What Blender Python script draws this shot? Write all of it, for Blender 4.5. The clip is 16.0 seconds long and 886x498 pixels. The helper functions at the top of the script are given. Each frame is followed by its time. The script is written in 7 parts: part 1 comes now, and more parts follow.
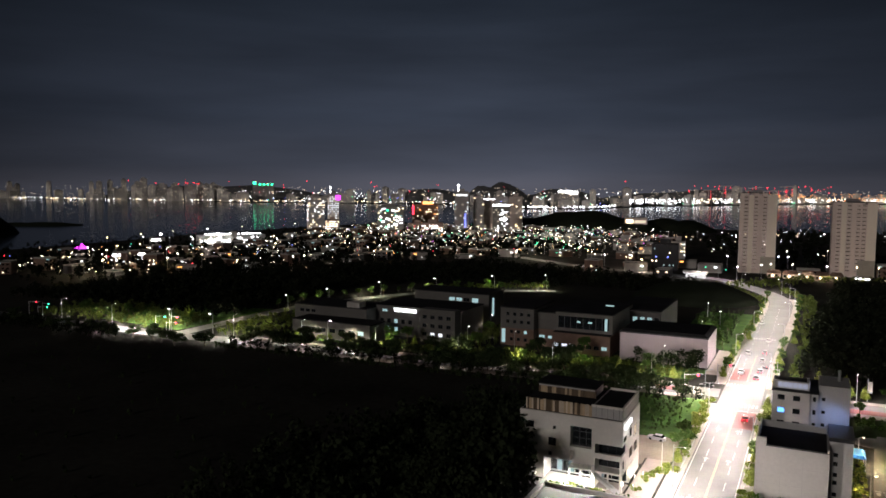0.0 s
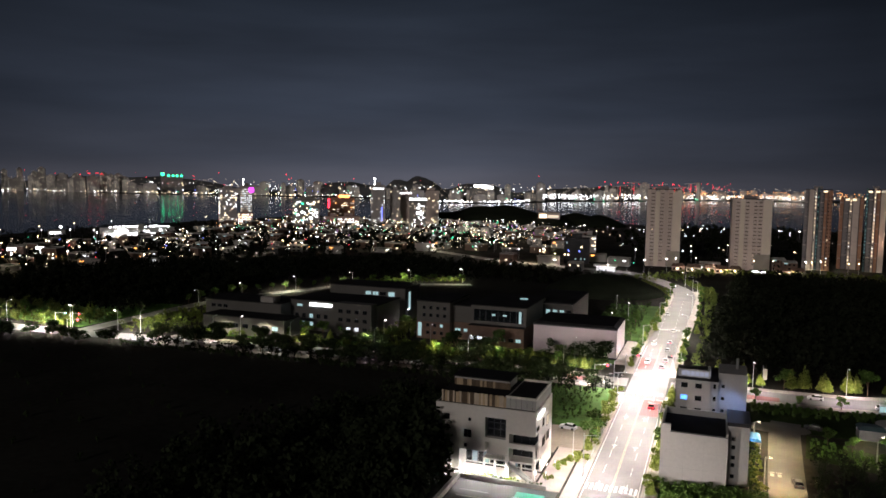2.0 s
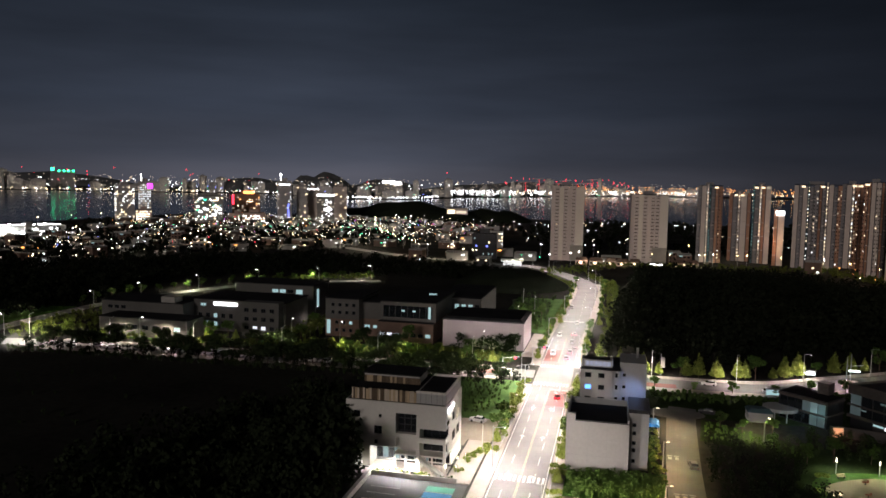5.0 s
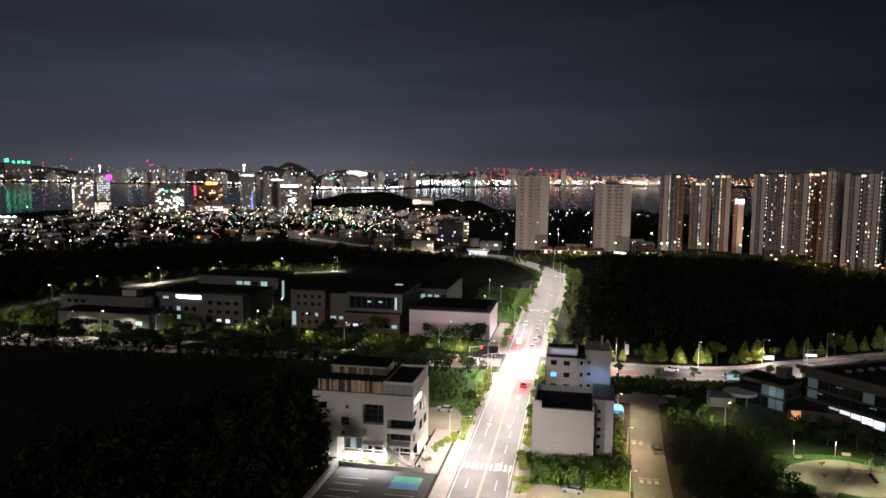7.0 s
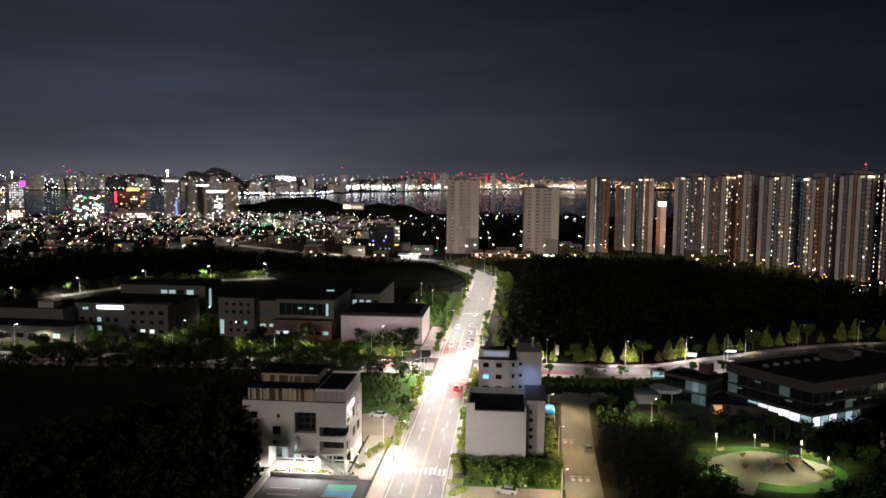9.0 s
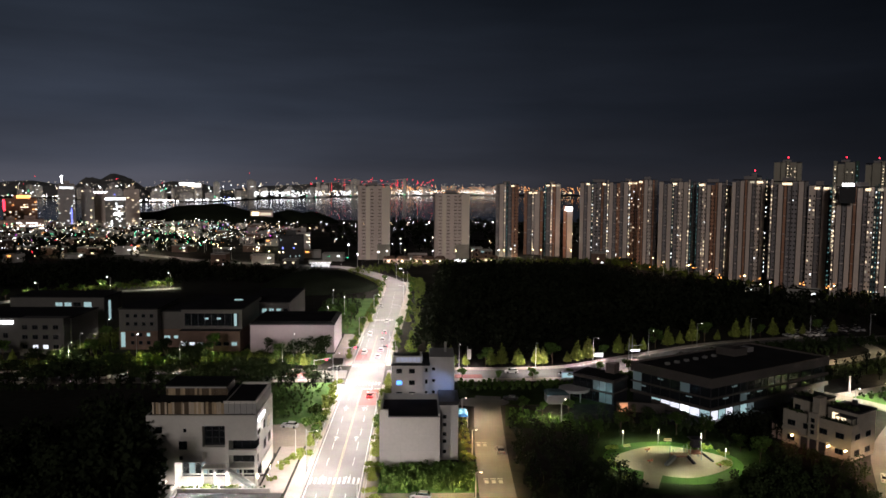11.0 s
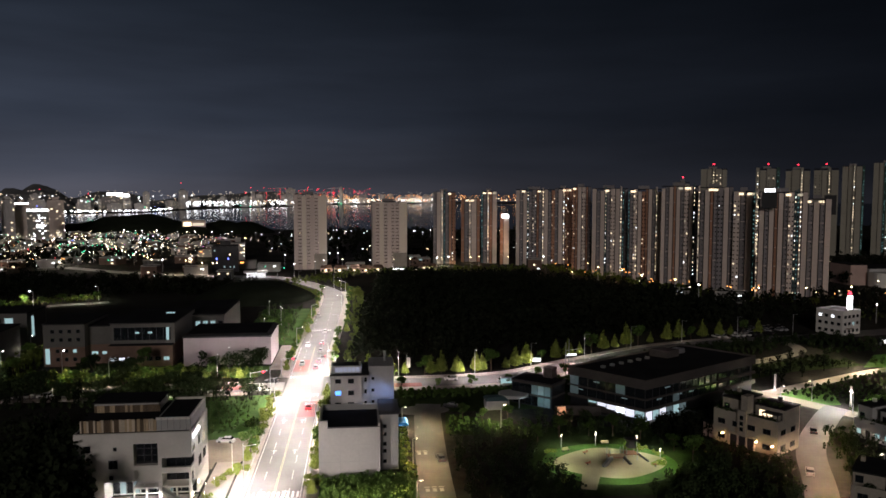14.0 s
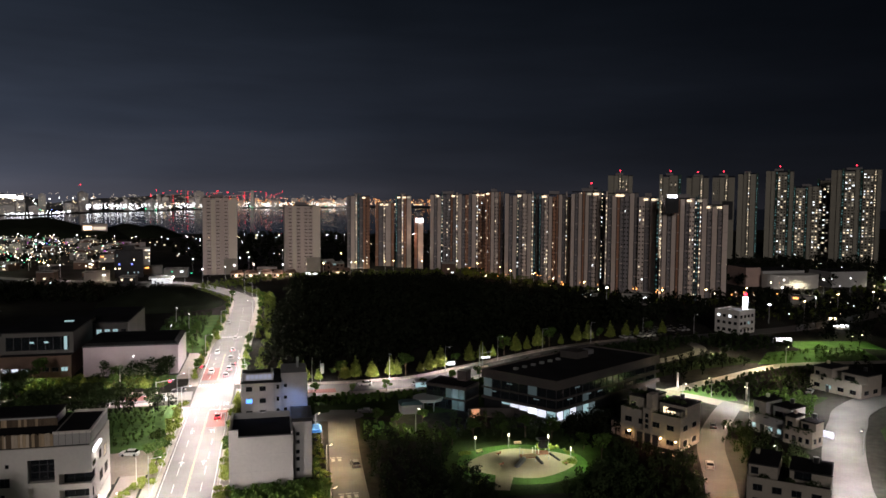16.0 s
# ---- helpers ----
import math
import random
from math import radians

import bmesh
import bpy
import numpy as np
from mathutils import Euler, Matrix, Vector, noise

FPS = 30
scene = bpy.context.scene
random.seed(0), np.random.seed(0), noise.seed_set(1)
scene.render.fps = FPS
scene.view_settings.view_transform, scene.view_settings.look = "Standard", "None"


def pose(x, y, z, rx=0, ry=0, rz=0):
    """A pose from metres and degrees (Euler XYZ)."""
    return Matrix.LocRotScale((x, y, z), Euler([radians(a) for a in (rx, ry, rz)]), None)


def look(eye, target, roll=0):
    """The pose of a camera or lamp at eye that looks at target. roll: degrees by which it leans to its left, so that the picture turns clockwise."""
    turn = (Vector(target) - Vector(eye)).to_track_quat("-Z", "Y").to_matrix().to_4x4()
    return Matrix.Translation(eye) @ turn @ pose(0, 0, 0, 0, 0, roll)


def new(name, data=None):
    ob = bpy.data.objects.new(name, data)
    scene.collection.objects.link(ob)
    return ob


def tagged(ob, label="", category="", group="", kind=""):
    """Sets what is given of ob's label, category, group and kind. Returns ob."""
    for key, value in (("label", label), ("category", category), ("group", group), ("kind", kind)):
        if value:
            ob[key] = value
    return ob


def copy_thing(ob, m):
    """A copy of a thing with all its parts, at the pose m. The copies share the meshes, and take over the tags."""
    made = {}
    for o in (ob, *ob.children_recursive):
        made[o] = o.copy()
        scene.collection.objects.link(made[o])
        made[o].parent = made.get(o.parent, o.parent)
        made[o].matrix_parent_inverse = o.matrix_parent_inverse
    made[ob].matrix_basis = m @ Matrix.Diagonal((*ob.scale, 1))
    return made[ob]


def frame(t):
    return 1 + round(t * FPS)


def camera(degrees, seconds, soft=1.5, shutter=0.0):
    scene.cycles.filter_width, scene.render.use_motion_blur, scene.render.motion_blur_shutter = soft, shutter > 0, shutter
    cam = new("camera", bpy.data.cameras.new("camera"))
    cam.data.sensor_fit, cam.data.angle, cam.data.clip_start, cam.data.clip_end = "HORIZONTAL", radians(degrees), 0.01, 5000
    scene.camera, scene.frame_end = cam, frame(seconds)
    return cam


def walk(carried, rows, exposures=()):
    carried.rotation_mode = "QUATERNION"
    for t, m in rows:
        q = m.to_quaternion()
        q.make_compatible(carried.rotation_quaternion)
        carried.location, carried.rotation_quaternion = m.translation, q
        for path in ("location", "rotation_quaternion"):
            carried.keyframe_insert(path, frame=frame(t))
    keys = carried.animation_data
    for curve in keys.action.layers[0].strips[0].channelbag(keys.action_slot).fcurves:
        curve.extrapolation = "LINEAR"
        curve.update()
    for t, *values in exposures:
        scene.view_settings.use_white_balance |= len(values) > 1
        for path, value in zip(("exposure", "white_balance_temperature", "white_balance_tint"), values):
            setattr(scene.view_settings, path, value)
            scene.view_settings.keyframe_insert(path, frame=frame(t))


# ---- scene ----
cam = camera(61.36, 16.0, soft=1.6)
EYE, TURN = 62.0, 26.5
# seconds, yaw, pitch, roll: a high balcony, the camera turns slowly to the right
ROWS = [
    (0.0, -0.00, -4.62, -0.33),
    (0.5, -2.16, -4.69, -0.53),
    (1.0, -3.93, -4.80, -0.70),
    (1.5, -5.18, -4.92, -0.85),
    (2.0, -6.37, -5.02, -0.94),
    (2.5, -7.30, -5.08, -0.90),
    (3.0, -8.17, -5.14, -0.79),
    (3.5, -9.46, -5.15, -0.79),
    (4.0, -10.83, -5.14, -0.83),
    (4.5, -12.22, -5.16, -0.94),
    (5.0, -13.37, -5.21, -1.01),
    (7.5, -16.54, -5.99, -0.65),
    (8.0, -17.38, -5.91, -0.50),
    (8.5, -19.26, -5.71, -0.47),
    (9.0, -21.33, -5.52, -0.55),
    (11.5, -29.55, -4.81, -0.34),
    (12.0, -30.77, -4.59, -0.19),
    (12.5, -31.43, -4.49, -0.02),
    (13.0, -31.97, -4.46, -0.02),
    (13.5, -32.34, -4.41, -0.01),
    (14.0, -32.94, -4.36, -0.05),
    (14.5, -34.54, -4.31, -0.20),
    (15.0, -36.07, -4.25, -0.28),
    (15.5, -37.77, -4.15, -0.36),
    (16.0, -39.49, -4.01, -0.40),
]
walk(cam, [(t, pose(0.004 * (yaw0 := -yaw), 0.002 * yaw0, EYE, 90 + pitch, roll, yaw + TURN)) for t, yaw, pitch, roll in ROWS],
     [(0.0, 0.06, 6500, 14), (5.0, 0.05, 6550, 14), (8.5, 0.01, 6550, 14), (12.5, -0.09, 6500, 14.5), (16.0, -0.08, 6450, 15)])

# ---------------------------------------------------------------- night sky, added fill sun
world = bpy.data.worlds.new("night_sky")
scene.world = world
world.use_nodes = True
wn, wl = world.node_tree.nodes, world.node_tree.links
wn.clear()


def wnode(kind, **kw):
    n = wn.new(kind)
    for k, val in kw.items():
        if k == "operation":
            n.operation = val
    return n


w_out = wn.new("ShaderNodeOutputWorld")
w_bg = wn.new("ShaderNodeBackground")
w_tc = wn.new("ShaderNodeTexCoord")
w_sep = wn.new("ShaderNodeSeparateXYZ")
wl.new(w_tc.outputs["Generated"], w_sep.inputs[0])
w_ramp = wn.new("ShaderNodeValToRGB")
w_ramp.color_ramp.interpolation = "EASE"
for i, (p, c) in enumerate([(0.0, (0.0500, 0.0525, 0.0658)), (0.035, (0.0345, 0.0399, 0.0538)), (0.10, (0.0218, 0.0278, 0.0402)),
                            (0.28, (0.0104, 0.0146, 0.0217)), (1.0, (0.006, 0.007, 0.010))]):
    e = w_ramp.color_ramp.elements[i] if i < 2 else w_ramp.color_ramp.elements.new(p)
    e.position, e.color = p, (*c, 1)
wl.new(w_sep.outputs["Z"], w_ramp.inputs[0])
# brighter over the city centre, darker towards the other side
w_dot = wn.new("ShaderNodeVectorMath")
w_dot.operation = "DOT_PRODUCT"
w_dot.inputs[1].default_value = (-0.4067, 0.9135, 0.0)
wl.new(w_tc.outputs["Generated"], w_dot.inputs[0])
w_map = wn.new("ShaderNodeValToRGB")
for i, (p, v) in enumerate(((0.36, 0.105), (0.545, 0.165), (0.72, 0.255), (0.829, 0.36), (0.9, 0.57), (0.95, 0.72), (0.978, 0.83), (1.0, 1.0))):
    e = w_map.color_ramp.elements[i] if i < 2 else w_map.color_ramp.elements.new(p)
    e.position, e.color = p, (v, v, v, 1)
wl.new(w_dot.outputs["Value"], w_map.inputs[0])
# long flat cloud bands
w_mp = wn.new("ShaderNodeMapping")
w_mp.inputs["Scale"].default_value = (1.2, 1.2, 9.0)
w_mp.inputs["Rotation"].default_value = (0.06, 0.05, 0.0)
wl.new(w_tc.outputs["Generated"], w_mp.inputs[0])
w_ns = wn.new("ShaderNodeTexNoise")
w_ns.inputs["Scale"].default_value, w_ns.inputs["Detail"].default_value = 2.2, 5.0
wl.new(w_mp.outputs[0], w_ns.inputs["Vector"])
w_cl = wn.new("ShaderNodeMapRange")
w_cl.inputs["From Min"].default_value, w_cl.inputs["From Max"].default_value = 0.3, 0.7
w_cl.inputs["To Min"].default_value, w_cl.inputs["To Max"].default_value = 1.28, 1.92
wl.new(w_ns.outputs["Fac"], w_cl.inputs["Value"])
w_m1 = wn.new("ShaderNodeMath")
w_m1.operation = "MULTIPLY"
wl.new(w_map.outputs[0], w_m1.inputs[0])
wl.new(w_cl.outputs[0], w_m1.inputs[1])
wl.new(w_ramp.outputs[0], w_bg.inputs["Color"])
wl.new(w_m1.outputs[0], w_bg.inputs["Strength"])
wl.new(w_bg.outputs[0], w_out.inputs["Surface"])

# soft low sun behind the camera, added in place of unseen city glow
fill_sun = new("fill_sun", bpy.data.lights.new("fill_sun", "SUN"))
fill_sun.data.energy, fill_sun.data.angle, fill_sun.data.color = 0.56, radians(12), (1.0, 0.915, 0.84)
fill_sun.matrix_world = look((-60, -300, 75), (0, 0, 0))


def lamp(x, y, z, watts, color=(1, 0.885, 0.81), cone=150, radius=0.25, aim=None):
    """A luminaire's light: a spot that looks down, or at aim; some are added without a lamp body."""
    ob = new("lamp_light", bpy.data.lights.new("lamp_light", "SPOT"))
    ob.data.energy, ob.data.color, ob.data.shadow_soft_size = watts, color, radius
    ob.data.spot_size, ob.data.spot_blend = radians(cone), 0.6
    ob.matrix_world = look((x, y, z), aim or (x, y + 0.001, z - 5))
    return ob


# ---------------------------------------------------------------- materials
def surf(name, col, rough=0.85, var=0.3, scale=0.6, bump=0.3, metal=0.0, tone=0.0, spec=0.3):
    """A plain surface with stains and grain; tone: how far pieces differ from one another."""
    m = bpy.data.materials.new(name)
    m.use_nodes = True
    n, l = m.node_tree.nodes, m.node_tree.links
    b = n["Principled BSDF"]
    b.inputs["Roughness"].default_value, b.inputs["Metallic"].default_value = rough, metal
    b.inputs["Specular IOR Level"].default_value = spec
    tc = n.new("ShaderNodeTexCoord")
    big, fine = n.new("ShaderNodeTexNoise"), n.new("ShaderNodeTexNoise")
    big.inputs["Scale"].default_value, big.inputs["Detail"].default_value = scale * 0.25, 4
    fine.inputs["Scale"].default_value, fine.inputs["Detail"].default_value = scale * 4, 3
    l.new(tc.outputs["Object"], big.inputs["Vector"])
    l.new(tc.outputs["Object"], fine.inputs["Vector"])
    add = n.new("ShaderNodeMath")
    add.operation = "MULTIPLY_ADD"
    add.inputs[1].default_value, add.inputs[2].default_value = 0.5, 0.0
    l.new(fine.outputs["Fac"], add.inputs[0])
    add2 = n.new("ShaderNodeMath")
    add2.operation = "ADD"
    l.new(big.outputs["Fac"], add2.inputs[0])
    l.new(add.outputs[0], add2.inputs[1])
    mr = n.new("ShaderNodeMapRange")
    mr.inputs["From Min"].default_value, mr.inputs["From Max"].default_value = 0.45, 1.05
    mr.inputs["To Min"].default_value, mr.inputs["To Max"].default_value = 1 - var, 1 + var
    l.new(add2.outputs[0], mr.inputs["Value"])
    last = mr.outputs[0]
    if tone:
        oi = n.new("ShaderNodeObjectInfo")
        m2 = n.new("ShaderNodeMapRange")
        m2.inputs["To Min"].default_value, m2.inputs["To Max"].default_value = 1 - tone, 1 + tone
        l.new(oi.outputs["Random"], m2.inputs["Value"])
        mul = n.new("ShaderNodeMath")
        mul.operation = "MULTIPLY"
        l.new(last, mul.inputs[0])
        l.new(m2.outputs[0], mul.inputs[1])
        last = mul.outputs[0]
    mix = n.new("ShaderNodeVectorMath")
    mix.operation = "SCALE"
    mix.inputs[0].default_value = col
    l.new(last, mix.inputs["Scale"])
    l.new(mix.outputs[0], b.inputs["Base Color"])
    if bump:
        bp = n.new("ShaderNodeBump")
        bp.inputs["Strength"].default_value, bp.inputs["Distance"].default_value = bump, 0.05
        l.new(fine.outputs["Fac"], bp.inputs["Height"])
        l.new(bp.outputs[0], b.inputs["Normal"])
    return m


def glow(name, col, strength):
    m = bpy.data.materials.new(name)
    m.use_nodes = True
    b = m.node_tree.nodes["Principled BSDF"]
    b.inputs["Base Color"].default_value = (*[0.3 * c for c in col], 1)
    b.inputs["Emission Color"].default_value, b.inputs["Emission Strength"].default_value = (*col, 1), strength
    return m


ASPHALT = surf("asphalt", (0.125, 0.119, 0.117), 0.75, 0.28, 0.5, 0.3)
ASPHALT_D = surf("dark_lot_asphalt", (0.035, 0.035, 0.036), 0.8, 0.3, 0.5, 0.3)
ASPHALT_RED = surf("red_asphalt", (0.20, 0.075, 0.062), 0.8, 0.25, 0.5, 0.3)
PAVING = surf("paving", (0.27, 0.24, 0.215), 0.85, 0.25, 0.8, 0.3, tone=0.1)
KERB = surf("kerb_concrete", (0.36, 0.35, 0.33), 0.85, 0.2, 1.0, 0.2)
PAINT = surf("road_paint", (0.5, 0.5, 0.48), 0.7, 0.25, 1.5, 0.1)
PAINT_Y = surf("yellow_road_paint", (0.42, 0.36, 0.22), 0.7, 0.25, 1.5, 0.1)
PAINT_B = surf("blue_road_paint", (0.05, 0.22, 0.45), 0.7, 0.25, 1.5, 0.1)
PAINT_G = surf("green_road_paint", (0.06, 0.28, 0.2), 0.7, 0.25, 1.5, 0.1)
EARTH = surf("dark_scrub_earth", (0.034, 0.033, 0.028), 0.95, 0.5, 0.12, 0.5, spec=0.03)
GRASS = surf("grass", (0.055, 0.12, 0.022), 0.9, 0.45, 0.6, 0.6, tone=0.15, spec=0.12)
# grass away from lamps, its missing light put into a darker colour
GRASS_D = surf("unlit_grass", (0.030, 0.048, 0.016), 0.95, 0.55, 0.5, 0.6, spec=0.05)
SAND = surf("playground_sand", (0.36, 0.30, 0.21), 0.95, 0.2, 0.7, 0.3)
LEAF = surf("leaves", (0.055, 0.10, 0.022), 0.8, 0.45, 1.2, 0.0, tone=0.35, spec=0.12)
LEAF_L = surf("young_leaves", (0.17, 0.21, 0.045), 0.75, 0.4, 1.2, 0.0, tone=0.3, spec=0.12)
# pine needles, also scrub outside the lamplight with its dimness in the colour
LEAF_D = surf("pine_and_unlit_scrub", (0.032, 0.048, 0.020), 0.85, 0.5, 0.9, 0.0, tone=0.3, spec=0.03)
# broad leaves away from lamps, their lack of light put into the colour
LEAF_N = surf("unlit_broad_leaves", (0.020, 0.027, 0.014), 0.85, 0.5, 0.9, 0.0, spec=0.03)
# near-black woodland leaves: the missing light is put into the colour
WOOD_D = surf("unlit_woodland", (0.012, 0.015, 0.009), 0.9, 0.5, 0.15, 0.0, spec=0.03)
BARK = surf("bark", (0.09, 0.065, 0.045), 0.9, 0.35, 3.0, 0.5)
WHITE = surf("white_render", (0.68, 0.66, 0.615), 0.8, 0.10, 0.5, 0.1)
GREYW = surf("grey_render", (0.40, 0.40, 0.39), 0.8, 0.12, 0.5, 0.1)
TWINW = surf("warm_white_tower_paint", (0.70, 0.63, 0.53), 0.85, 0.06, 0.12, 0.05)
BLOCKW = surf("pale_panel", (0.46, 0.45, 0.43), 0.7, 0.10, 0.4, 0.1)
BEIGE = surf("beige_tower_paint", (0.60, 0.51, 0.455), 0.85, 0.08, 0.12, 0.05, tone=0.12)
GREIGE = surf("grey_tower_paint", (0.225, 0.21, 0.215), 0.85, 0.08, 0.12, 0.05, tone=0.12)
BROWN = surf("brown_tower_paint", (0.36, 0.195, 0.13), 0.85, 0.10, 0.12, 0.05, tone=0.15)
TEAL = surf("blue_grey_tower_paint", (0.07, 0.12, 0.13), 0.8, 0.10, 0.12, 0.05)
BRICK = surf("brick", (0.15, 0.10, 0.078), 0.9, 0.2, 1.2, 0.3, tone=0.08)
HOUSEW = surf("weathered_cream_render", (0.33, 0.30, 0.25), 0.85, 0.2, 0.6, 0.15)
SCHOOLC = surf("school_grey_panel", (0.105, 0.102, 0.096), 0.8, 0.15, 0.4, 0.1)
GRAVEL = surf("gravel_lot", (0.21, 0.185, 0.15), 0.95, 0.3, 0.4, 0.4)
RED_DIM = glow("red_warning_light", (1.0, 0.03, 0.05), 2.6)
CONC = surf("concrete", (0.30, 0.29, 0.27), 0.85, 0.2, 0.4, 0.2, tone=0.12)
DARKC = surf("dark_cladding", (0.020, 0.021, 0.024), 0.35, 0.2, 0.5, 0.1)
ROOF = surf("roof_membrane", (0.026, 0.026, 0.028), 0.95, 0.35, 0.4, 0.2, spec=0.06)
ROOF_G = surf("green_roof_paint", (0.045, 0.085, 0.06), 0.85, 0.3, 0.4, 0.2)
SLAT_A = surf("honey_timber", (0.50, 0.385, 0.25), 0.75, 0.25, 1.0, 0.2, tone=0.2)
SLAT_C = surf("pale_timber", (0.62, 0.53, 0.41), 0.75, 0.2, 1.0, 0.2, tone=0.2)
SLAT_B = surf("dark_timber", (0.12, 0.088, 0.058), 0.75, 0.3, 1.0, 0.2, tone=0.2)
METAL = surf("galvanised_metal", (0.42, 0.43, 0.44), 0.45, 0.15, 1.0, 0.05, metal=0.7)
DARKM = surf("dark_metal", (0.05, 0.05, 0.055), 0.5, 0.2, 1.0, 0.05, metal=0.5)
RUBBER = surf("rubber", (0.02, 0.02, 0.02), 0.9, 0.2, 3.0, 0.1)
PINK = surf("pink_plaster", (0.50, 0.36, 0.31), 0.85, 0.12, 0.6, 0.1)
PINKH = surf("pale_mauve_panel", (0.52, 0.445, 0.48), 0.8, 0.07, 0.3, 0.05)
BLUEC = surf("blue_tarpaulin", (0.03, 0.16, 0.42), 0.6, 0.2, 1.0, 0.1)
# brighter leaf copy for greenery by lamps, the lamplight put into its colour
LEAF_M = surf("lamp_lit_leaves", (0.085, 0.112, 0.024), 0.8, 0.55, 0.5, 0.0, spec=0.12)
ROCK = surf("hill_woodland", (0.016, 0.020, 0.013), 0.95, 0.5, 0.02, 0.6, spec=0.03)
# far hills: the haze over them is put into this paler colour
HAZEROCK = surf("hazed_hill_woodland", (0.13, 0.135, 0.14), 0.95, 0.4, 0.01, 0.4)
FARWALL = surf("far_tower_wall", (0.44, 0.42, 0.41), 0.85, 0.15, 0.05, 0.0, tone=0.35)
GLASS = surf("dark_window_glass", (0.012, 0.015, 0.018), 0.08, 0.2, 0.3, 0.0, spec=0.6)
PLAYC = surf("playground_plastic", (0.30, 0.10, 0.06), 0.5, 0.2, 1.5, 0.05)
HALLBAND = surf("brown_grey_hall_panel", (0.075, 0.068, 0.064), 0.8, 0.25, 0.5, 0.1, spec=0.1)
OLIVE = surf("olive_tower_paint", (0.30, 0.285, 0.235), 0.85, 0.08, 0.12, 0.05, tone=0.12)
PINE = surf("dark_green_tower_paint", (0.045, 0.085, 0.070), 0.8, 0.1, 0.12, 0.05)
# for tower recesses: the shade between bays is put into this dark grey
GAP = surf("recess_shade_grey", (0.09, 0.085, 0.088), 0.85, 0.1, 0.12, 0.05)
CAR_PAINT = [surf("car_paint_" + n, c, 0.3, 0.05, 1.0, 0.0, spec=0.6) for n, c in
             (("white", (0.62, 0.62, 0.6)), ("black", (0.02, 0.02, 0.022)), ("silver", (0.35, 0.36, 0.37)), ("red", (0.4, 0.03, 0.025)), ("grey", (0.12, 0.12, 0.13)))]

LIT_W = glow("cool_white_light", (0.90, 0.97, 1.0), 2.4)
LIT_Y = glow("warm_room_light", (1.0, 0.80, 0.52), 1.8)
LIT_M = glow("shop_light", (0.86, 0.90, 1.0), 1.1)
LIT_C = glow("cyan_room_light", (0.55, 0.85, 0.88), 0.55)
LIT_SOFT = glow("dim_room_light", (0.95, 0.85, 0.62), 0.5)
LIT_T = glow("teal_stair_light", (0.38, 0.88, 0.90), 0.42)
LIT_G = glow("faint_room_light", (0.55, 0.80, 0.85), 0.035)
LIT_F = glow("dim_ceiling_light", (0.60, 0.85, 0.90), 0.11)
LIT_SIGN = glow("white_sign_light", (0.95, 0.97, 1.0), 6.0)
LIT_O = glow("orange_door_light", (1.0, 0.50, 0.26), 0.6)
LIT_V = glow("blue_white_screen_light", (0.72, 0.78, 1.0), 0.30)
LIT_BLUE = glow("blue_sign_light", (0.1, 0.35, 1.0), 2.5)
LAMP_W = glow("led_lamp_light", (1.0, 0.97, 0.90), 40.0)
LAMP_Y = glow("sodium_lamp_light", (1.0, 0.66, 0.26), 30.0)
LAMP_S = glow("small_lamp_light", (1.0, 0.85, 0.55), 14.0)
FAR_W = glow("far_white_light", (0.95, 0.98, 1.0), 6.0)
FAR_Y = glow("far_warm_light", (1.0, 0.77, 0.47), 4.6)
FAR_D = glow("far_dim_light", (1.0, 0.85, 0.65), 0.9)
RED = glow("red_light", (1.0, 0.03, 0.06), 5.0)
GREEN = glow("green_light", (0.03, 1.0, 0.45), 3.5)
MAGENTA = glow("magenta_light", (0.85, 0.05, 1.0), 3.5)
BLUE = glow("blue_light", (0.15, 0.2, 1.0), 4.0)
ORANGE = glow("orange_light", (1.0, 0.38, 0.10), 4.0)

WATER = bpy.data.materials.new("sea_water")
WATER.use_nodes = True
_n, _l = WATER.node_tree.nodes, WATER.node_tree.links
_b = _n["Principled BSDF"]
_b.inputs["Base Color"].default_value = (0.010, 0.014, 0.018, 1)
_b.inputs["Roughness"].default_value, _b.inputs["IOR"].default_value = 0.13, 1.283
_t, _ns, _bp = _n.new("ShaderNodeTexCoord"), _n.new("ShaderNodeTexNoise"), _n.new("ShaderNodeBump")
_ns.inputs["Scale"].default_value, _ns.inputs["Detail"].default_value = 0.12, 3
_bp.inputs["Strength"].default_value, _bp.inputs["Distance"].default_value = 0.25, 0.25
_l.new(_t.outputs["Object"], _ns.inputs["Vector"])
_l.new(_ns.outputs["Fac"], _bp.inputs["Height"])
_l.new(_bp.outputs[0], _b.inputs["Normal"])


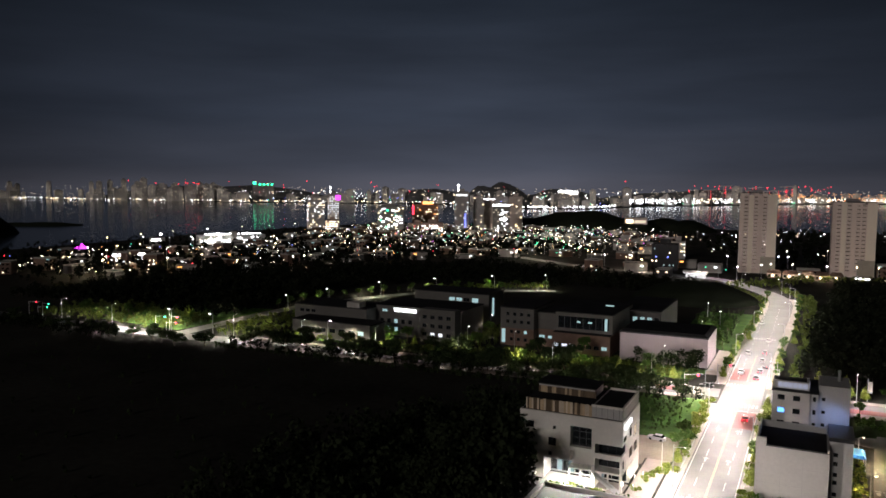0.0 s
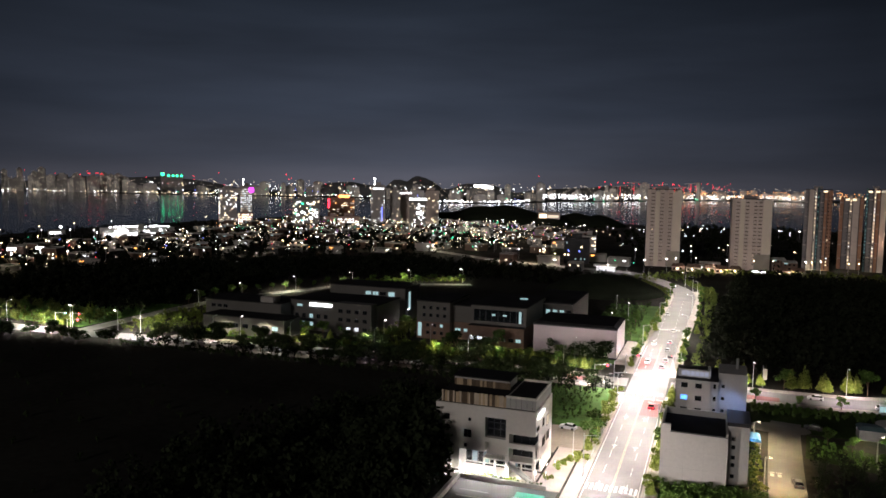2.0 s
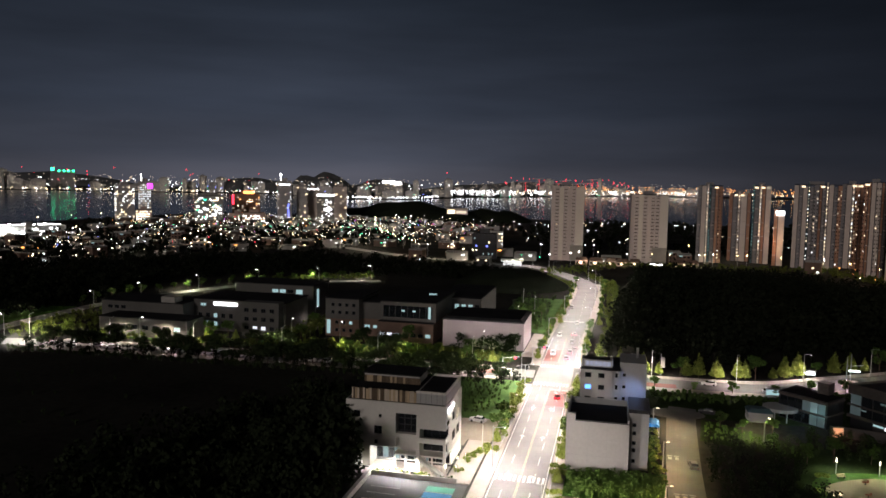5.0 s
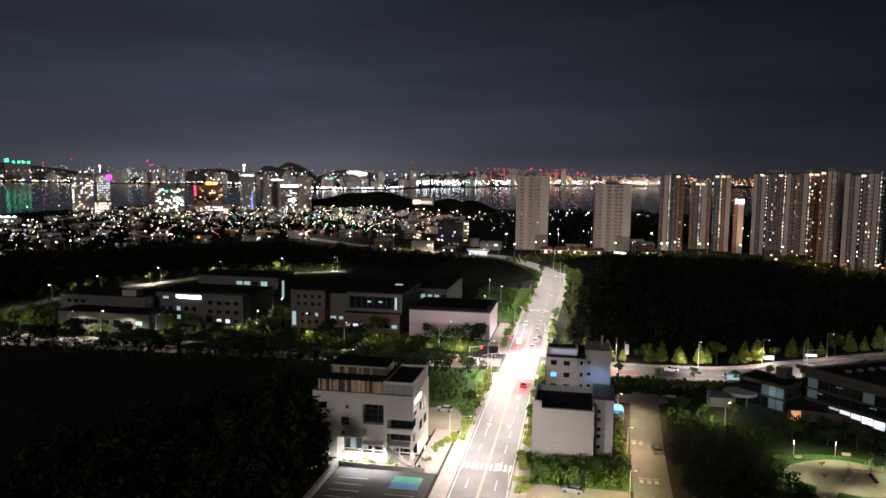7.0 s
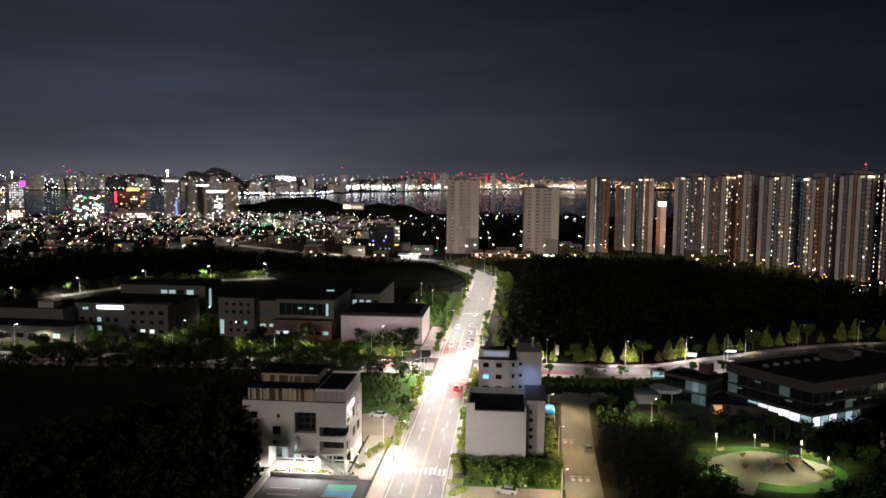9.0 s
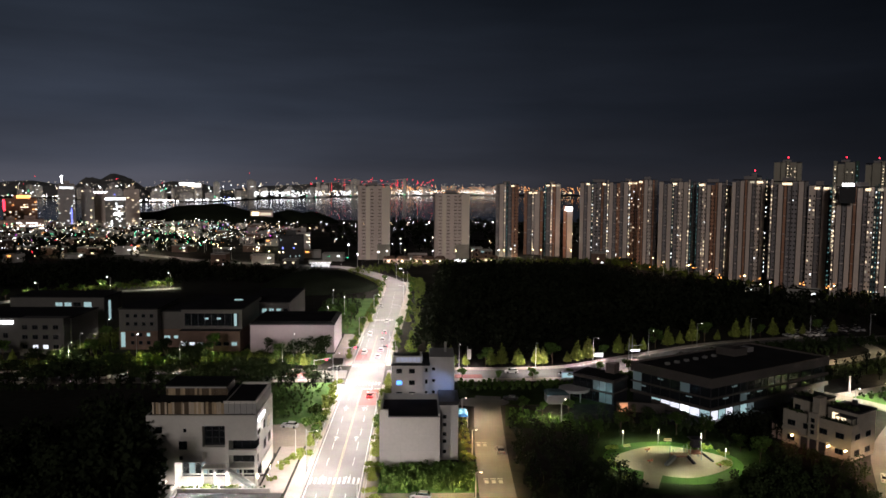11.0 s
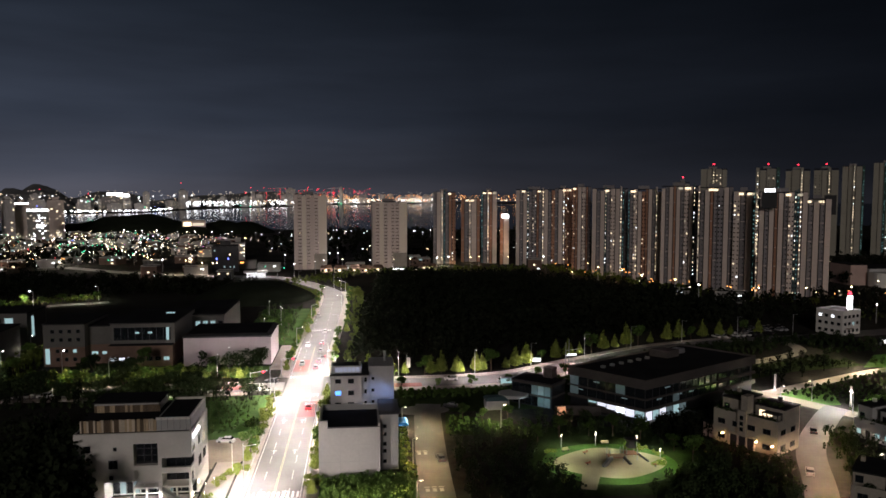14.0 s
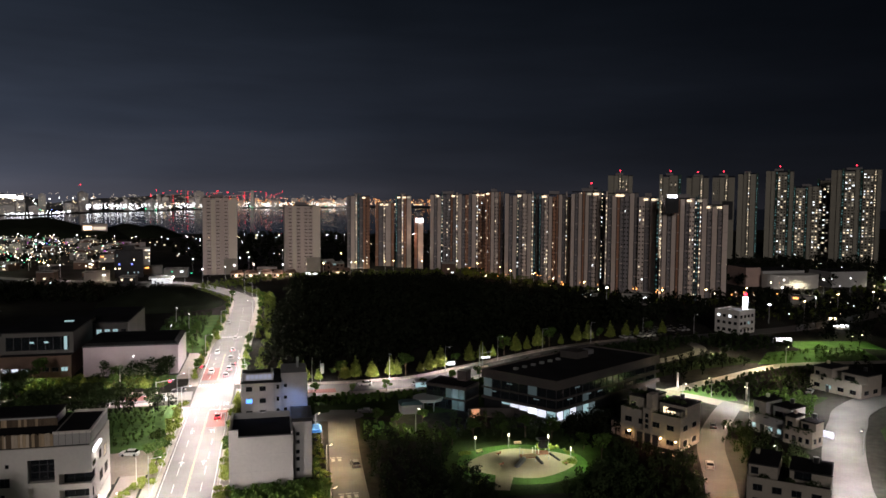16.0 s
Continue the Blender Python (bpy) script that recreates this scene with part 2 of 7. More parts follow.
# ---------------------------------------------------------------- mesh helpers
class MB:
    """Gathers boxes, prisms, tubes and leaves into one mesh."""

    def __init__(self):
        self.v, self.f = [], []

    def prism(self, pts, z0, z1, pts2=None):
        n, k = len(pts), len(self.v)
        self.v += [(x, y, z0) for x, y in pts] + [(x, y, z1) for x, y in (pts2 or pts)]
        self.f += [tuple(k + i for i in reversed(range(n))), tuple(k + n + i for i in range(n))]
        self.f += [(k + i, k + (i + 1) % n, k + n + (i + 1) % n, k + n + i) for i in range(n)]
        return self

    def box(self, x0, x1, y0, y1, z0, z1):
        return self.prism([(x0, y0), (x1, y0), (x1, y1), (x0, y1)], z0, z1)

    def tube(self, x, y, z0, z1, r, r2=None, n=8):
        ring = lambda q: [(x + q * math.cos(math.tau * i / n), y + q * math.sin(math.tau * i / n)) for i in range(n)]
        return self.prism(ring(r), z0, z1, ring(r if r2 is None else r2))

    def beam(self, a, b, w):
        """A square bar from a to b."""
        a, b = Vector(a), Vector(b)
        d = (b - a).normalized()
        s = d.cross(Vector((0, 0, 1)) if abs(d.z) < 0.9 else Vector((1, 0, 0))).normalized() * w / 2
        t = d.cross(s).normalized() * w / 2
        k = len(self.v)
        self.v += [tuple(p + q) for p in (a, b) for q in (s + t, t - s, -s - t, s - t)]
        self.f += [(k, k + 1, k + 2, k + 3), (k + 7, k + 6, k + 5, k + 4)] + [(k + i, k + i + 4, k + (i + 1) % 4 + 4, k + (i + 1) % 4) for i in range(4)]
        return self

    def gem(self, x, y, z, r, rz=None):
        """A small rounded lamp body."""
        n, k = 6, len(self.v)
        rz = rz or r
        self.v += [(x, y, z - rz)] + [(x + r * math.cos(math.tau * i / n), y + r * math.sin(math.tau * i / n), z) for i in range(n)] + [(x, y, z + rz)]
        for i in range(n):
            self.f += [(k, k + 1 + (i + 1) % n, k + 1 + i), (k + 7, k + 1 + i, k + 1 + (i + 1) % n)]
        return self

    def leaves(self, blobs, count, size, rng):
        """Small leaf quads scattered through the shells of blobs (x, y, z, rx, rz)."""
        b = np.array(blobs)
        wgt = b[:, 3] ** 2
        pick = rng.choice(len(b), count, p=wgt / wgt.sum())
        d = rng.normal(size=(count, 3))
        d /= np.linalg.norm(d, axis=1)[:, None]
        rad = rng.uniform(0.55, 1.05, count)[:, None]
        c = b[pick, :3] + d * rad * np.stack([b[pick, 3], b[pick, 3], b[pick, 4]], 1)
        nrm = d + rng.normal(size=(count, 3)) * 0.6
        nrm /= np.linalg.norm(nrm, axis=1)[:, None]
        ref = rng.normal(size=(count, 3))
        s = np.cross(nrm, ref)
        s /= np.linalg.norm(s, axis=1)[:, None]
        t = np.cross(nrm, s)
        sz = (size * rng.uniform(0.6, 1.3, count))[:, None]
        k = len(self.v)
        q = np.stack([c + s * sz, c + t * sz * 0.7, c - s * sz, c - t * sz * 0.7], 1).reshape(-1, 3)
        self.v += [tuple(p) for p in q.tolist()]
        self.f += [(k + 4 * i, k + 4 * i + 1, k + 4 * i + 2, k + 4 * i + 3) for i in range(count)]
        return self

    def data(self, name, material):
        me = bpy.data.meshes.new(name)
        me.from_pydata(self.v, [], self.f)
        me.materials.append(material)
        me.update()
        return me


def part(name, mb, material, parent, label=""):
    ob = new(name, mb.data(name, material) if isinstance(mb, MB) else mb)
    ob.parent = parent
    return tagged(ob, label)


def thing(name, label, category, m=None, group="", kind=""):
    ob = new(name)
    ob.empty_display_size = 0.5
    ob.matrix_world = m or Matrix()
    return tagged(ob, label, category, group, kind)


def solid(name, mb, material, label, category="", kind="", group="", m=None):
    ob = new(name, mb.data(name, material))
    if m:
        ob.matrix_world = m
    return tagged(ob, label, category, group, kind)


def curve_through(pts, step=4.0):
    """Even points on a smooth line through pts."""
    out, n = [], len(pts)
    for i in range(n - 1):
        p0, p1, p2, p3 = (Vector(pts[max(0, min(n - 1, i + k))]) for k in (-1, 0, 1, 2))
        m = max(2, int((p2 - p1).length / step))
        for j in range(m):
            t = j / m
            out.append(0.5 * (2 * p1 + (p2 - p0) * t + (2 * p0 - 5 * p1 + 4 * p2 - p3) * t * t + (3 * p1 - p0 - 3 * p2 + p3) * t ** 3))
    return out + [Vector(pts[-1])]


def ribbon(mb, pts, w, z0, z1, side=0.0):
    """A strip w wide along pts, moved sideways by side, from z0 up to z1."""
    c = curve_through(pts)
    k, n = len(mb.v), len(c)
    for i, p in enumerate(c):
        d = (c[min(i + 1, n - 1)] - c[max(i - 1, 0)]).normalized()
        s = Vector((d.y, -d.x))
        for q, z in ((side - w / 2, z0), (side + w / 2, z0), (side + w / 2, z1), (side - w / 2, z1)):
            mb.v.append((p.x + s.x * q, p.y + s.y * q, z))
    for i in range(n - 1):
        a = k + 4 * i
        mb.f += [(a + 3, a + 2, a + 6, a + 7), (a + 2, a + 1, a + 5, a + 6), (a, a + 3, a + 7, a + 4)]
    return mb


def place_on(pts, every, side, start=0.0):
    """Places every so many metres along a line, with the heading in degrees."""
    c, run, nxt, out = curve_through(pts, 2.0), 0.0, start, []
    for a, b in zip(c, c[1:]):
        d = (b - a)
        run += d.length
        if run >= nxt:
            nxt += every
            u = d.normalized()
            out.append((b.x + u.y * side, b.y - u.x * side, math.degrees(math.atan2(-u.x, u.y))))
    return out


# ---------------------------------------------------------------- ground, sea, hills
NEAR_SHORE = [(-820, -500), (-760, 250), (-705, 470), (-715, 600), (-735, 740), (-722, 1000), (-690, 1150), (-560, 1190), (-402, 1232), (-330, 1290), (-215, 1330),
              (-120, 1250), (-3, 1225), (300, 1240), (700, 1280), (1400, 1350), (3200, 1500), (3200, -500)]
FAR_SHORE = [(-4600, 1400), (-3900, 2500), (-2900, 2650), (-2241, 2431), (-1800, 2560), (-1300, 2690), (-1000, 2400), (-827, 2200), (-640, 2330), (-560, 2800), (-417, 3060),
             (-100, 3700), (304, 3900), (1200, 3950), (2600, 4000), (2600, 4100), (1200, 4700), (-1500, 4600), (-3400, 3500), (-4700, 1500)]
g = MB()
g.prism(NEAR_SHORE[::-1], -4.0, 0.0)
g.prism(FAR_SHORE[::-1], -4.0, 0.0)
g.prism([(4950 * math.cos(math.tau * i / 48), 4950 * math.sin(math.tau * i / 48)) for i in range(48)], -6.0, -3.9)
solid("ground", g, EARTH, "dark scrub ground running down to the shores", "ground", "structure")
w = MB()
w.prism([(4900 * math.cos(math.tau * i / 48), 4900 * math.sin(math.tau * i / 48)) for i in range(48)], -1.2, -1.0)
solid("water", w, WATER, "calm black bay mirroring the city lights", "water", "structure")


def hill(name, x, y, rx, ry, h, yaw, material, label, seed, rough=0.16):
    mb, nr, na = MB(), 14, 40
    mb.v.append((0, 0, h * (1 + rough * 2 * noise.noise(Vector((seed, 0, 0))))))
    for i in range(1, nr + 1):
        q = i / nr
        for j in range(na):
            a = math.tau * j / na
            p = Vector((rx * q * math.cos(a), ry * q * math.sin(a)))
            z = h * (1 - q ** 2.2) * (1 + rough * 2 * noise.noise(Vector((p.x / rx * 3 + seed, p.y / ry * 3, 0))))
            z += h * rough * 0.5 * noise.noise(Vector((p.x / rx * 14, p.y / ry * 14 + seed, 3))) * (1 - q)
            mb.v.append((p.x, p.y, z - (3.0 if i == nr else 0.0)))
    mb.f += [(0, 1 + j, 1 + (j + 1) % na) for j in range(na)]
    for i in range(nr - 1):
        for j in range(na):
            a, b = 1 + i * na + j, 1 + i * na + (j + 1) % na
            mb.f.append((a, a + na, b + na, b))
    ob = solid(name, mb, material, label, "hill", "structure", m=pose(x, y, 0, 0, 0, yaw))
    for p in ob.data.polygons:
        p.use_smooth = True
    return ob


hill("hill", -1010, 560, 95, 110, 47, 20, ROCK, "black wooded headland beside the bay", 1.0)
hill("hill", -1130, 790, 75, 14, 4, 35, ROCK, "low black spit of land in the bay", 2.0)
hill("hill", -330, 1150, 150, 70, 25, -8, ROCK, "dark wooded hill at the shore", 3.0)
hill("hill", -195, 1165, 70, 50, 17, 0, ROCK, "dark wooded knoll at the shore", 4.0)
hill("hill", -1150, 2790, 160, 110, 76, 15, HAZEROCK, "dark rounded hill across the bay", 5.0)
hill("hill", -1060, 3340, 240, 120, 54, 10, HAZEROCK, "dark long hill across the bay", 6.0)
hill("hill", -1560, 3040, 260, 120, 54, 15, HAZEROCK, "dark hill behind the far city", 7.0)
hill("hill", -3100, 3330, 700, 120, 66, 43, HAZEROCK, "dark ridge behind the far city", 8.0)
hill("hill", -500, 4300, 700, 150, 52, 0, HAZEROCK, "far low ridge", 9.0)

hill("hill", -60, 442, 36, 33, 10.5, 0, ROCK, "black earth mound beside the upper street", 10.0, 0.05)

# ---------------------------------------------------------------- roads
MAIN = [(-17.6, 40), (-17.6, 230), (-17.6, 300), (-15.6, 375), (-14.6, 437), (-17.0, 465), (-25, 490), (-42, 525), (-62, 552), (-110, 566), (-170, 590), (-240, 640)]
CROSS_L = [(-24, 239), (-108, 236), (-200, 231), (-245, 227), (-360, 226), (-520, 235)]
CROSS_R = [(-11, 239), (30, 239.5), (52, 243), (76, 257), (119, 281), (160, 293), (205, 300), (270, 316), (360, 360)]
BRANCH = [(-240, 232), (-241, 296), (-236, 326), (-223, 363), (-203, 396), (-175, 419), (-140, 436)]
ALLEY = [(15, 70), (15.8, 148), (18.6, 201), (20, 214)]
LANE_A = [(70, 100), (94, 139), (109.5, 167), (131, 192), (137, 197)]
LANE_B = [(112, 226), (127, 208), (140, 186), (146, 176)]
LANE_C = [(122, 213), (150, 225), (180, 238), (196, 240), (240, 236)]
LANE_D = [(106, 100), (117, 127), (128, 142), (141, 157.5), (155, 172), (173, 187), (230, 214)]
LANE_E = [(118, 246), (150, 258), (172, 272), (176, 292)]
road = MB()
ribbon(road, MAIN, 11.6, -0.05, 0.06)
solid("road", road, ASPHALT, "worn asphalt four-lane street under white lamps", "road", "structure")
road = MB()
ribbon(road, CROSS_L, 10.0, -0.05, 0.055)
ribbon(road, CROSS_R, 11.0, -0.05, 0.055)
solid("road", road, ASPHALT, "asphalt cross street with worn surface", "road", "structure")
road = MB()
ribbon(road, BRANCH, 8.0, -0.05, 0.05)
solid("road", road, ASPHALT, "asphalt side road behind the school", "road", "structure")
road = MB()
ribbon(road, ALLEY, 7.4, -0.05, 0.05)
solid("road", road, ASPHALT, "asphalt back lane in warm lamplight", "road", "structure")
for pts, wd, lab in ((LANE_A, 6.6, "grey asphalt lane between houses"), (LANE_B, 6.5, "pale concrete lane under a white lamp"), (LANE_C, 4.5, "pale path across grass"),
                     (LANE_D, 9.6, "pale curving asphalt street"), (LANE_E, 5.0, "pale service path")):
    road = MB()
    ribbon(road, pts, wd, -0.05, 0.042 + 0.004 * wd)
    solid("road", road, ASPHALT if wd > 6.55 else GRAVEL if wd > 6 else PAVING, lab, "road", "structure")
# pavements with kerbs
pv = MB()
for s in (-7.5, 7.5):
    ribbon(pv, [MAIN[0], (-17.6, 226)], 3.2, 0.0, 0.17, s)
    ribbon(pv, [(-17.6, 250), (-17.6, 300), (-15.6, 375), (-14.6, 437), (-17.0, 465)], 3.2, 0.0, 0.17, s)
ribbon(pv, [(-34, 238), (-108, 236), (-200, 231)], 3.4, 0.0, 0.17, -6.9)
ribbon(pv, [(-34, 238), (-108, 236), (-200, 231)], 3.0, 0.0, 0.17, 6.7)
ribbon(pv, [(-3, 239), (30, 239.5), (52, 243), (76, 257), (119, 281), (160, 293)], 3.2, 0.0, 0.17, -7.2)
ribbon(pv, [(-3, 239), (30, 239.5), (52, 243), (76, 257), (119, 281)], 3.4, 0.0, 0.17, 7.3)
solid("pavement", pv, PAVING, "pale concrete paving along the kerbs", "pavement", "structure")

# markings: lane lines, stop lines, crossings
mk = MB()
for y in range(60, 430, 10):
    if not 222 < y < 256:
        for dx in (-2.9, 2.9):
            mk.box(-17.6 + dx - 0.06, -17.6 + dx + 0.06, y, y + 5, 0.06, 0.068)
for y0, y1 in ((60, 222), (256, 300)):
    mk.box(-23.1, -22.95, y0, y1, 0.06, 0.068)
    mk.box(-12.25, -12.1, y0, y1, 0.06, 0.068)
for x in (-17.45, -13.9):
    mk.box(x, x + 3.0, 221.5, 222.0, 0.06, 0.068)
for y in (226.0, 249.0, 150.0, 334.0):
    for i in range(11):
        mk.box(-23 + i, -22.5 + i, y, y + 3.2, 0.07, 0.078)
for x in (-34.0, -7.5):
    for i in range(9):
        mk.box(x, x + 3.2, 235 + i, 235.5 + i, 0.07, 0.078)
solid("lane_marking", mk, PAINT, "worn white lane lines and zebra stripes", "marking", "structure")
mk = MB()
for dx in (-0.22, 0.08):
    mk.box(-17.6 + dx, -17.5 + dx, 60, 221, 0.06, 0.069)
    mk.box(-17.6 + dx, -17.5 + dx, 257, 300, 0.06, 0.069)
solid("lane_marking", mk, PAINT_Y, "double yellow centre line", "marking", "structure")
mk = MB()
mk.box(-17.3, -12.2, 205, 221, 0.056, 0.064)
mk.box(-23.0, -17.9, 258, 276, 0.056, 0.064)
mk.box(-9, 20, 234.2, 238.8, 0.056, 0.064)
mk.box(-45, -36, 236, 241, 0.056, 0.064)
solid("lane_marking", mk, ASPHALT_RED, "faded red school zone surfacing", "marking", "structure")
mk = MB()
for y, n in ((150, 3), (172, 2), (135, 4)):
    for i in range(n):
        mk.box(13.6 + 1.5 * i, 14.4 + 1.5 * i, y, y + 1.6, 0.052, 0.06)
        mk.box(13.4 + 1.5 * i, 14.6 + 1.5 * i, y + 2.2, y + 2.6, 0.052, 0.06)
solid("lane_marking", mk, PAINT, "worn white lettering bars on the lane", "marking", "structure")
mk = MB()
for y in (151, 176, 200):
    for x in (-15.6, -20.5):
        mk.box(x, x + 0.25, y, y + 3.0, 0.06, 0.069)
        mk.box(x - 0.5, x + 0.75, y + 2.2, y + 2.6, 0.06, 0.069)
solid("lane_marking", mk, PAINT, "white lane arrows as plain bars", "marking", "structure")

# ---------------------------------------------------------------- lawns and beds
def lawn(pts, label, z=0.03, material=GRASS):
    mb = MB()
    mb.prism(pts, -0.05, z)
    return solid("lawn", mb, material, label, "lawn", "structure")


lawn([(-52, 186), (-27, 190), (-27, 229), (-62, 229), (-62, 186)], "overgrown grass plot beside the street")
mb = MB()
mb.prism([(-33, 172.2), (-27, 172.2), (-27, 189.8), (-52, 185.8), (-52, 168), (-33, 168)], -0.05, 0.04)
solid("gravel_lot", mb, GRAVEL, "bare gravel lot behind the white building", "lot", "structure")
lawn([(-8.6, 145.5), (12, 145.5), (12, 157.5), (-8.6, 157.5)], "clipped green hedge bed below the pale block")
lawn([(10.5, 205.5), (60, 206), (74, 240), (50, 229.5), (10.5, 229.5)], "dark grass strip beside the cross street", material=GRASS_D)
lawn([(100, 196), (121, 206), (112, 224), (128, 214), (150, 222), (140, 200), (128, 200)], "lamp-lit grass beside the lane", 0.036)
# dark park grass under a greener ring: the lamps' pool put into colours
lawn([(34, 145), (80, 142), (84, 186), (44, 190)], "park grass painted dark beyond the lamplight", 0.026, GRASS_D)
lawn([(57.0 + 15.5 * math.cos(math.tau * i / 36), 162.0 + 13.0 * math.sin(math.tau * i / 36)) for i in range(36)], "lamp-lit green lawn ring round the playground", 0.034)
lawn([(148, 150), (160, 166), (186, 181), (225, 196), (225, 150), (150, 118), (126, 122), (134, 137)], "dark unlit rough grass beside the curved street", 0.032, material=GRASS_D)
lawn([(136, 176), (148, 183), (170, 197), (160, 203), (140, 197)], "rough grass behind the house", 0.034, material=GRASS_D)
lawn([(84, 204), (118, 221), (121, 233), (104, 241), (78, 228)], "dark unlit rough grass behind the shop building", 0.034, material=GRASS_D)
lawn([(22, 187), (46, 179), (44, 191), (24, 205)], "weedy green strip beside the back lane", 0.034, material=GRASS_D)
lawn([(118, 227), (150, 240), (182, 246), (172, 263), (150, 253), (116, 242)], "dark unlit rough ground beside the path", 0.033, material=GRASS_D)
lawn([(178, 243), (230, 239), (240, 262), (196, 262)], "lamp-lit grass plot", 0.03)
lawn([(-195, 246), (-34, 252), (-30, 268), (-62, 268), (-195, 250)], "green school frontage with shrubs", 0.04)
lawn([(-50, 345), (-31.4, 305), (-26, 305), (-24, 400), (-50, 400)], "green verge beside the street", 0.04)
lawn([(-300, 240), (-246, 236), (-246, 300), (-320, 290)], "green verge at the junction", 0.04)
mb = MB()
mb.box(-48, -27.5, 120, 145.5, -0.05, 0.045)
solid("car_park", mb, ASPHALT_D, "small asphalt car park", "car park", "structure")
mb = MB()
for i in range(7):
    mb.box(-46.5 + 0.0, -40.5, 122 + 3 * i, 122.14 + 3 * i, 0.045, 0.053)
    mb.box(-35.5, -29.5, 122 + 3 * i, 122.14 + 3 * i, 0.045, 0.053)
solid("lane_marking", mb, PAINT, "white parking bay lines", "marking", "structure")
for y, mtl, lab in ((137.3, PAINT_B, "blue painted parking bay"), (140.3, PAINT_G, "green painted parking bay")):
    mb = MB()
    mb.box(-35.3, -29.6, y, y + 2.6, 0.045, 0.051)
    solid("lane_marking", mb, mtl, lab, "marking", "structure")
mb = MB()
mb.box(-53, -27.3, 145.6, 149.0, -0.05, 0.12)
mb.box(-50.1, -33, 149.0, 154.1, -0.05, 0.115)
mb.box(-32.5, -27.3, 149.0, 172, -0.05, 0.11)
solid("pavement", mb, PAVING, "bright paved forecourt of the white building", "pavement", "structure")
mb = MB()
mb.box(-49.2, -48.4, 118, 147, -0.05, 1.1)
mb.box(-48.4, -30, 145.7, 146.1, 0.0, 0.9)
solid("low_wall", mb, CONC, "low concrete wall round the car park", "wall", "structure")
mb = MB()
mb.prism([(17.5 + 8 * math.cos(a), 208 + 4.5 * math.sin(a)) for a in [math.tau * i / 20 for i in range(20)]], -0.05, 0.040)
solid("road", mb, ASPHALT, "asphalt turning place at the lane's end", "road", "structure")
mb = MB()
mb.prism([(-31.2, 262), (-25.6, 262), (-25.6, 304), (-31.2, 304)], -0.05, 0.05)
solid("car_park", mb, PAVING, "pale paved yard beside the mauve hall", "yard", "structure")
mb = MB()
mb.prism([(-9.6, 126), (11.0, 126), (11.0, 145.2), (-9.6, 145.2)], -0.05, 0.048)
solid("car_park", mb, GRAVEL, "pale sandy yard below the hedge", "yard", "structure")
# playground
mb = MB()
mb.prism([(57.2 + 12 * math.cos(a) + 1.3 * math.cos(3 * a), 162.3 + 9.8 * math.sin(a)) for a in [math.tau * i / 40 for i in range(40)]], -0.03, 0.06)
mb.prism([(46, 148), (49, 147), (53, 156), (49, 157)], -0.03, 0.052)
solid("playground", mb, SAND, "pale round sand playground in lamplight", "playground", "structure")


# ---------------------------------------------------------------- street lamps
def street_lamp(h=9.0, arm=2.2, head=LAMP_W, size=0.34, label="tall grey street lamp with a lit head", thick=0.025):
    """The lamp's arm points to its own +x."""
    e = thing("street_lamp", label, "street lamp", group="street lamps")
    part("pole", MB().tube(0, 0, 0, h, 0.11, 0.07, 6), METAL, e)
    part("arm", MB().beam((0, 0, h - 0.1), (arm, 0, h + 0.25), 0.1), METAL, e)
    part("lamp_head", MB().box(arm - size * 0.4, arm + size * 1.2, -size * 0.4, size * 0.4, h + 0.18, h + 0.32), METAL, e)
    part("light_panel", MB().box(arm - size * 0.3, arm + size * 1.1, -size * 0.3, size * 0.3, h + 0.179 - thick, h + 0.179), head, e, "glowing panel")
    return e


LAMP = street_lamp()
LAMP.matrix_world = pose(-11.0, 128, 0.1, 0, 0, 180)


def street_light(x, y, watts):
    """Wide light of a street luminaire, thrown both ways along the road."""
    for s in (-1, 1):
        lamp(x, y + 0.3 * s, 9.0, watts * 0.72, cone=125, aim=(x, y + 11 * s, 0))


street_light(-13.4, 128, 32000)
for i, y in enumerate((156, 186, 214, 262, 292, 322, 352, 384, 414, 444)):
    right = i % 2 == 1
    x = (-11.0 if right else -24.2) + (0 if y < 300 else 2.0 if y < 400 else 3.0)
    copy_thing(LAMP, pose(x, y, 0.1, 0, 0, 180 if right else 0))
    street_light(x + (-2.4 if right else 2.4), y, 44000 if y < 240 else 38000 if y < 300 else 29000)
for x, y in ((-27, 228), (-8.5, 250)):
    copy_thing(LAMP, pose(x, y, 0.1, 0, 0, 45 if x < -20 else 215))
lamp(-25, 230, 9.0, 42000)
# four extra lights without poles of their own, added to brighten the cross street
lamp(-37, 240, 9.0, 30000)
lamp(-262, 229, 8.5, 42000, (1, 0.93, 0.86))
lamp(-280, 226, 8.5, 30000, (1, 0.93, 0.86))
lamp(-52, 238, 9.0, 13000)
lamp(-10.5, 248, 9.0, 42000)
for i, (x, y, a) in enumerate(place_on(CROSS_R, 27, -6.2, 22)):
    if i < 9:
        copy_thing(LAMP, pose(x, y, 0.1, 0, 0, a))
        if i < 7:
            lamp(x + 2.2 * math.cos(radians(a)), y + 2.2 * math.sin(radians(a)), 9.0, 20000 if i < 3 else 7000 if i == 3 else 1800, (1, 0.87, 0.79), 122)
for i, (x, y, a) in enumerate(place_on(CROSS_L, 34, 6.2, 20)):
    if i < 9:
        copy_thing(LAMP, pose(x, y, 0.1, 0, 0, a))
        lamp(x - 2.2 * math.cos(radians(a)), y - 2.2 * math.sin(radians(a)), 8.5, 50000 if 5 <= i <= 6 else 9000, (1, 0.95, 0.82))
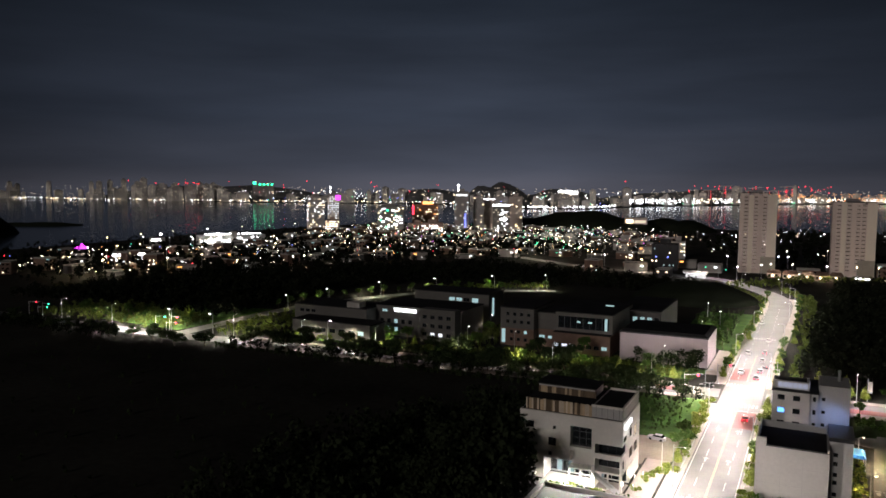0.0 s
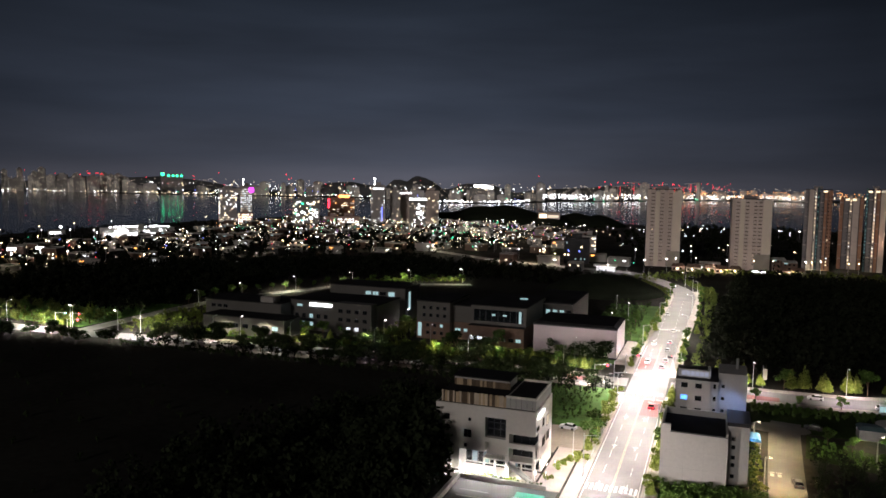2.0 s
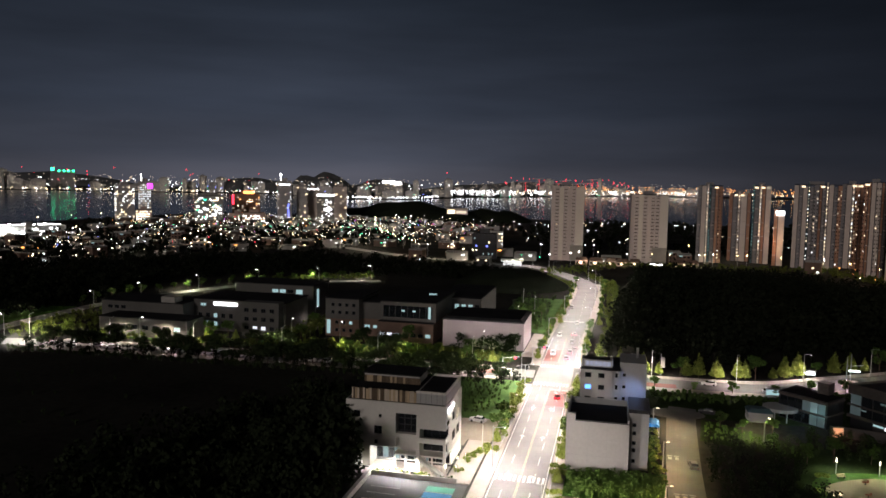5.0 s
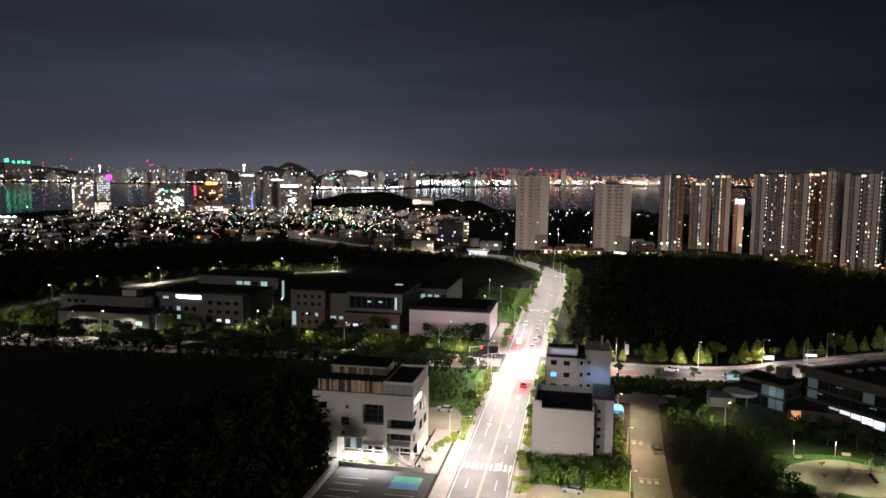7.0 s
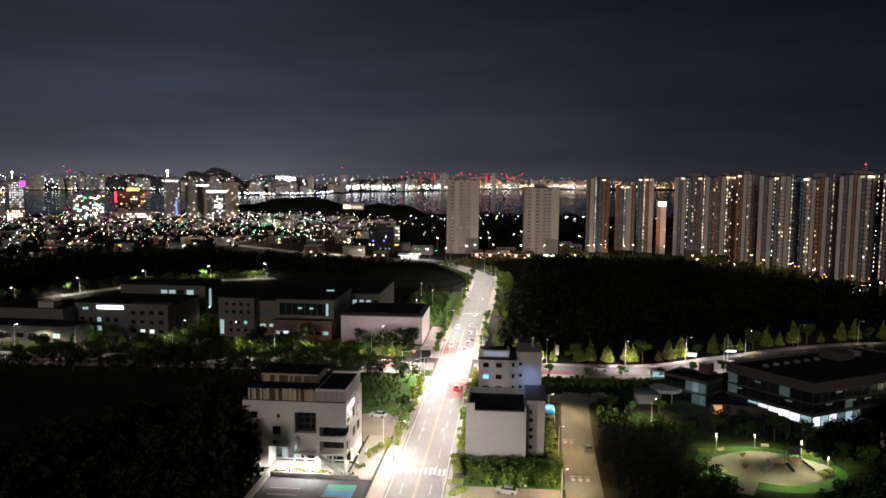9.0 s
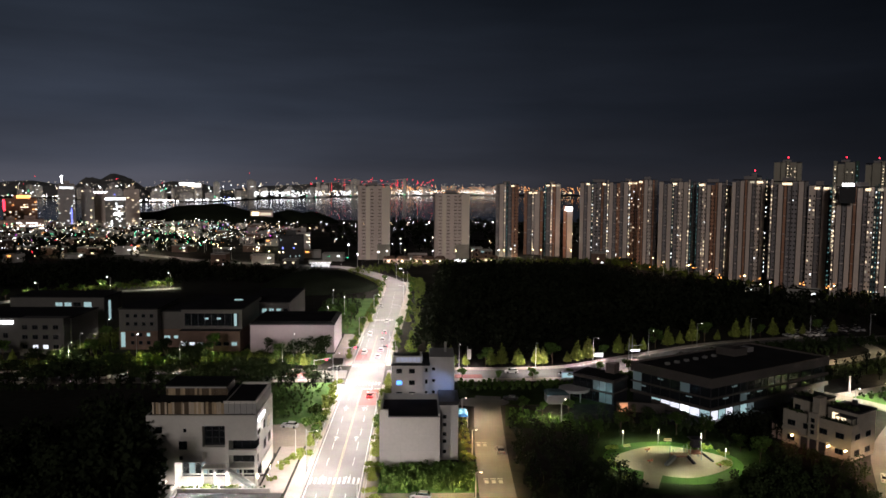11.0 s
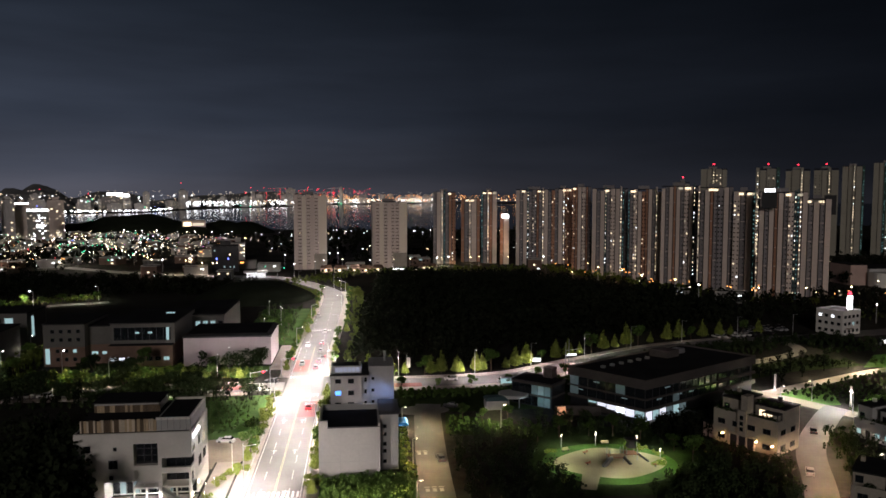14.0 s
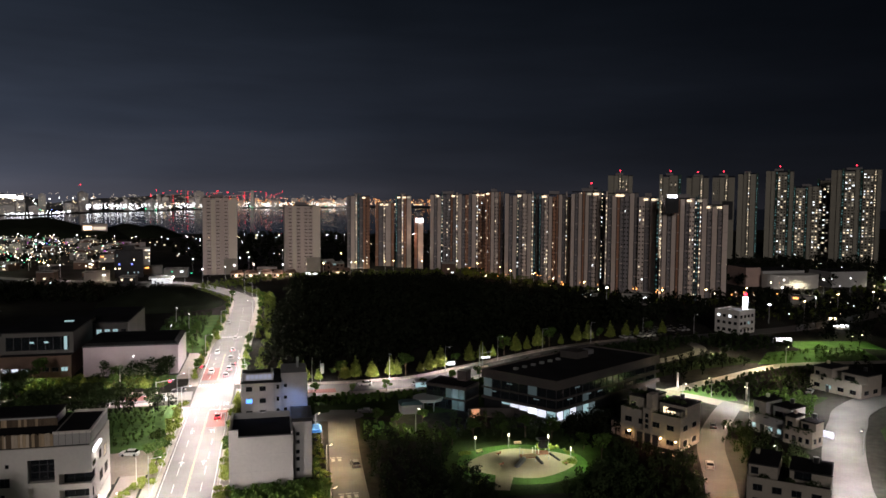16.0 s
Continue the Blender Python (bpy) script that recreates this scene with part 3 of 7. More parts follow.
BRANCH_LAMP = street_lamp(8.0, 1.2, LAMP_W, 0.6, "slim street lamp behind the school", 0.12)
BRANCH_LAMP.matrix_world = pose(-148, 443, 0, 0, 0, 180)
for x, y in ((-203, 399), (-176, 425), (-222, 366), (-232, 329), (-236, 299), (-254, 240), (-228, 238)):
    copy_thing(BRANCH_LAMP, pose(x, y, 0, 0, 0, 180))
for x, y in ((-152, 437), (-178, 420), (-206, 394), (-226, 362), (-238, 322)):
    lamp(x, y, 7.6, 18000, (1, 0.96, 0.75))
PARK_LAMP = street_lamp(6.0, 0.8, LAMP_S, 0.35, "small lamp post with a warm head", 0.12)
PARK_LAMP.matrix_world = pose(12, 166, 0)
lamp(13, 166, 6.0, 11000, (1, 0.64, 0.32))
lamp(14, 190, 6.5, 15000, (1, 0.68, 0.33))
lamp(13, 140, 6.5, 14000, (1, 0.68, 0.34))
for x, y, a in ((11.0, 191, 0), (11, 141, 0), (121, 200, 0), (138, 192, 120), (134, 205, 180), (117, 216, 0), (112, 145, 200), (190, 243, 0), (112, 241, 0), (37, 190, 0), (140, 150, 180)):
    copy_thing(PARK_LAMP, pose(x, y, 0, 0, 0, a))
lamp(126, 208, 7.5, 28000, (1.0, 0.93, 0.84))
lamp(124, 134, 9.0, 24000, (1.0, 0.86, 0.79), 172)
lamp(118, 176, 7.0, 11000, (1.0, 0.72, 0.48))
lamp(137, 192, 7.0, 24000, (1.0, 0.91, 0.82))
lamp(172, 236, 6.0, 9000, (1, 0.8, 0.5))
lamp(150, 226, 5.0, 6000, (1, 0.8, 0.5))
lamp(105, 157, 7.0, 11000, (1, 0.64, 0.38))
lamp(97, 141, 6.0, 5000, (1, 0.60, 0.34))
lamp(200, 250, 6.0, 3500, (0.9, 1.0, 0.6))
lamp(142, 160, 9.0, 23000, (1.0, 0.88, 0.78), 172)
lamp(164, 186, 9.0, 18000, (1.0, 0.95, 0.9), 172)
lamp(116, 245, 6.0, 7000, (1, 0.85, 0.5))
lamp(36, 193, 5.0, 9000, (1, 0.9, 0.6))
# no lamp stands at these two; added to brighten gravel lot and yard
lamp(-30.5, 178, 7.0, 5000, (1.0, 0.86, 0.72))
lamp(1.0, 138, 6.0, 9000, (1.0, 0.84, 0.55))


def bollard_lamp():
    e = thing("garden_lamp", "slim garden lamp post with a lit top", "garden lamp", group="garden lamps")
    part("pole", MB().tube(0, 0, 0, 2.6, 0.07, 0.07, 6), METAL, e)
    part("lamp_head", MB().tube(0, 0, 2.6, 3.4, 0.055, 0.055, 8), LAMP_S, e, "glowing tube")
    return e


BOL = bollard_lamp()
BOL.matrix_world = pose(48.7, 173.3, 0.03)
for x, y in ((57.4, 173.7), (66.6, 170.4), (68.6, 161.0)):
    copy_thing(BOL, pose(x, y, 0.03))
# the last two lights have no post, added to brighten the lawn
for x, y, p in ((48.7, 172.9, 1900), (57.4, 173.3, 1700), (66.4, 169.8, 2600), (68.3, 160.4, 2600), (44.5, 160.0, 1300), (57, 152.5, 1500)):
    if p:
        lamp(x, y - 0.6, 3.2, p, (0.95, 1.0, 0.70), 165)


# ---------------------------------------------------------------- trees
def tree(kind, seed):
    """One tree with a tapered trunk, limbs and a crown of leaves."""
    rng = np.random.default_rng(seed)
    if kind == "cone":
        e = thing("tree", "pointed young street tree with bright green leaves", "tree", group="street trees")
        h = 6.5
        blobs = [(rng.normal(0, .12), rng.normal(0, .12), 1.5 + i * 0.62, 2.15 * (1 - (i / 9.0) ** 1.3), 0.75) for i in range(9)]
        n, size, leaf = 1000, 0.27, LEAF_L
    elif kind == "pine":
        e = thing("tree", "dark broad pine with a leaning trunk", "tree", group="pines")
        h = 7.5
        blobs = [(rng.normal(0, 1.6), rng.normal(0, 1.6), rng.uniform(3.0, 6.8), rng.uniform(1.3, 2.3), rng.uniform(0.8, 1.2)) for i in range(11)]
        n, size, leaf = 1300, 0.34, LEAF_D
    elif kind == "bush":
        e = thing("shrub", "rounded leafy garden shrub", "shrub", group="shrubs")
        h = 1.2
        blobs = [(rng.normal(0, .6), rng.normal(0, .6), rng.uniform(.5, 1.1), rng.uniform(.5, .9), .5) for i in range(5)]
        n, size, leaf = 320, 0.2, LEAF_L
    else:
        e = thing("tree", "leafy street tree with an open round crown", "tree", group="street trees")
        h = 6.5
        blobs = [(rng.normal(0, .9), rng.normal(0, .9), rng.uniform(3.0, 6.0), rng.uniform(0.9, 1.5), rng.uniform(.8, 1.1)) for i in range(8)]
        n, size, leaf = 620, 0.3, LEAF
    tr = MB().tube(0, 0, -0.1, h * 0.62, 0.16 if h > 2 else 0.05, 0.06 if h > 2 else 0.03, 6)
    for b in blobs[:5]:
        tr.beam((0, 0, h * 0.3), (b[0] * 0.8, b[1] * 0.8, b[2]), 0.09 if h > 2 else 0.03)
    part("trunk", tr, BARK, e)
    part("crown", MB().leaves(blobs, n, size, rng), leaf, e)
    return e


KINDS = {k: [tree(k, 10 * i + 3 * len(k)) for i in range(3)] for k in ("round", "cone", "pine", "bush")}
FIRST = {k: [True] * 3 for k in KINDS}
RNG = random.Random(5)


def plant(kind, x, y, s=1.0, z=0.0):
    i = RNG.randrange(3)
    m = pose(x, y, z, RNG.uniform(-3, 3), RNG.uniform(-3, 3), RNG.uniform(0, 360))
    q = s * RNG.uniform(0.85, 1.15)
    if FIRST[kind][i]:
        FIRST[kind][i] = False
        ob = KINDS[kind][i]
        ob.matrix_world = m
    else:
        ob = copy_thing(KINDS[kind][i], m)
    ob.scale = (q, q, q * RNG.uniform(0.92, 1.1))
    return ob


for kind in KINDS:
    for i, (x, y) in enumerate({"round": [(-25.6, 176), (-25.6, 184), (-9.6, 176)], "cone": [(24, 248.5), (33, 249), (42, 250.5)],
                                "pine": [(-60, 226), (-72, 227), (-84, 226)], "bush": [(-25.4, 196), (-9.8, 190), (-28, 164)]}[kind]):
        FIRST[kind][i] = False
        KINDS[kind][i].matrix_world = pose(x, y, 0.1, 0, 0, 60 * i)
# verges of the main street
for y in range(166, 228, 5):
    plant("bush" if y % 3 else "cone", -25.8, y + RNG.uniform(-1, 1), 1.2 if y % 3 else 0.55)
for y in range(140, 226, 5):
    plant("cone" if y % 3 == 0 else "bush", -9.8, y + RNG.uniform(-1, 1), 0.6 if y % 3 == 0 else 1.15)
for y in range(258, 470, 8):
    plant("round" if y % 3 else "cone", -25.0 + (0 if y < 330 else 2.5), y + RNG.uniform(-2, 2), 0.62)
    plant("round" if y % 3 else "cone", -9.0 + (0 if y < 330 else 3.5), y + RNG.uniform(-2, 2), 0.62)
# cross street, far side: pointed trees; near side: pines before the field
for i, (x, y, a) in enumerate(place_on(CROSS_R, 6.6, -10.5, 6)):
    if i < 30:
        plant("cone" if i % 4 else "round", x, y, 1.15 if i % 3 else 0.8)
for i, (x, y, a) in enumerate(place_on(CROSS_R, 11.0, 8.0, 12)):
    if i < 7:
        plant("round", x, y, 0.62)
for x in range(-196, -30, 9):
    plant("pine", x + RNG.uniform(-2, 2), 229.0 + RNG.uniform(-2.5, 1.5) - (x < -150) * 3, RNG.uniform(0.8, 1.25))
for x, y in ((-146, 227), (-141, 225), (-136, 228), (-112, 226), (-107, 228), (-102, 225), (-98, 227), (-93, 228), (-62, 226), (-57, 228), (-53, 225), (-49, 227), (-44, 228), (-128, 250), (-122, 252), (-117, 250), (-86, 252), (-80, 254), (-75, 253)):
    plant("pine", x, y, RNG.uniform(0.9, 1.15))
for x in range(-330, -206, 9):
    plant("pine", x + RNG.uniform(-2, 2), 214 + RNG.uniform(-3, 3), 0.8)
for x in range(-188, -30, 6):
    plant(RNG.choice(["round", "round", "bush", "cone"]), x + RNG.uniform(-2, 2), 250.5 + RNG.uniform(-2, 6), 0.7)
for x in range(-330, -246, 8):
    plant("round", x + RNG.uniform(-2, 2), 240 + RNG.uniform(0, 10), 0.9)
for x, y, s in ((-37, 262.5, 1.15), (-50, 263, 0.8), (-92, 262, 1.1), (-74, 264, 1.1), (-116, 262, 1.0), (-120, 285, 1.0), (-118, 300, 1.1), (-117, 316, 1.0), (-150, 255, 1.0), (-170, 252, 1.0), (-143, 256, 1.0)):
    plant("pine" if s > 1.12 else "round", x, y, s)
for i in range(9):
    plant("round", RNG.uniform(-48, -30), RNG.uniform(305, 350), 0.8)
for i, (x, y, a) in enumerate(place_on(BRANCH, 9, -6, 70)):
    plant("round", x, y, 0.8)
# park and gardens
for x, y, s in ((44, 178, 0.7), (50, 180, 0.8), (58, 181, 0.7), (64, 180, 0.8), (70, 177, 0.7), (75, 168, 0.7), (76, 160, 0.8), (38, 183, 0.7), (33, 196, 0.7), (40, 196, 0.6), (28, 199, 0.6)):
    plant("round", x, y, s)
for x, y in ((66.2, 169.2), (67.8, 170.0), (68.0, 160.0), (69.3, 160.9), (67.4, 159.2), (65.2, 170.6), (70, 166), (45, 170), (43, 160), (44, 152), (-47, 146.8), (-43, 146.9), (-38, 147), (-30, 158), (-29.5, 160), (-29, 163), (-31, 152)):
    plant("bush", x, y, 0.8)
for y in range(158, 192, 4):
    plant("bush", 10.9, y + RNG.uniform(-1, 1), 0.9)


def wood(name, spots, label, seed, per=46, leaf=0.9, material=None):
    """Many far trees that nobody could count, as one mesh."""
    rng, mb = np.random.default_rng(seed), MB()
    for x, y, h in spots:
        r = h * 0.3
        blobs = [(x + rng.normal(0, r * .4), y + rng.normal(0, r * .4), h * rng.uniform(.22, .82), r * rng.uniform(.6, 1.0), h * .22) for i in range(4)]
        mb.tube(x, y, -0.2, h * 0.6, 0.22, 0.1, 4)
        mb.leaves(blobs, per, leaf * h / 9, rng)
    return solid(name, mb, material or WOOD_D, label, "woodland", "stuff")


def inside(x, y, poly):
    hit, n = False, len(poly)
    for i in range(n):
        (x1, y1), (x2, y2) = poly[i], poly[(i + 1) % n]
        if (y1 > y) != (y2 > y) and x < (x2 - x1) * (y - y1) / (y2 - y1) + x1:
            hit = not hit
    return hit


def scatter(poly, gap, h0, h1, seed):
    r = random.Random(seed)
    xs, ys = [p[0] for p in poly], [p[1] for p in poly]
    out = []
    y = min(ys)
    while y < max(ys):
        x = min(xs)
        while x < max(xs):
            px, py = x + r.uniform(-.45, .45) * gap, y + r.uniform(-.45, .45) * gap
            if inside(px, py, poly):
                out.append((px, py, r.uniform(h0, h1)))
            x += gap
        y += gap
    return out


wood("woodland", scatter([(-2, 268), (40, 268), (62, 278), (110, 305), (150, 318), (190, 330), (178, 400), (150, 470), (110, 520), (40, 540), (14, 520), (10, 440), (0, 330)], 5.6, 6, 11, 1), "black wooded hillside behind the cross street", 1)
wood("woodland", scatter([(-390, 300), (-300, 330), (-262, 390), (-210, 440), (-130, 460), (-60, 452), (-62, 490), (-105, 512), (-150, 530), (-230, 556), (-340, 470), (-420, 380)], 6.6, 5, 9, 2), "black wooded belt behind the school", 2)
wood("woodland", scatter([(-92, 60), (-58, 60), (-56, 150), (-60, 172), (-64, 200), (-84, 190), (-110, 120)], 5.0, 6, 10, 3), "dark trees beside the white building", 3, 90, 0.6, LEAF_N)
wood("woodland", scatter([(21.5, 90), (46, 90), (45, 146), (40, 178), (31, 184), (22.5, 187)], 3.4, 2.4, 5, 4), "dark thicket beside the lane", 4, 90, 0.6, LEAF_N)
wood("woodland", scatter([(58, 110), (76, 110), (90, 140), (97, 156), (88, 167), (80, 167), (74, 152), (60, 146)], 2.9, 2.2, 4.6, 5), "dark thicket in front of the house", 5, 90, 0.6, LEAF_D)
wood("woodland", scatter([(74, 168), (82, 168), (90, 178), (92, 190), (80, 187), (72, 178)], 3.0, 3.5, 6.5, 61), "black trees between playground and house", 61, 110, 0.6)
wood("woodland", scatter([(140, 226), (176, 243), (172, 262), (135, 250), (120, 232)], 6, 2.5, 5, 6), "dark scrub beside the path", 6, 60, 0.7)
wood("woodland", scatter([(152, 206), (200, 226), (236, 230), (236, 204), (180, 200)], 6, 3, 6, 7), "dark scrub behind the houses", 7, 60, 0.7)
wood("woodland", scatter([(186, 322), (330, 330), (330, 420), (270, 405), (215, 405), (180, 450), (150, 500), (170, 420)], 9, 6, 10, 8), "trees round the foot of the apartment towers", 8)
wood("woodland", scatter([(236, 262), (420, 300), (420, 400), (330, 390), (330, 330), (240, 310)], 11, 6, 10, 9), "dark trees between lit streets", 9)
wood("woodland", scatter([(300, 460), (520, 420), (620, 560), (480, 640), (330, 600)], 14, 7, 12, 10), "dark trees in front of the tall towers", 10)
wood("woodland", scatter([(-40, 640), (120, 690), (260, 700), (260, 1180), (-60, 1180), (-120, 900)], 24, 7, 12, 11), "dark wooded land behind the towers", 11, 40, 1.3)
wood("woodland", scatter([(-760, 300), (-400, 290), (-350, 480), (-215, 630), (-150, 800), (-130, 1100), (-380, 1180), (-690, 1130), (-715, 740)], 20, 4, 6.5, 12), "street trees among the low city blocks", 12, 40, 1.1)
wood("woodland", scatter([(-640, 330), (-430, 330), (-372, 420), (-330, 520), (-420, 600), (-560, 560), (-620, 470)], 15, 6, 11, 51), "dark clumps of trees among the nearer blocks", 51, 70, 0.9)
wood("woodland", scatter([(-560, 600), (-420, 610), (-330, 530), (-240, 640), (-190, 720), (-330, 860), (-520, 760)], 16, 6, 11, 52), "dark trees between the lamp-lit streets", 52, 60, 0.9)
wood("woodland", scatter([(-400, 262), (-335, 272), (-250, 264), (-248, 330), (-264, 390), (-300, 330), (-390, 300)], 5.0, 5, 9, 53), "black trees behind the junction", 53, 80, 0.8)
wood("woodland", scatter([(-330, 90), (-120, 80), (-100, 190), (-215, 205), (-330, 205)], 14, 1.0, 2.2, 13), "low scrub on the dark field", 13, 30, 1.3, LEAF_D)
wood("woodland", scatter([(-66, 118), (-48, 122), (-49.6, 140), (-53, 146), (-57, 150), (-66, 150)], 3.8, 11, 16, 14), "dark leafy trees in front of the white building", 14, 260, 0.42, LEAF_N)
wood("woodland", scatter([(-60, 190), (-52, 187), (-44, 189), (-31, 196), (-29, 226), (-60, 226)], 1.7, 0.35, 1.0, 15), "rough overgrown bushes on the grass plot", 15, 70, 1.9, LEAF)
wood("woodland", scatter([(-206, 217), (-150, 220), (-60, 223), (-29, 224), (-29, 229), (-60, 230), (-150, 227), (-206, 224)], 3.9, 3.0, 5.6, 16), "dense dark trees hiding the cross street", 16, 110, 0.55)
wood("woodland", scatter([(-92, 220), (-60, 221), (-38, 223), (-36, 226), (-60, 228), (-92, 228)], 4.4, 3.0, 4.6, 57), "broad dark pines in front of the cross street", 57, 190, 0.5, LEAF_D)
wood("woodland", scatter([(-60, 258), (-36, 258), (-34, 266), (-60, 267)], 4.2, 4.5, 7.5, 58), "dark trees in front of the mauve hall", 58, 170, 0.5, LEAF_D)
wood("woodland", scatter([(-360, 205), (-262, 208), (-256, 214), (-262, 219), (-360, 218)], 3.2, 3, 6, 17), "dark trees at the field's edge", 17, 90, 0.6)
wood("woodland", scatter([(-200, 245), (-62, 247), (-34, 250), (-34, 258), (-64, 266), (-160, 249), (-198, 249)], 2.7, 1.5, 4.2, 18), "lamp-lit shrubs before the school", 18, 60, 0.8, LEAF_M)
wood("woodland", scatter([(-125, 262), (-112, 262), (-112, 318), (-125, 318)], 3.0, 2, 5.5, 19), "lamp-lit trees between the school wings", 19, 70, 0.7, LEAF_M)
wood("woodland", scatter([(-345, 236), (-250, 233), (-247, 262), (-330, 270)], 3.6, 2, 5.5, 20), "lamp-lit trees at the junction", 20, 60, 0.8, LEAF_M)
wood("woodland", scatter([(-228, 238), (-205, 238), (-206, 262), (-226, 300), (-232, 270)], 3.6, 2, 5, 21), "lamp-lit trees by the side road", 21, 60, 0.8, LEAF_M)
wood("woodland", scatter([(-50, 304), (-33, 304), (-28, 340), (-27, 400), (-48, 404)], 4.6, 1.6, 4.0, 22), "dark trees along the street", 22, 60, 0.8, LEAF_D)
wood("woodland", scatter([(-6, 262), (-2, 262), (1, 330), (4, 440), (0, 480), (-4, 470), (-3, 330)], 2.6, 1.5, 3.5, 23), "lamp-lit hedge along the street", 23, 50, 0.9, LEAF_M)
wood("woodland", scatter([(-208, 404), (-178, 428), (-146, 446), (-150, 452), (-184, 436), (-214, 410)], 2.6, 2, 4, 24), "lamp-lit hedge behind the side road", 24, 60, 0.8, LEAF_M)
wood("woodland", scatter([(12, 219), (52, 222), (72, 238), (66, 240), (50, 229), (12, 228)], 2.0, 1.0, 2.2, 25), "overgrown green bank beside the cross street", 25, 60, 1.9, LEAF)
wood("woodland", scatter([(40, 180), (62, 184), (80, 176), (86, 186), (64, 196), (44, 194)], 2.6, 1.5, 4.0, 26), "dark shrubs behind the playground", 26, 70, 0.7, LEAF_D)
wood("woodland", scatter([(-60, 500), (-36, 540), (-10, 575), (60, 590), (130, 600), (150, 575), (60, 570), (0, 556), (-20, 515)], 5.0, 2.5, 5, 27), "lamp-lit trees below the towers", 27, 60, 0.8, LEAF_M)
wood("woodland", scatter([(240, 325), (330, 345), (420, 372), (430, 392), (320, 375), (236, 350)], 6, 2.5, 5.5, 28), "lamp-lit trees along the eastern street", 28, 60, 0.8, LEAF_M)
wood("woodland", scatter([(110, 158), (123, 174), (124, 162), (126, 152), (117, 141), (106, 148)], 2.6, 2.0, 4.6, 29), "dark garden trees between the lanes", 29, 90, 0.6, LEAF_D)
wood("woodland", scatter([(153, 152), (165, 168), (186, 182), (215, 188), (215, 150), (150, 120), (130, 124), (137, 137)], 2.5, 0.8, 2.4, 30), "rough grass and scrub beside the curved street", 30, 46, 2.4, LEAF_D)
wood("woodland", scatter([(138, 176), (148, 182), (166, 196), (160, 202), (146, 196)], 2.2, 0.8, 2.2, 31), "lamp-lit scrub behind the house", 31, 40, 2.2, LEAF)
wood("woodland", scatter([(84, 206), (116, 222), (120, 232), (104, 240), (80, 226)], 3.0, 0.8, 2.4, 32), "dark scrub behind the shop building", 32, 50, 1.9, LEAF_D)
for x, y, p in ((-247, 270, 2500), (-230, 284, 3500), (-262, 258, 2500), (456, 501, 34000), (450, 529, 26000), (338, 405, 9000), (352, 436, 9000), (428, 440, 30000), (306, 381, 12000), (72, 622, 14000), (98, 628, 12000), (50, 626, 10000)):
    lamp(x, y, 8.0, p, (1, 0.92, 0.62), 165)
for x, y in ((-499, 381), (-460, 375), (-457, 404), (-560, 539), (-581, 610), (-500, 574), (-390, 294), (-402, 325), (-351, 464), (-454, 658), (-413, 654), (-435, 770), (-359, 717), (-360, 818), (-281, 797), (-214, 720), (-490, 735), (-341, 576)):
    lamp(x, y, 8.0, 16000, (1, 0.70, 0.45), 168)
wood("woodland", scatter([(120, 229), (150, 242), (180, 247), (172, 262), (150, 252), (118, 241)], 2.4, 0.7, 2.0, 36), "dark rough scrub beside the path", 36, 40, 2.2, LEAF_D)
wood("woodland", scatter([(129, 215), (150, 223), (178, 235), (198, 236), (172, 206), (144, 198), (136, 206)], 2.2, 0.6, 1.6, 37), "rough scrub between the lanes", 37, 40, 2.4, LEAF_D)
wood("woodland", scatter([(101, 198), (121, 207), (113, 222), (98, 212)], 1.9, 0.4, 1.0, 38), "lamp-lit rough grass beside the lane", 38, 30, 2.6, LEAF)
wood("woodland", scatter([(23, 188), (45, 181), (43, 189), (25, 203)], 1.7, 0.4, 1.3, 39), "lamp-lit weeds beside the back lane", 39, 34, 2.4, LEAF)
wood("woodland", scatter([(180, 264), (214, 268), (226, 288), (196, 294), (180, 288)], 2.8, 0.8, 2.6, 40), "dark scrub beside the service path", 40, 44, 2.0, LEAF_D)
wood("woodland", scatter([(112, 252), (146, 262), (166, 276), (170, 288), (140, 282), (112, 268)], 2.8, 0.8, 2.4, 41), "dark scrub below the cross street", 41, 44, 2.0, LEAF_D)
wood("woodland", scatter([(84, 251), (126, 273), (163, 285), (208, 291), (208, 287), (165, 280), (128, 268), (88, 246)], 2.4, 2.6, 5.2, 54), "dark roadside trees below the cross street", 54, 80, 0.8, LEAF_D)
wood("woodland", scatter([(150, 590), (176, 528), (192, 470), (214, 405), (262, 388), (268, 380), (208, 392), (182, 460), (164, 525), (138, 588)], 5.0, 3, 6.5, 55), "lamp-lit trees at the feet of the towers", 55, 80, 0.8, LEAF_M)
for x, y in ((146, 578), (160, 548), (170, 518), (180, 488), (188, 458), (198, 430), (212, 400), (240, 388), (268, 382)):
    lamp(x, y, 6.0, 5200, (1, 0.66, 0.36), 168)
EAST = [(x + 9 * math.cos(a) * q, y + 9 * math.sin(a) * q, 3.0 + 2.4 * q) for x, y in ((456, 501), (450, 529), (338, 400), (428, 440), (306, 381), (390, 420)) for a, q in ((0.4, 1), (1.7, 0.7), (2.9, 1.1), (3.6, 0.8), (4.6, 1.0), (5.6, 0.9))]
wood("woodland", EAST, "lamp-lit trees round the school hall", 33, 110, 0.9, LEAF_M)
wood("woodland", scatter([(59, 136), (76, 136), (78, 148), (66, 149)], 3.6, 5.0, 6.6, 34), "dark round trees in front of the playground", 34, 240, 0.5, LEAF_D)
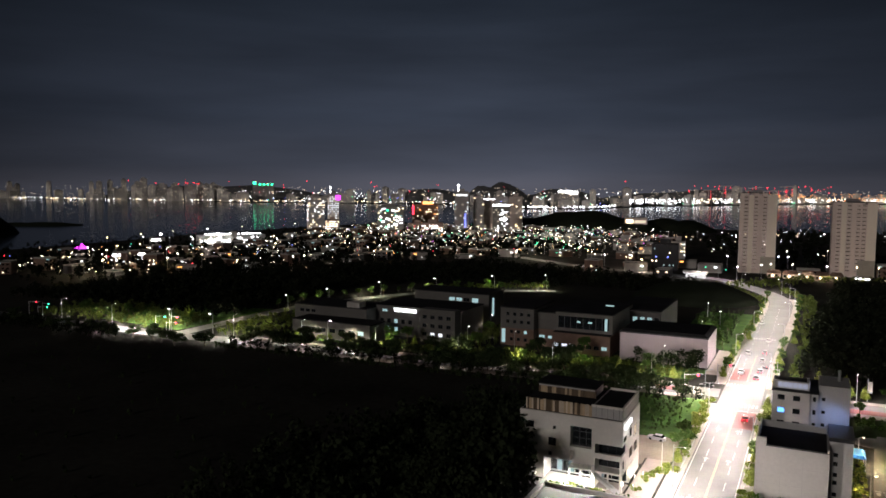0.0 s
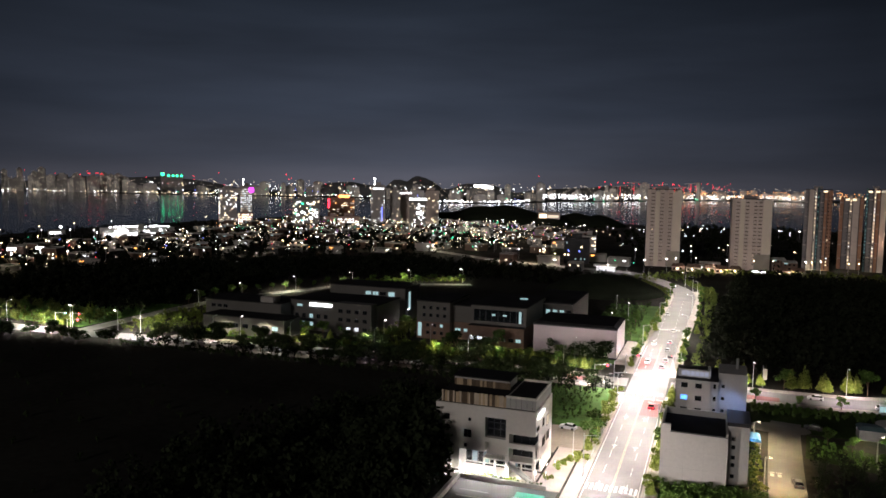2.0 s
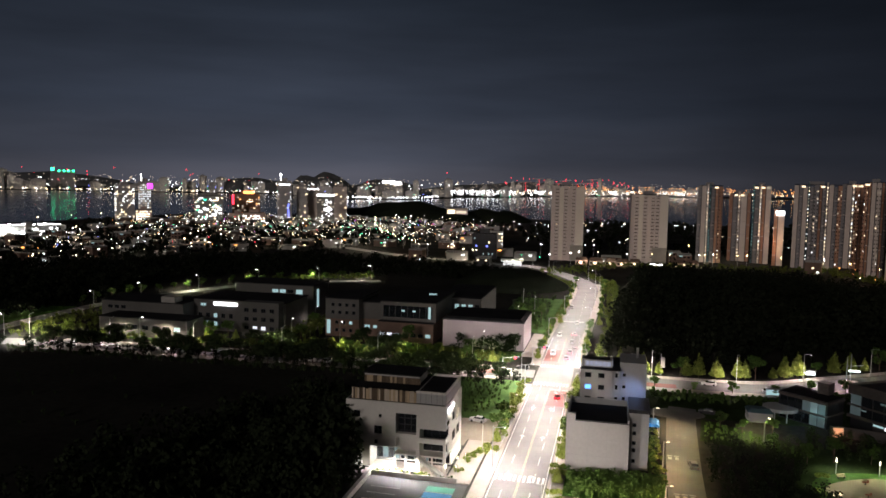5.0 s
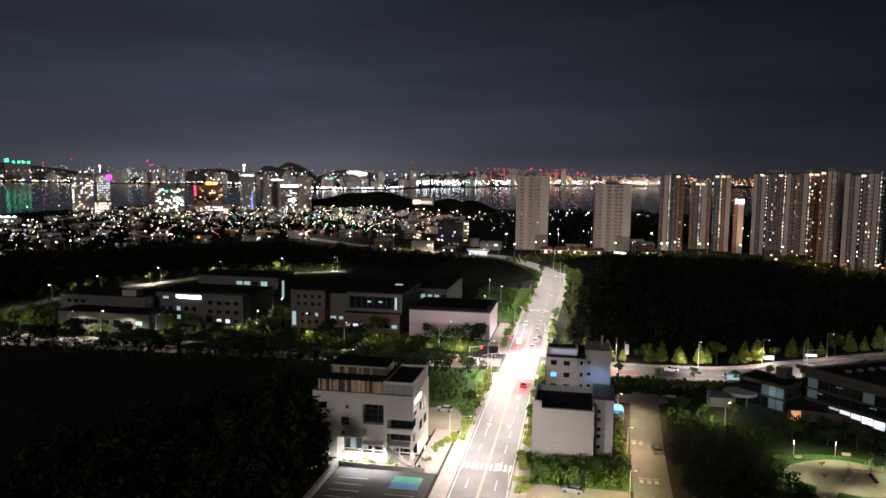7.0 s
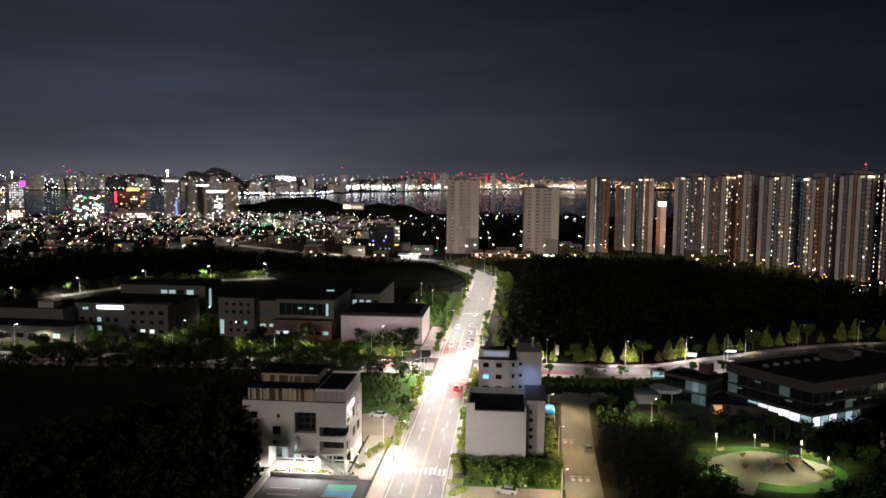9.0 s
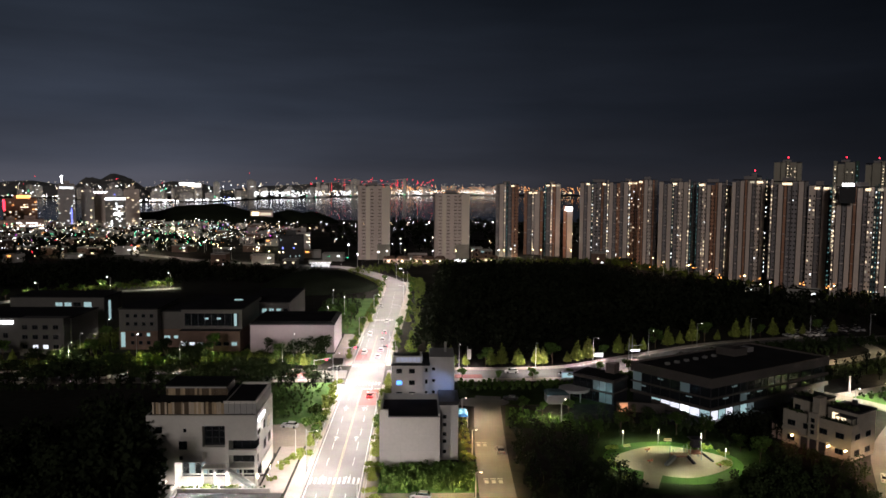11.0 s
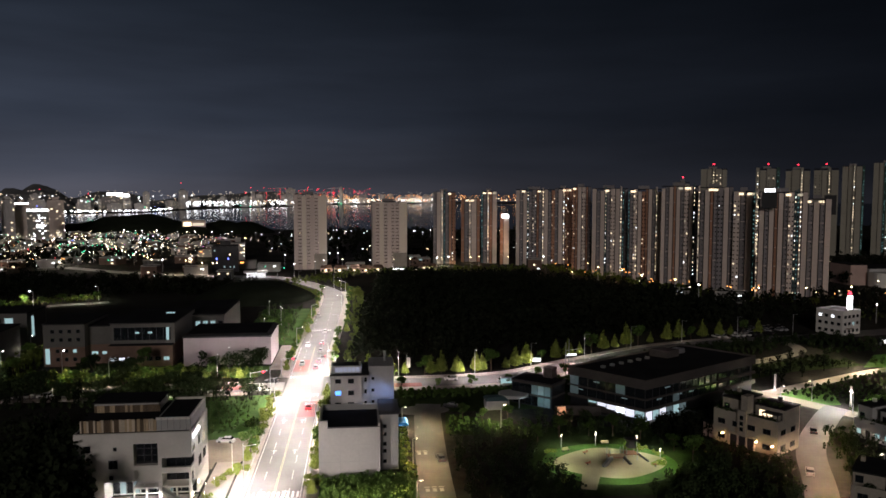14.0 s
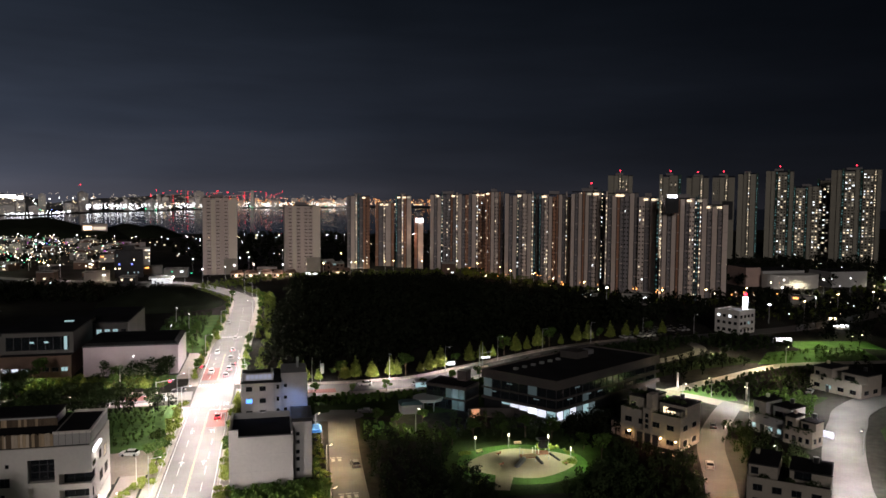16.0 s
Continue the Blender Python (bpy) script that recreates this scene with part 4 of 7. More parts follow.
wood("woodland", scatter([(-206, 216), (-150, 218.5), (-60, 221.5), (-34, 223), (-34, 225.5), (-60, 224), (-150, 221), (-206, 219)], 1.9, 1.4, 2.9, 35), "low dark hedge before the cross street", 35, 60, 1.1, LEAF_D)
for x, y, p in ((172, 262, 9000), (148, 251, 6000), (217, 279, 9000), (221, 264, 12000), (168, 214, 4000), (177, 240, 9000)):
    lamp(x, y, 5.5, p, (1, 0.84, 0.52), 165)
lamp(121, 612, 5.0, 26000, (1, 0.55, 0.32), 60, aim=(125, 630, 18))
for x, y, p in ((-184, 246.5, 5000), (-165, 247.0, 5000), (-150, 247.5, 6500), (-120, 249, 6500), (-95, 250, 5500), (-70, 252, 4500), (-44, 256, 3000), (-300, 243, 9000), (-270, 240, 12000), (-216, 252, 7000), (-118, 300, 9000), (-133, 310, 9000), (-46, 338, 5000), (-36, 330, 4500), (-34, 372, 1500)):
    lamp(x, y, 6.5, p, (1, 0.95, 0.66), 165)
for x, y, a in ((-11, 462, 150), (-16, 484, 150), (-40, 505, -30), (-46, 540, 150), (-70, 546, -60)):
    copy_thing(LAMP, pose(x, y, 0.05, 0, 0, a))
for x, y in ((-14, 464), (-22, 486), (-34, 508), (-49, 536), (-68, 550)):
    lamp(x, y, 9.0, 16000)
wood("woodland", scatter([(180, 244), (230, 240), (238, 261), (197, 261)], 4.5, 1.2, 3.5, 29), "shrubs on the lamp-lit grass plot", 29, 50, 0.9, LEAF)
wood("woodland", scatter([(-9, 145.5), (12, 145.5), (12, 157.5), (-8.6, 157.5)], 1.5, 2.0, 3.4, 59), "dense dark green hedge below the pale block", 59, 80, 0.9, LEAF)
wood("woodland", scatter([(-49, 146.3), (-30.5, 146.3), (-30.5, 148.2), (-49, 148.2)], 0.9, 0.5, 0.95, 60), "low clipped hedge between forecourt and car park", 60, 26, 1.8, LEAF)
wood("woodland", scatter([(-26, 466), (-22, 452), (-24, 440), (-27, 450), (-38, 476), (-50, 500), (-44, 502)], 2.0, 1.2, 2.6, 62), "lamp-lit shrubs at the bend of the street", 62, 50, 1.1, LEAF_M)
wood("woodland", scatter([(-4, 440), (2, 450), (-4, 480), (-14, 505), (-20, 512), (-18, 500), (-8, 474)], 2.2, 1.5, 3.4, 63), "lamp-lit trees outside the bend", 63, 60, 0.9, LEAF_M)
wood("woodland", scatter([(-27, 262), (-25.4, 262), (-23, 400), (-25, 400)], 1.5, 0.8, 2.2, 64), "lamp-lit shrubs on the verge", 64, 40, 1.1, LEAF_M)
wood("woodland", scatter([(9.0, 146), (10.9, 146), (11.2, 186), (9.2, 186)], 1.3, 0.8, 2.4, 30), "lamp-lit hedge between block and lane", 30, 40, 0.9, LEAF)
wood("woodland", scatter([(108, 181), (120, 196), (114, 208), (101, 190)], 2.6, 1.2, 3.2, 31), "dark garden shrubs behind the house", 31, 50, 0.9, LEAF)
wood("woodland", scatter([(110, 165), (121, 180), (123, 172), (115, 158)], 2.6, 1.2, 3.0, 32), "garden shrubs beside the lane", 32, 50, 0.9, LEAF_D)
wood("woodland", scatter([(142, 172), (158, 188), (166, 200), (150, 205), (138, 190)], 3.0, 1.2, 3.4, 33), "garden shrubs beside the curved street", 33, 50, 0.9, LEAF)


# ---------------------------------------------------------------- near buildings
def window_unit(parent, x, y, z, w, h, glass=GLASS, axis="y", frame_mat=DARKM, name="window"):
    """A window with frame and pane on a wall that faces -y (axis y), +x (axis x) or -x (axis -x); x, y, z is its lower left corner on the wall."""
    def slab(mb, a0, a1, z0, z1, d0, d1):
        if axis == "y":
            return mb.box(x + a0, x + a1, y - d1, y - d0, z + z0, z + z1)
        s = 1 if axis == "x" else -1
        lo, hi = sorted((x + s * d0, x + s * d1))
        return mb.box(lo, hi, y + a0, y + a1, z + z0, z + z1)
    fr = MB()
    slab(fr, -0.06, w + 0.06, -0.08, 0.0, -0.05, 0.07)
    slab(fr, -0.06, w + 0.06, h, h + 0.06, -0.05, 0.05)
    slab(fr, -0.06, 0.0, 0, h, -0.05, 0.05)
    slab(fr, w, w + 0.06, 0, h, -0.05, 0.05)
    if w > 1.3:
        slab(fr, w / 2 - 0.03, w / 2 + 0.03, 0, h, -0.05, 0.045)
    f = part(name, fr, frame_mat, parent)
    pane = MB()
    slab(pane, 0, w, 0, h, -0.05, 0.012)
    part("pane", pane, glass, f)
    return f


def white_building():
    e = thing("building", "white rendered four-storey building with a timber-slatted top storey", "building", pose(0, 0, 0))
    x0, x1, y0, y1 = -55.4, -33.2, 149.2, 165.5
    part("wall", MB().box(x0, -44.2, y0, y1, 5.0, 14.8), WHITE, e)               # left mass
    part("wall", MB().box(-44.2, -39.6, y0 + 2.2, y1, 3.8, 12.6), WHITE, e)      # behind the great window
    part("wall", MB().box(-44.2, -39.6, y0, y1, 12.6, 14.8), WHITE, e)
    part("wall", MB().box(-44.2, -39.6, y0, y0 + 2.2, 7.3, 8.2), WHITE, e)
    part("wall", MB().box(-39.6, -38.9, y0, y1, 0.0, 14.8), WHITE, e)
    part("wall", MB().box(-38.9, x1, y0, y1, 9.6, 14.8), WHITE, e)
    part("wall", MB().box(-38.9, x1, y0 + 3.4, y1, 3.8, 9.6), WHITE, e)
    part("wall", MB().box(-38.9, x1, y0, y0 + 0.25, 6.6, 7.6), WHITE, e)         # terrace parapet
    part("wall", MB().box(x1 - 0.3, x1, y0 + 0.25, y0 + 3.4, 6.6, 7.6), WHITE, e)
    part("wall", MB().box(-38.9, x1, y0 + 0.25, y0 + 3.4, 6.4, 6.6), WHITE, e)
    part("wall", MB().box(x1 - 0.5, x1, y0, y0 + 0.5, 0, 6.6), WHITE, e)
    part("wall", MB().box(-44.5, x1, y0 + 0.0, y0 + 6, 3.5, 3.8), WHITE, e)      # deck
    part("wall", MB().box(x0, x1, y0 + 6.2, y1, 0.0, 3.5), WHITE, e)
    part("wall", MB().box(x0, -50.2, y0 + 1.0, y0 + 6.2, 0.0, 5.0), WHITE, e)
    part("roof", MB().box(x0 + 0.4, x1 - 0.4, y0 + 0.4, y1 - 0.4, 14.8, 14.86), ROOF, e)
    part("top_storey", MB().box(-54.2, -40.0, y0 + 0.9, y1 - 1, 14.86, 17.0), GREYW, e)
    part("top_storey", MB().box(-40.0, -33.4, y0 + 0.8, y1 - 0.4, 14.86, 17.0), GREYW, e, "grey top storey")
    part("side_roof", MB().box(-39.7, -33.7, y0 + 1.1, y1 - 0.7, 17.0, 17.05), ROOF, e)
    for q in ((-40.0, -33.4, y0 + 0.8, y0 + 1.1), (-33.7, -33.4, y0 + 1.1, y1 - 0.4), (-39.7, -33.7, y1 - 0.7, y1 - 0.4)):
        part("parapet", MB().box(*q, 17.0, 17.5), WHITE, e)
    for i in range(5):
        part("panel_joint", MB().box(-39.0 + 1.2 * i, -38.95 + 1.2 * i, y0 + 0.78, y0 + 0.8, 14.9, 17.4), DARKM, e)
    pent = MB()
    pent.box(-53.6, -41.0, y0 + 7.0, y1 - 2, 17.05, 18.9)
    part("penthouse", pent, GREYW, e)
    part("penthouse_roof", MB().box(-53.9, -40.7, y0 + 6.7, y1 - 1.7, 18.9, 19.15), ROOF, e)
    part("terrace_roof", MB().box(-54.4, -40.02, y0 + 0.7, y1 - 0.9, 17.0, 17.06), ROOF, e)
    rng = random.Random(3)
    x = -54.3
    while x < -40.0:
        w = rng.choice((0.3, 0.4, 0.55))
        part("slat", MB().box(x, x + w - 0.04, y0 + 0.62, y0 + 0.86, 14.87, 17.1 + rng.uniform(0, .3)), rng.choice((SLAT_A, SLAT_C, SLAT_C, SLAT_B)), e)
        x += w
    x = -53.6
    while x < -41.0:
        part("slat", MB().box(x, x + 0.46, y0 + 6.85, y0 + 6.98, 17.07, 18.5), rng.choice((SLAT_A, SLAT_B, SLAT_B)), e)
        x += 0.5
    # great window
    f = part("great_window", MB().box(-44.0, -39.6, y0 + 1.2, y0 + 1.33, 8.2, 8.32), DARKM, e, "dark mullioned glazing")
    for i in range(4):
        part("mullion", MB().box(-44.0 + i * 1.42, -43.88 + i * 1.42, y0 + 1.2, y0 + 1.35, 8.32, 12.6), DARKM, f)
    for z in (9.8, 11.2, 12.48):
        part("transom", MB().box(-44.0, -39.6, y0 + 1.22, y0 + 1.33, z, z + 0.12), DARKM, f)
    for i in range(3):
        part("pane", MB().box(-43.88 + i * 1.42, -42.6 + i * 1.42, y0 + 1.36, y0 + 1.42, 8.2, 12.6), GLASS, f)
    for x, z, w, h in ((-48.9, 7.8, 1.6, 1.6), (-47.9, 11.4, 0.5, 0.6), (-48.8, 5.6, 0.6, 0.7), (-53.5, 11.2, 1.2, 1.2)):
        window_unit(e, x, y0, z, w, h)
    for y, z, w, h in ((y0 + 1.0, 10.4, 2.2, 0.8), (y0 + 6.5, 10.0, 1.6, 1.6), (y0 + 10.5, 9.0, 2.4, 2.2), (y0 + 6.5, 5.5, 2.5, 1.8), (y0 + 11, 5.5, 2.5, 1.8)):
        window_unit(e, x1, y, z, w, h, LIT_SOFT if z == 9.0 else GLASS, "x")
    part("sign", MB().box(x1 + 0.02, x1 + 0.2, y0 + 1.5, y0 + 7.5, 13.0, 13.7), LIT_SIGN, e, "glowing white sign with no readable letters")
    for i in range(4):
        part("shop_front", MB().box(-50.05 + i * 1.3, -48.9 + i * 1.3, y0 + 6.05, y0 + 6.19, 0.3, 2.7), LIT_F if i % 2 else GLASS, e, "dim glazed shop front")
    for i in range(7):
        part("ground_glazing", MB().box(-44.7 + i * 1.6, -43.2 + i * 1.6, y0 + 6.08, y0 + 6.18, 0.3, 3.2), GLASS if i != 3 else LIT_F, e, "dark glazing below the deck")
    for x in (-44.4, -42.0, -36.2):
        part("column", MB().tube(x, y0 + 0.4, 0, 3.5, 0.2, 0.2, 10), WHITE, e)
    part("entrance_lamp", MB().tube(-33.0, y0 - 0.4, 1.9, 2.5, 0.16, 0.16, 8), LAMP_S, e, "glowing wall lamp")
    part("entrance_lamp", MB().tube(x1 + 0.25, y0 + 5.0, 2.4, 3.0, 0.16, 0.16, 8), LAMP_S, e, "glowing wall lamp")
    for i in range(5):
        part("mullion", MB().box(-50.2 + i * 1.3, -50.08 + i * 1.3, y0 + 5.95, y0 + 6.04, 0.2, 3.4), DARKM, e)
    part("soffit_light", MB().box(-49.5, -45.5, y0 + 2.5, y0 + 2.7, 4.86, 4.99), LIT_SIGN, e, "glowing strip under the soffit")
    part("under_deck_light", MB().box(-43, -36, y0 + 3.2, y0 + 3.5, 3.40, 3.49), LIT_SIGN, e, "glowing strip")
    part("terrace_glazing", MB().box(-38.8, -33.4, y0 + 3.3, y0 + 3.38, 6.7, 9.5), GLASS, e, "dark terrace glazing")
    part("terrace_glazing", MB().box(-38.8, -33.6, y0 + 3.3, y0 + 3.38, 3.9, 6.3), GLASS, e, "dark landing glazing")
    for q in (-37.0, -35.2):
        part("mullion", MB().box(q, q + 0.1, y0 + 3.2, y0 + 3.29, 3.9, 9.5), DARKM, e)
    # outside stair
    st = MB()
    for i in range(16):
        st.box(-38.8 + i * 0.33, -38.4 + i * 0.33, y0 - 1.7, y0 - 0.1, 3.55 - i * 0.22, 3.7 - i * 0.22)
    st.beam((-38.9, y0 - 1.75, 3.5), (-33.6, y0 - 1.75, 0.1), 0.2)
    st.beam((-38.9, y0 - 0.1, 3.5), (-33.6, y0 - 0.1, 0.1), 0.2)
    part("stair", st, GREYW, e, "pale open stair")
    rl = MB()
    rl.beam((-38.9, y0 - 1.75, 4.6), (-33.6, y0 - 1.75, 1.2), 0.07)
    rl.beam((-44.4, y0 - 0.02, 4.8), (-38.9, y0 - 0.02, 4.8), 0.06)
    for i in range(6):
        rl.beam((-38.9 + i * 1.05, y0 - 1.75, 3.5 - i * .68), (-38.9 + i * 1.05, y0 - 1.75, 4.6 - i * .68), 0.05)
        rl.beam((-44.4 + i * 1.05, y0 - 0.02, 3.8), (-44.4 + i * 1.05, y0 - 0.02, 4.8), 0.05)
    part("handrail", rl, METAL, e)
    return e


white_building()
lamp(-47.5, 150.6, 4.7, 1500, (1, 0.98, 0.92), 165)
lamp(-40, 147.2, 3.4, 8000, (1, 0.95, 0.85), 165)
lamp(-46, 147.4, 3.4, 6000, (1, 0.97, 0.88), 165)
lamp(-40, 151.2, 3.2, 900, (1, 0.97, 0.9), 165)
lamp(-31.0, 156, 3.5, 2600, (1, 0.95, 0.85), 165)
lamp(-31.8, 153, 13.0, 500, (1, 1, 1), 165)
WPOST = bollard_lamp()
WPOST.matrix_world = pose(-31.0, 150, 0.1)
WPOST.scale = (0.6, 0.6, 0.6)
for x, y in ((-30.5, 157.5), (-31.8, 155), (-51, 147.2)):
    copy_thing(WPOST, pose(x, y, 0.1))
for x in (-41.5, -39.8):
    mb = MB().tube(0, 0, 0, 0.9, 0.28, 0.3, 8).tube(0, 0, 0.9, 1.05, 0.34, 0.2, 8)
    solid("litter_bin", mb, DARKM, "dark round litter bin on the forecourt", "bin", group="bins", m=pose(x, 146.6, 0.12))


def pale_block():
    e = thing("building", "pale panelled four-storey block with a taller rear part", "building")
    b = MB()
    b.box(-8.8, 4.4, 159.2, 173.0, 0, 11.2)
    b.box(-8.8, -6.9, 159.2, 160.0, 11.2, 12.8)
    b.box(-8.8, -8.4, 160.0, 173.0, 11.2, 12.8)
    b.box(4.0, 4.4, 159.2, 166.0, 11.2, 12.0)
    part("wall", b, BLOCKW, e)
    part("parapet", MB().box(-8.4, 4.0, 172.6, 173.0, 11.2, 12.6), GREYW, e)
    part("coping", MB().box(-6.9, 4.42, 159.15, 159.5, 11.2, 11.42), DARKM, e, "dark coping")
    part("roof", MB().box(-8.4, 4.0, 159.5, 172.6, 11.2, 11.26), ROOF, e)
    st = MB().box(4.4, 8.6, 163.5, 173.0, 0, 12.6)
    part("stair_tower", st, GREYW, e)
    part("stair_roof", MB().box(4.2, 8.8, 163.3, 173.2, 12.6, 13.4), DARKC, e)
    for z in (1.6, 4.0, 5.6, 7.8, 9.6):
        window_unit(e, 5.2, 163.5, z, 0.7, 0.7)
    u = MB()
    u.box(-6.7, 0.6, 173.2, 186.0, 0, 19.2)
    part("rear_wall", u, BLOCKW, e)
    u = MB()
    u.box(0.6, 2.2, 174.4, 186.0, 0, 19.2)
    u.box(2.2, 8.2, 176.0, 186.0, 0, 20.6)
    part("rear_side_wall", u, GREYW, e)
    part("rear_roof", MB().box(-6.9, 2.3, 173.0, 186.2, 19.2, 19.5), ROOF, e)
    part("roof_screen", MB().box(-6.4, 0.4, 174.4, 175.0, 19.5, 21.2), GREYW, e)
    for i in range(6):
        part("screen_pane", MB().box(-5.7 + 0.98 * i, -4.82 + 0.98 * i, 174.3, 174.39, 19.8, 20.9), LIT_V, e, "dim blue-white glazed roof screen")
    for i in range(3):
        part("screen_pane", MB().box(0.41, 0.5, 174.9 + 1.1 * i, 175.9 + 1.1 * i, 19.8, 20.9), LIT_V, e, "dim blue-white glazed roof screen")
    part("roof_screen", MB().box(-0.1, 0.4, 175.0, 179.0, 19.5, 21.2), GREYW, e)
    part("mast", MB().tube(6.2, 182, 20.6, 23.0, 0.3, 0.3, 8), METAL, e)
    for z in (10.9 + 0.9, 14.6, 17.4):
        for x in (-5.6, -2.6):
            window_unit(e, x, 173.2, z, 1.3, 1.0, LIT_BLUE if (z == 14.6 and x == -5.6) else GLASS)
    for z in (11.8, 14.6, 17.4):
        window_unit(e, 2.9, 176.0, z, 0.6, 0.6)
        window_unit(e, 1.2, 174.4, z, 0.5, 0.9)
    for x in (-4.2, -0.2):
        part("panel_joint", MB().box(x, x + 0.05, 159.18, 159.21, 0, 11.2), GREYW, e)
    for z in (3.7, 7.4):
        part("panel_joint", MB().box(-8.8, 4.4, 159.18, 159.21, z, z + 0.05), GREYW, e)
    part("wall_lamp", MB().box(-9.1, -8.82, 166, 166.6, 3.0, 3.9), LAMP_S, e, "lit wall lamp")
    part("neon_strip", MB().box(8.21, 8.3, 178, 184, 9.5, 10.0), LIT_BLUE, e, "blue neon strip")
    return e


pale_block()
lamp(6, 172.6, 15.0, 380, (0.25, 0.45, 1.0), 170, aim=(4, 176, 12))
e = thing("canopy", "blue tarpaulin canopy on posts beside the block", "canopy")
part("cover", MB().prism([(9.2, 186), (12.4, 186), (12.4, 192), (9.2, 192)], 2.7, 3.3, [(9.8, 186.4), (11.8, 186.4), (11.8, 191.6), (9.8, 191.6)]), BLUEC, e)
for x in (9.4, 12.2):
    for y in (186.2, 191.8):
        part("post", MB().tube(x, y, 0, 2.75, 0.06, 0.06, 6), METAL, e)
lamp(10.8, 184.5, 5.5, 700, (0.6, 0.8, 1.0), 160)


def row_windows(e, x, y, z, n, pitch, w, h, lit, axis="y", glow_mat=LIT_C):
    for i in range(n):
        window_unit(e, x + (pitch * i if axis == "y" else 0), y + (0 if axis == "y" else pitch * i), z, w, h, glow_mat if i in lit else GLASS, axis)


def school():
    e = thing("school", "brick and concrete school wing with dark flat roofs", "school")
    part("wall", MB().box(-111, -97, 275, 300, 7.0, 15.0), SCHOOLC, e)
    part("wall", MB().box(-97, -88.5, 279, 300, 7.0, 13.5), SCHOOLC, e)
    part("wall", MB().box(-88.5, -66.3, 276, 310, 7.5, 14.8), SCHOOLC, e)
    for q in ((-111.05, -97, 274.9, 300, 0, 7.0), (-97, -88.5, 278.9, 300, 0, 7.0), (-88.6, -66.2, 272, 310, 0, 7.5)):
        part("brick_base", MB().box(*q), BRICK, e, "brown brick base")
    part("rear_wing", MB().box(-66.3, -53.8, 305, 345, 0, 12.6), SCHOOLC, e)
    part("rear_wing", MB().box(-72, -66.3, 310, 345, 0, 13), SCHOOLC, e)
    part("roof", MB().box(-111.3, -97, 274.7, 300, 15.0, 15.35).box(-88.8, -66, 275.7, 310, 14.8, 15.15).box(-97, -88.8, 278.7, 300, 13.5, 13.8).box(-72.2, -53.6, 304.8, 345.2, 13.0, 13.3), ROOF, e)
    part("terrace", MB().box(-88.4, -66.4, 272.2, 276, 7.5, 7.56), ROOF, e)
    for z in (9.0, 12.0):
        row_windows(e, -108.5, 275, z, 4, 2.9, 1.2, 1.2, ())
    for z in (2.0, 5.0):
        row_windows(e, -106.8, 274.9, z, 3, 2.9, 1.2, 1.2, (2,) if z == 5 else ())
    part("stair_window", MB().box(-110.4, -108.9, 274.8, 274.89, 1.0, 6.5), LIT_C, e, "tall lit stair window")
    row_windows(e, -96, 278.9, 3.4, 2, 3.6, 2.2, 1.1, (0, 1), glow_mat=LIT_C)
    part("glazing", MB().box(-87.4, -67.6, 275.9, 275.99, 8.8, 13.4), GLASS, e, "long dark glazed band")
    for i in range(9):
        part("mullion", MB().box(-87.4 + 2.45 * i, -87.25 + 2.45 * i, 275.8, 275.89, 8.8, 13.4), DARKM, e)
    part("column_light", MB().box(-69.2, -68.2, 275.78, 275.88, 8.8, 13.4), LIT_C, e, "dim cyan lit bay")
    for x in (-80, -75.5):
        part("ceiling_light", MB().box(x, x + 1.4, 275.8, 275.88, 11.2, 11.8), LIT_C, e, "lit ceiling panel behind glass")
    row_windows(e, -87.5, 272, 2.2, 3, 2.9, 2.0, 1.2, (0, 1, 2), glow_mat=LIT_M)
    row_windows(e, -78, 272, 2.2, 4, 2.9, 2.0, 1.3, (3,), glow_mat=LIT_C)
    row_windows(e, -65, 305, 8.6, 4, 2.9, 1.8, 1.8, (0, 1, 2), glow_mat=LIT_C)
    row_windows(e, -65, 305, 4.6, 4, 2.9, 1.8, 1.3, (2,), glow_mat=LIT_C)
    for y in (308, 316, 324):
        window_unit(e, -66.3 - 0.02, y - 30, 9, 2.4, 1.4, GLASS, "x")
    part("skylight", MB().box(-74, -71, 296, 297.5, 15.15, 15.5), LIT_C, e, "lit rooflight")
    return e


school()


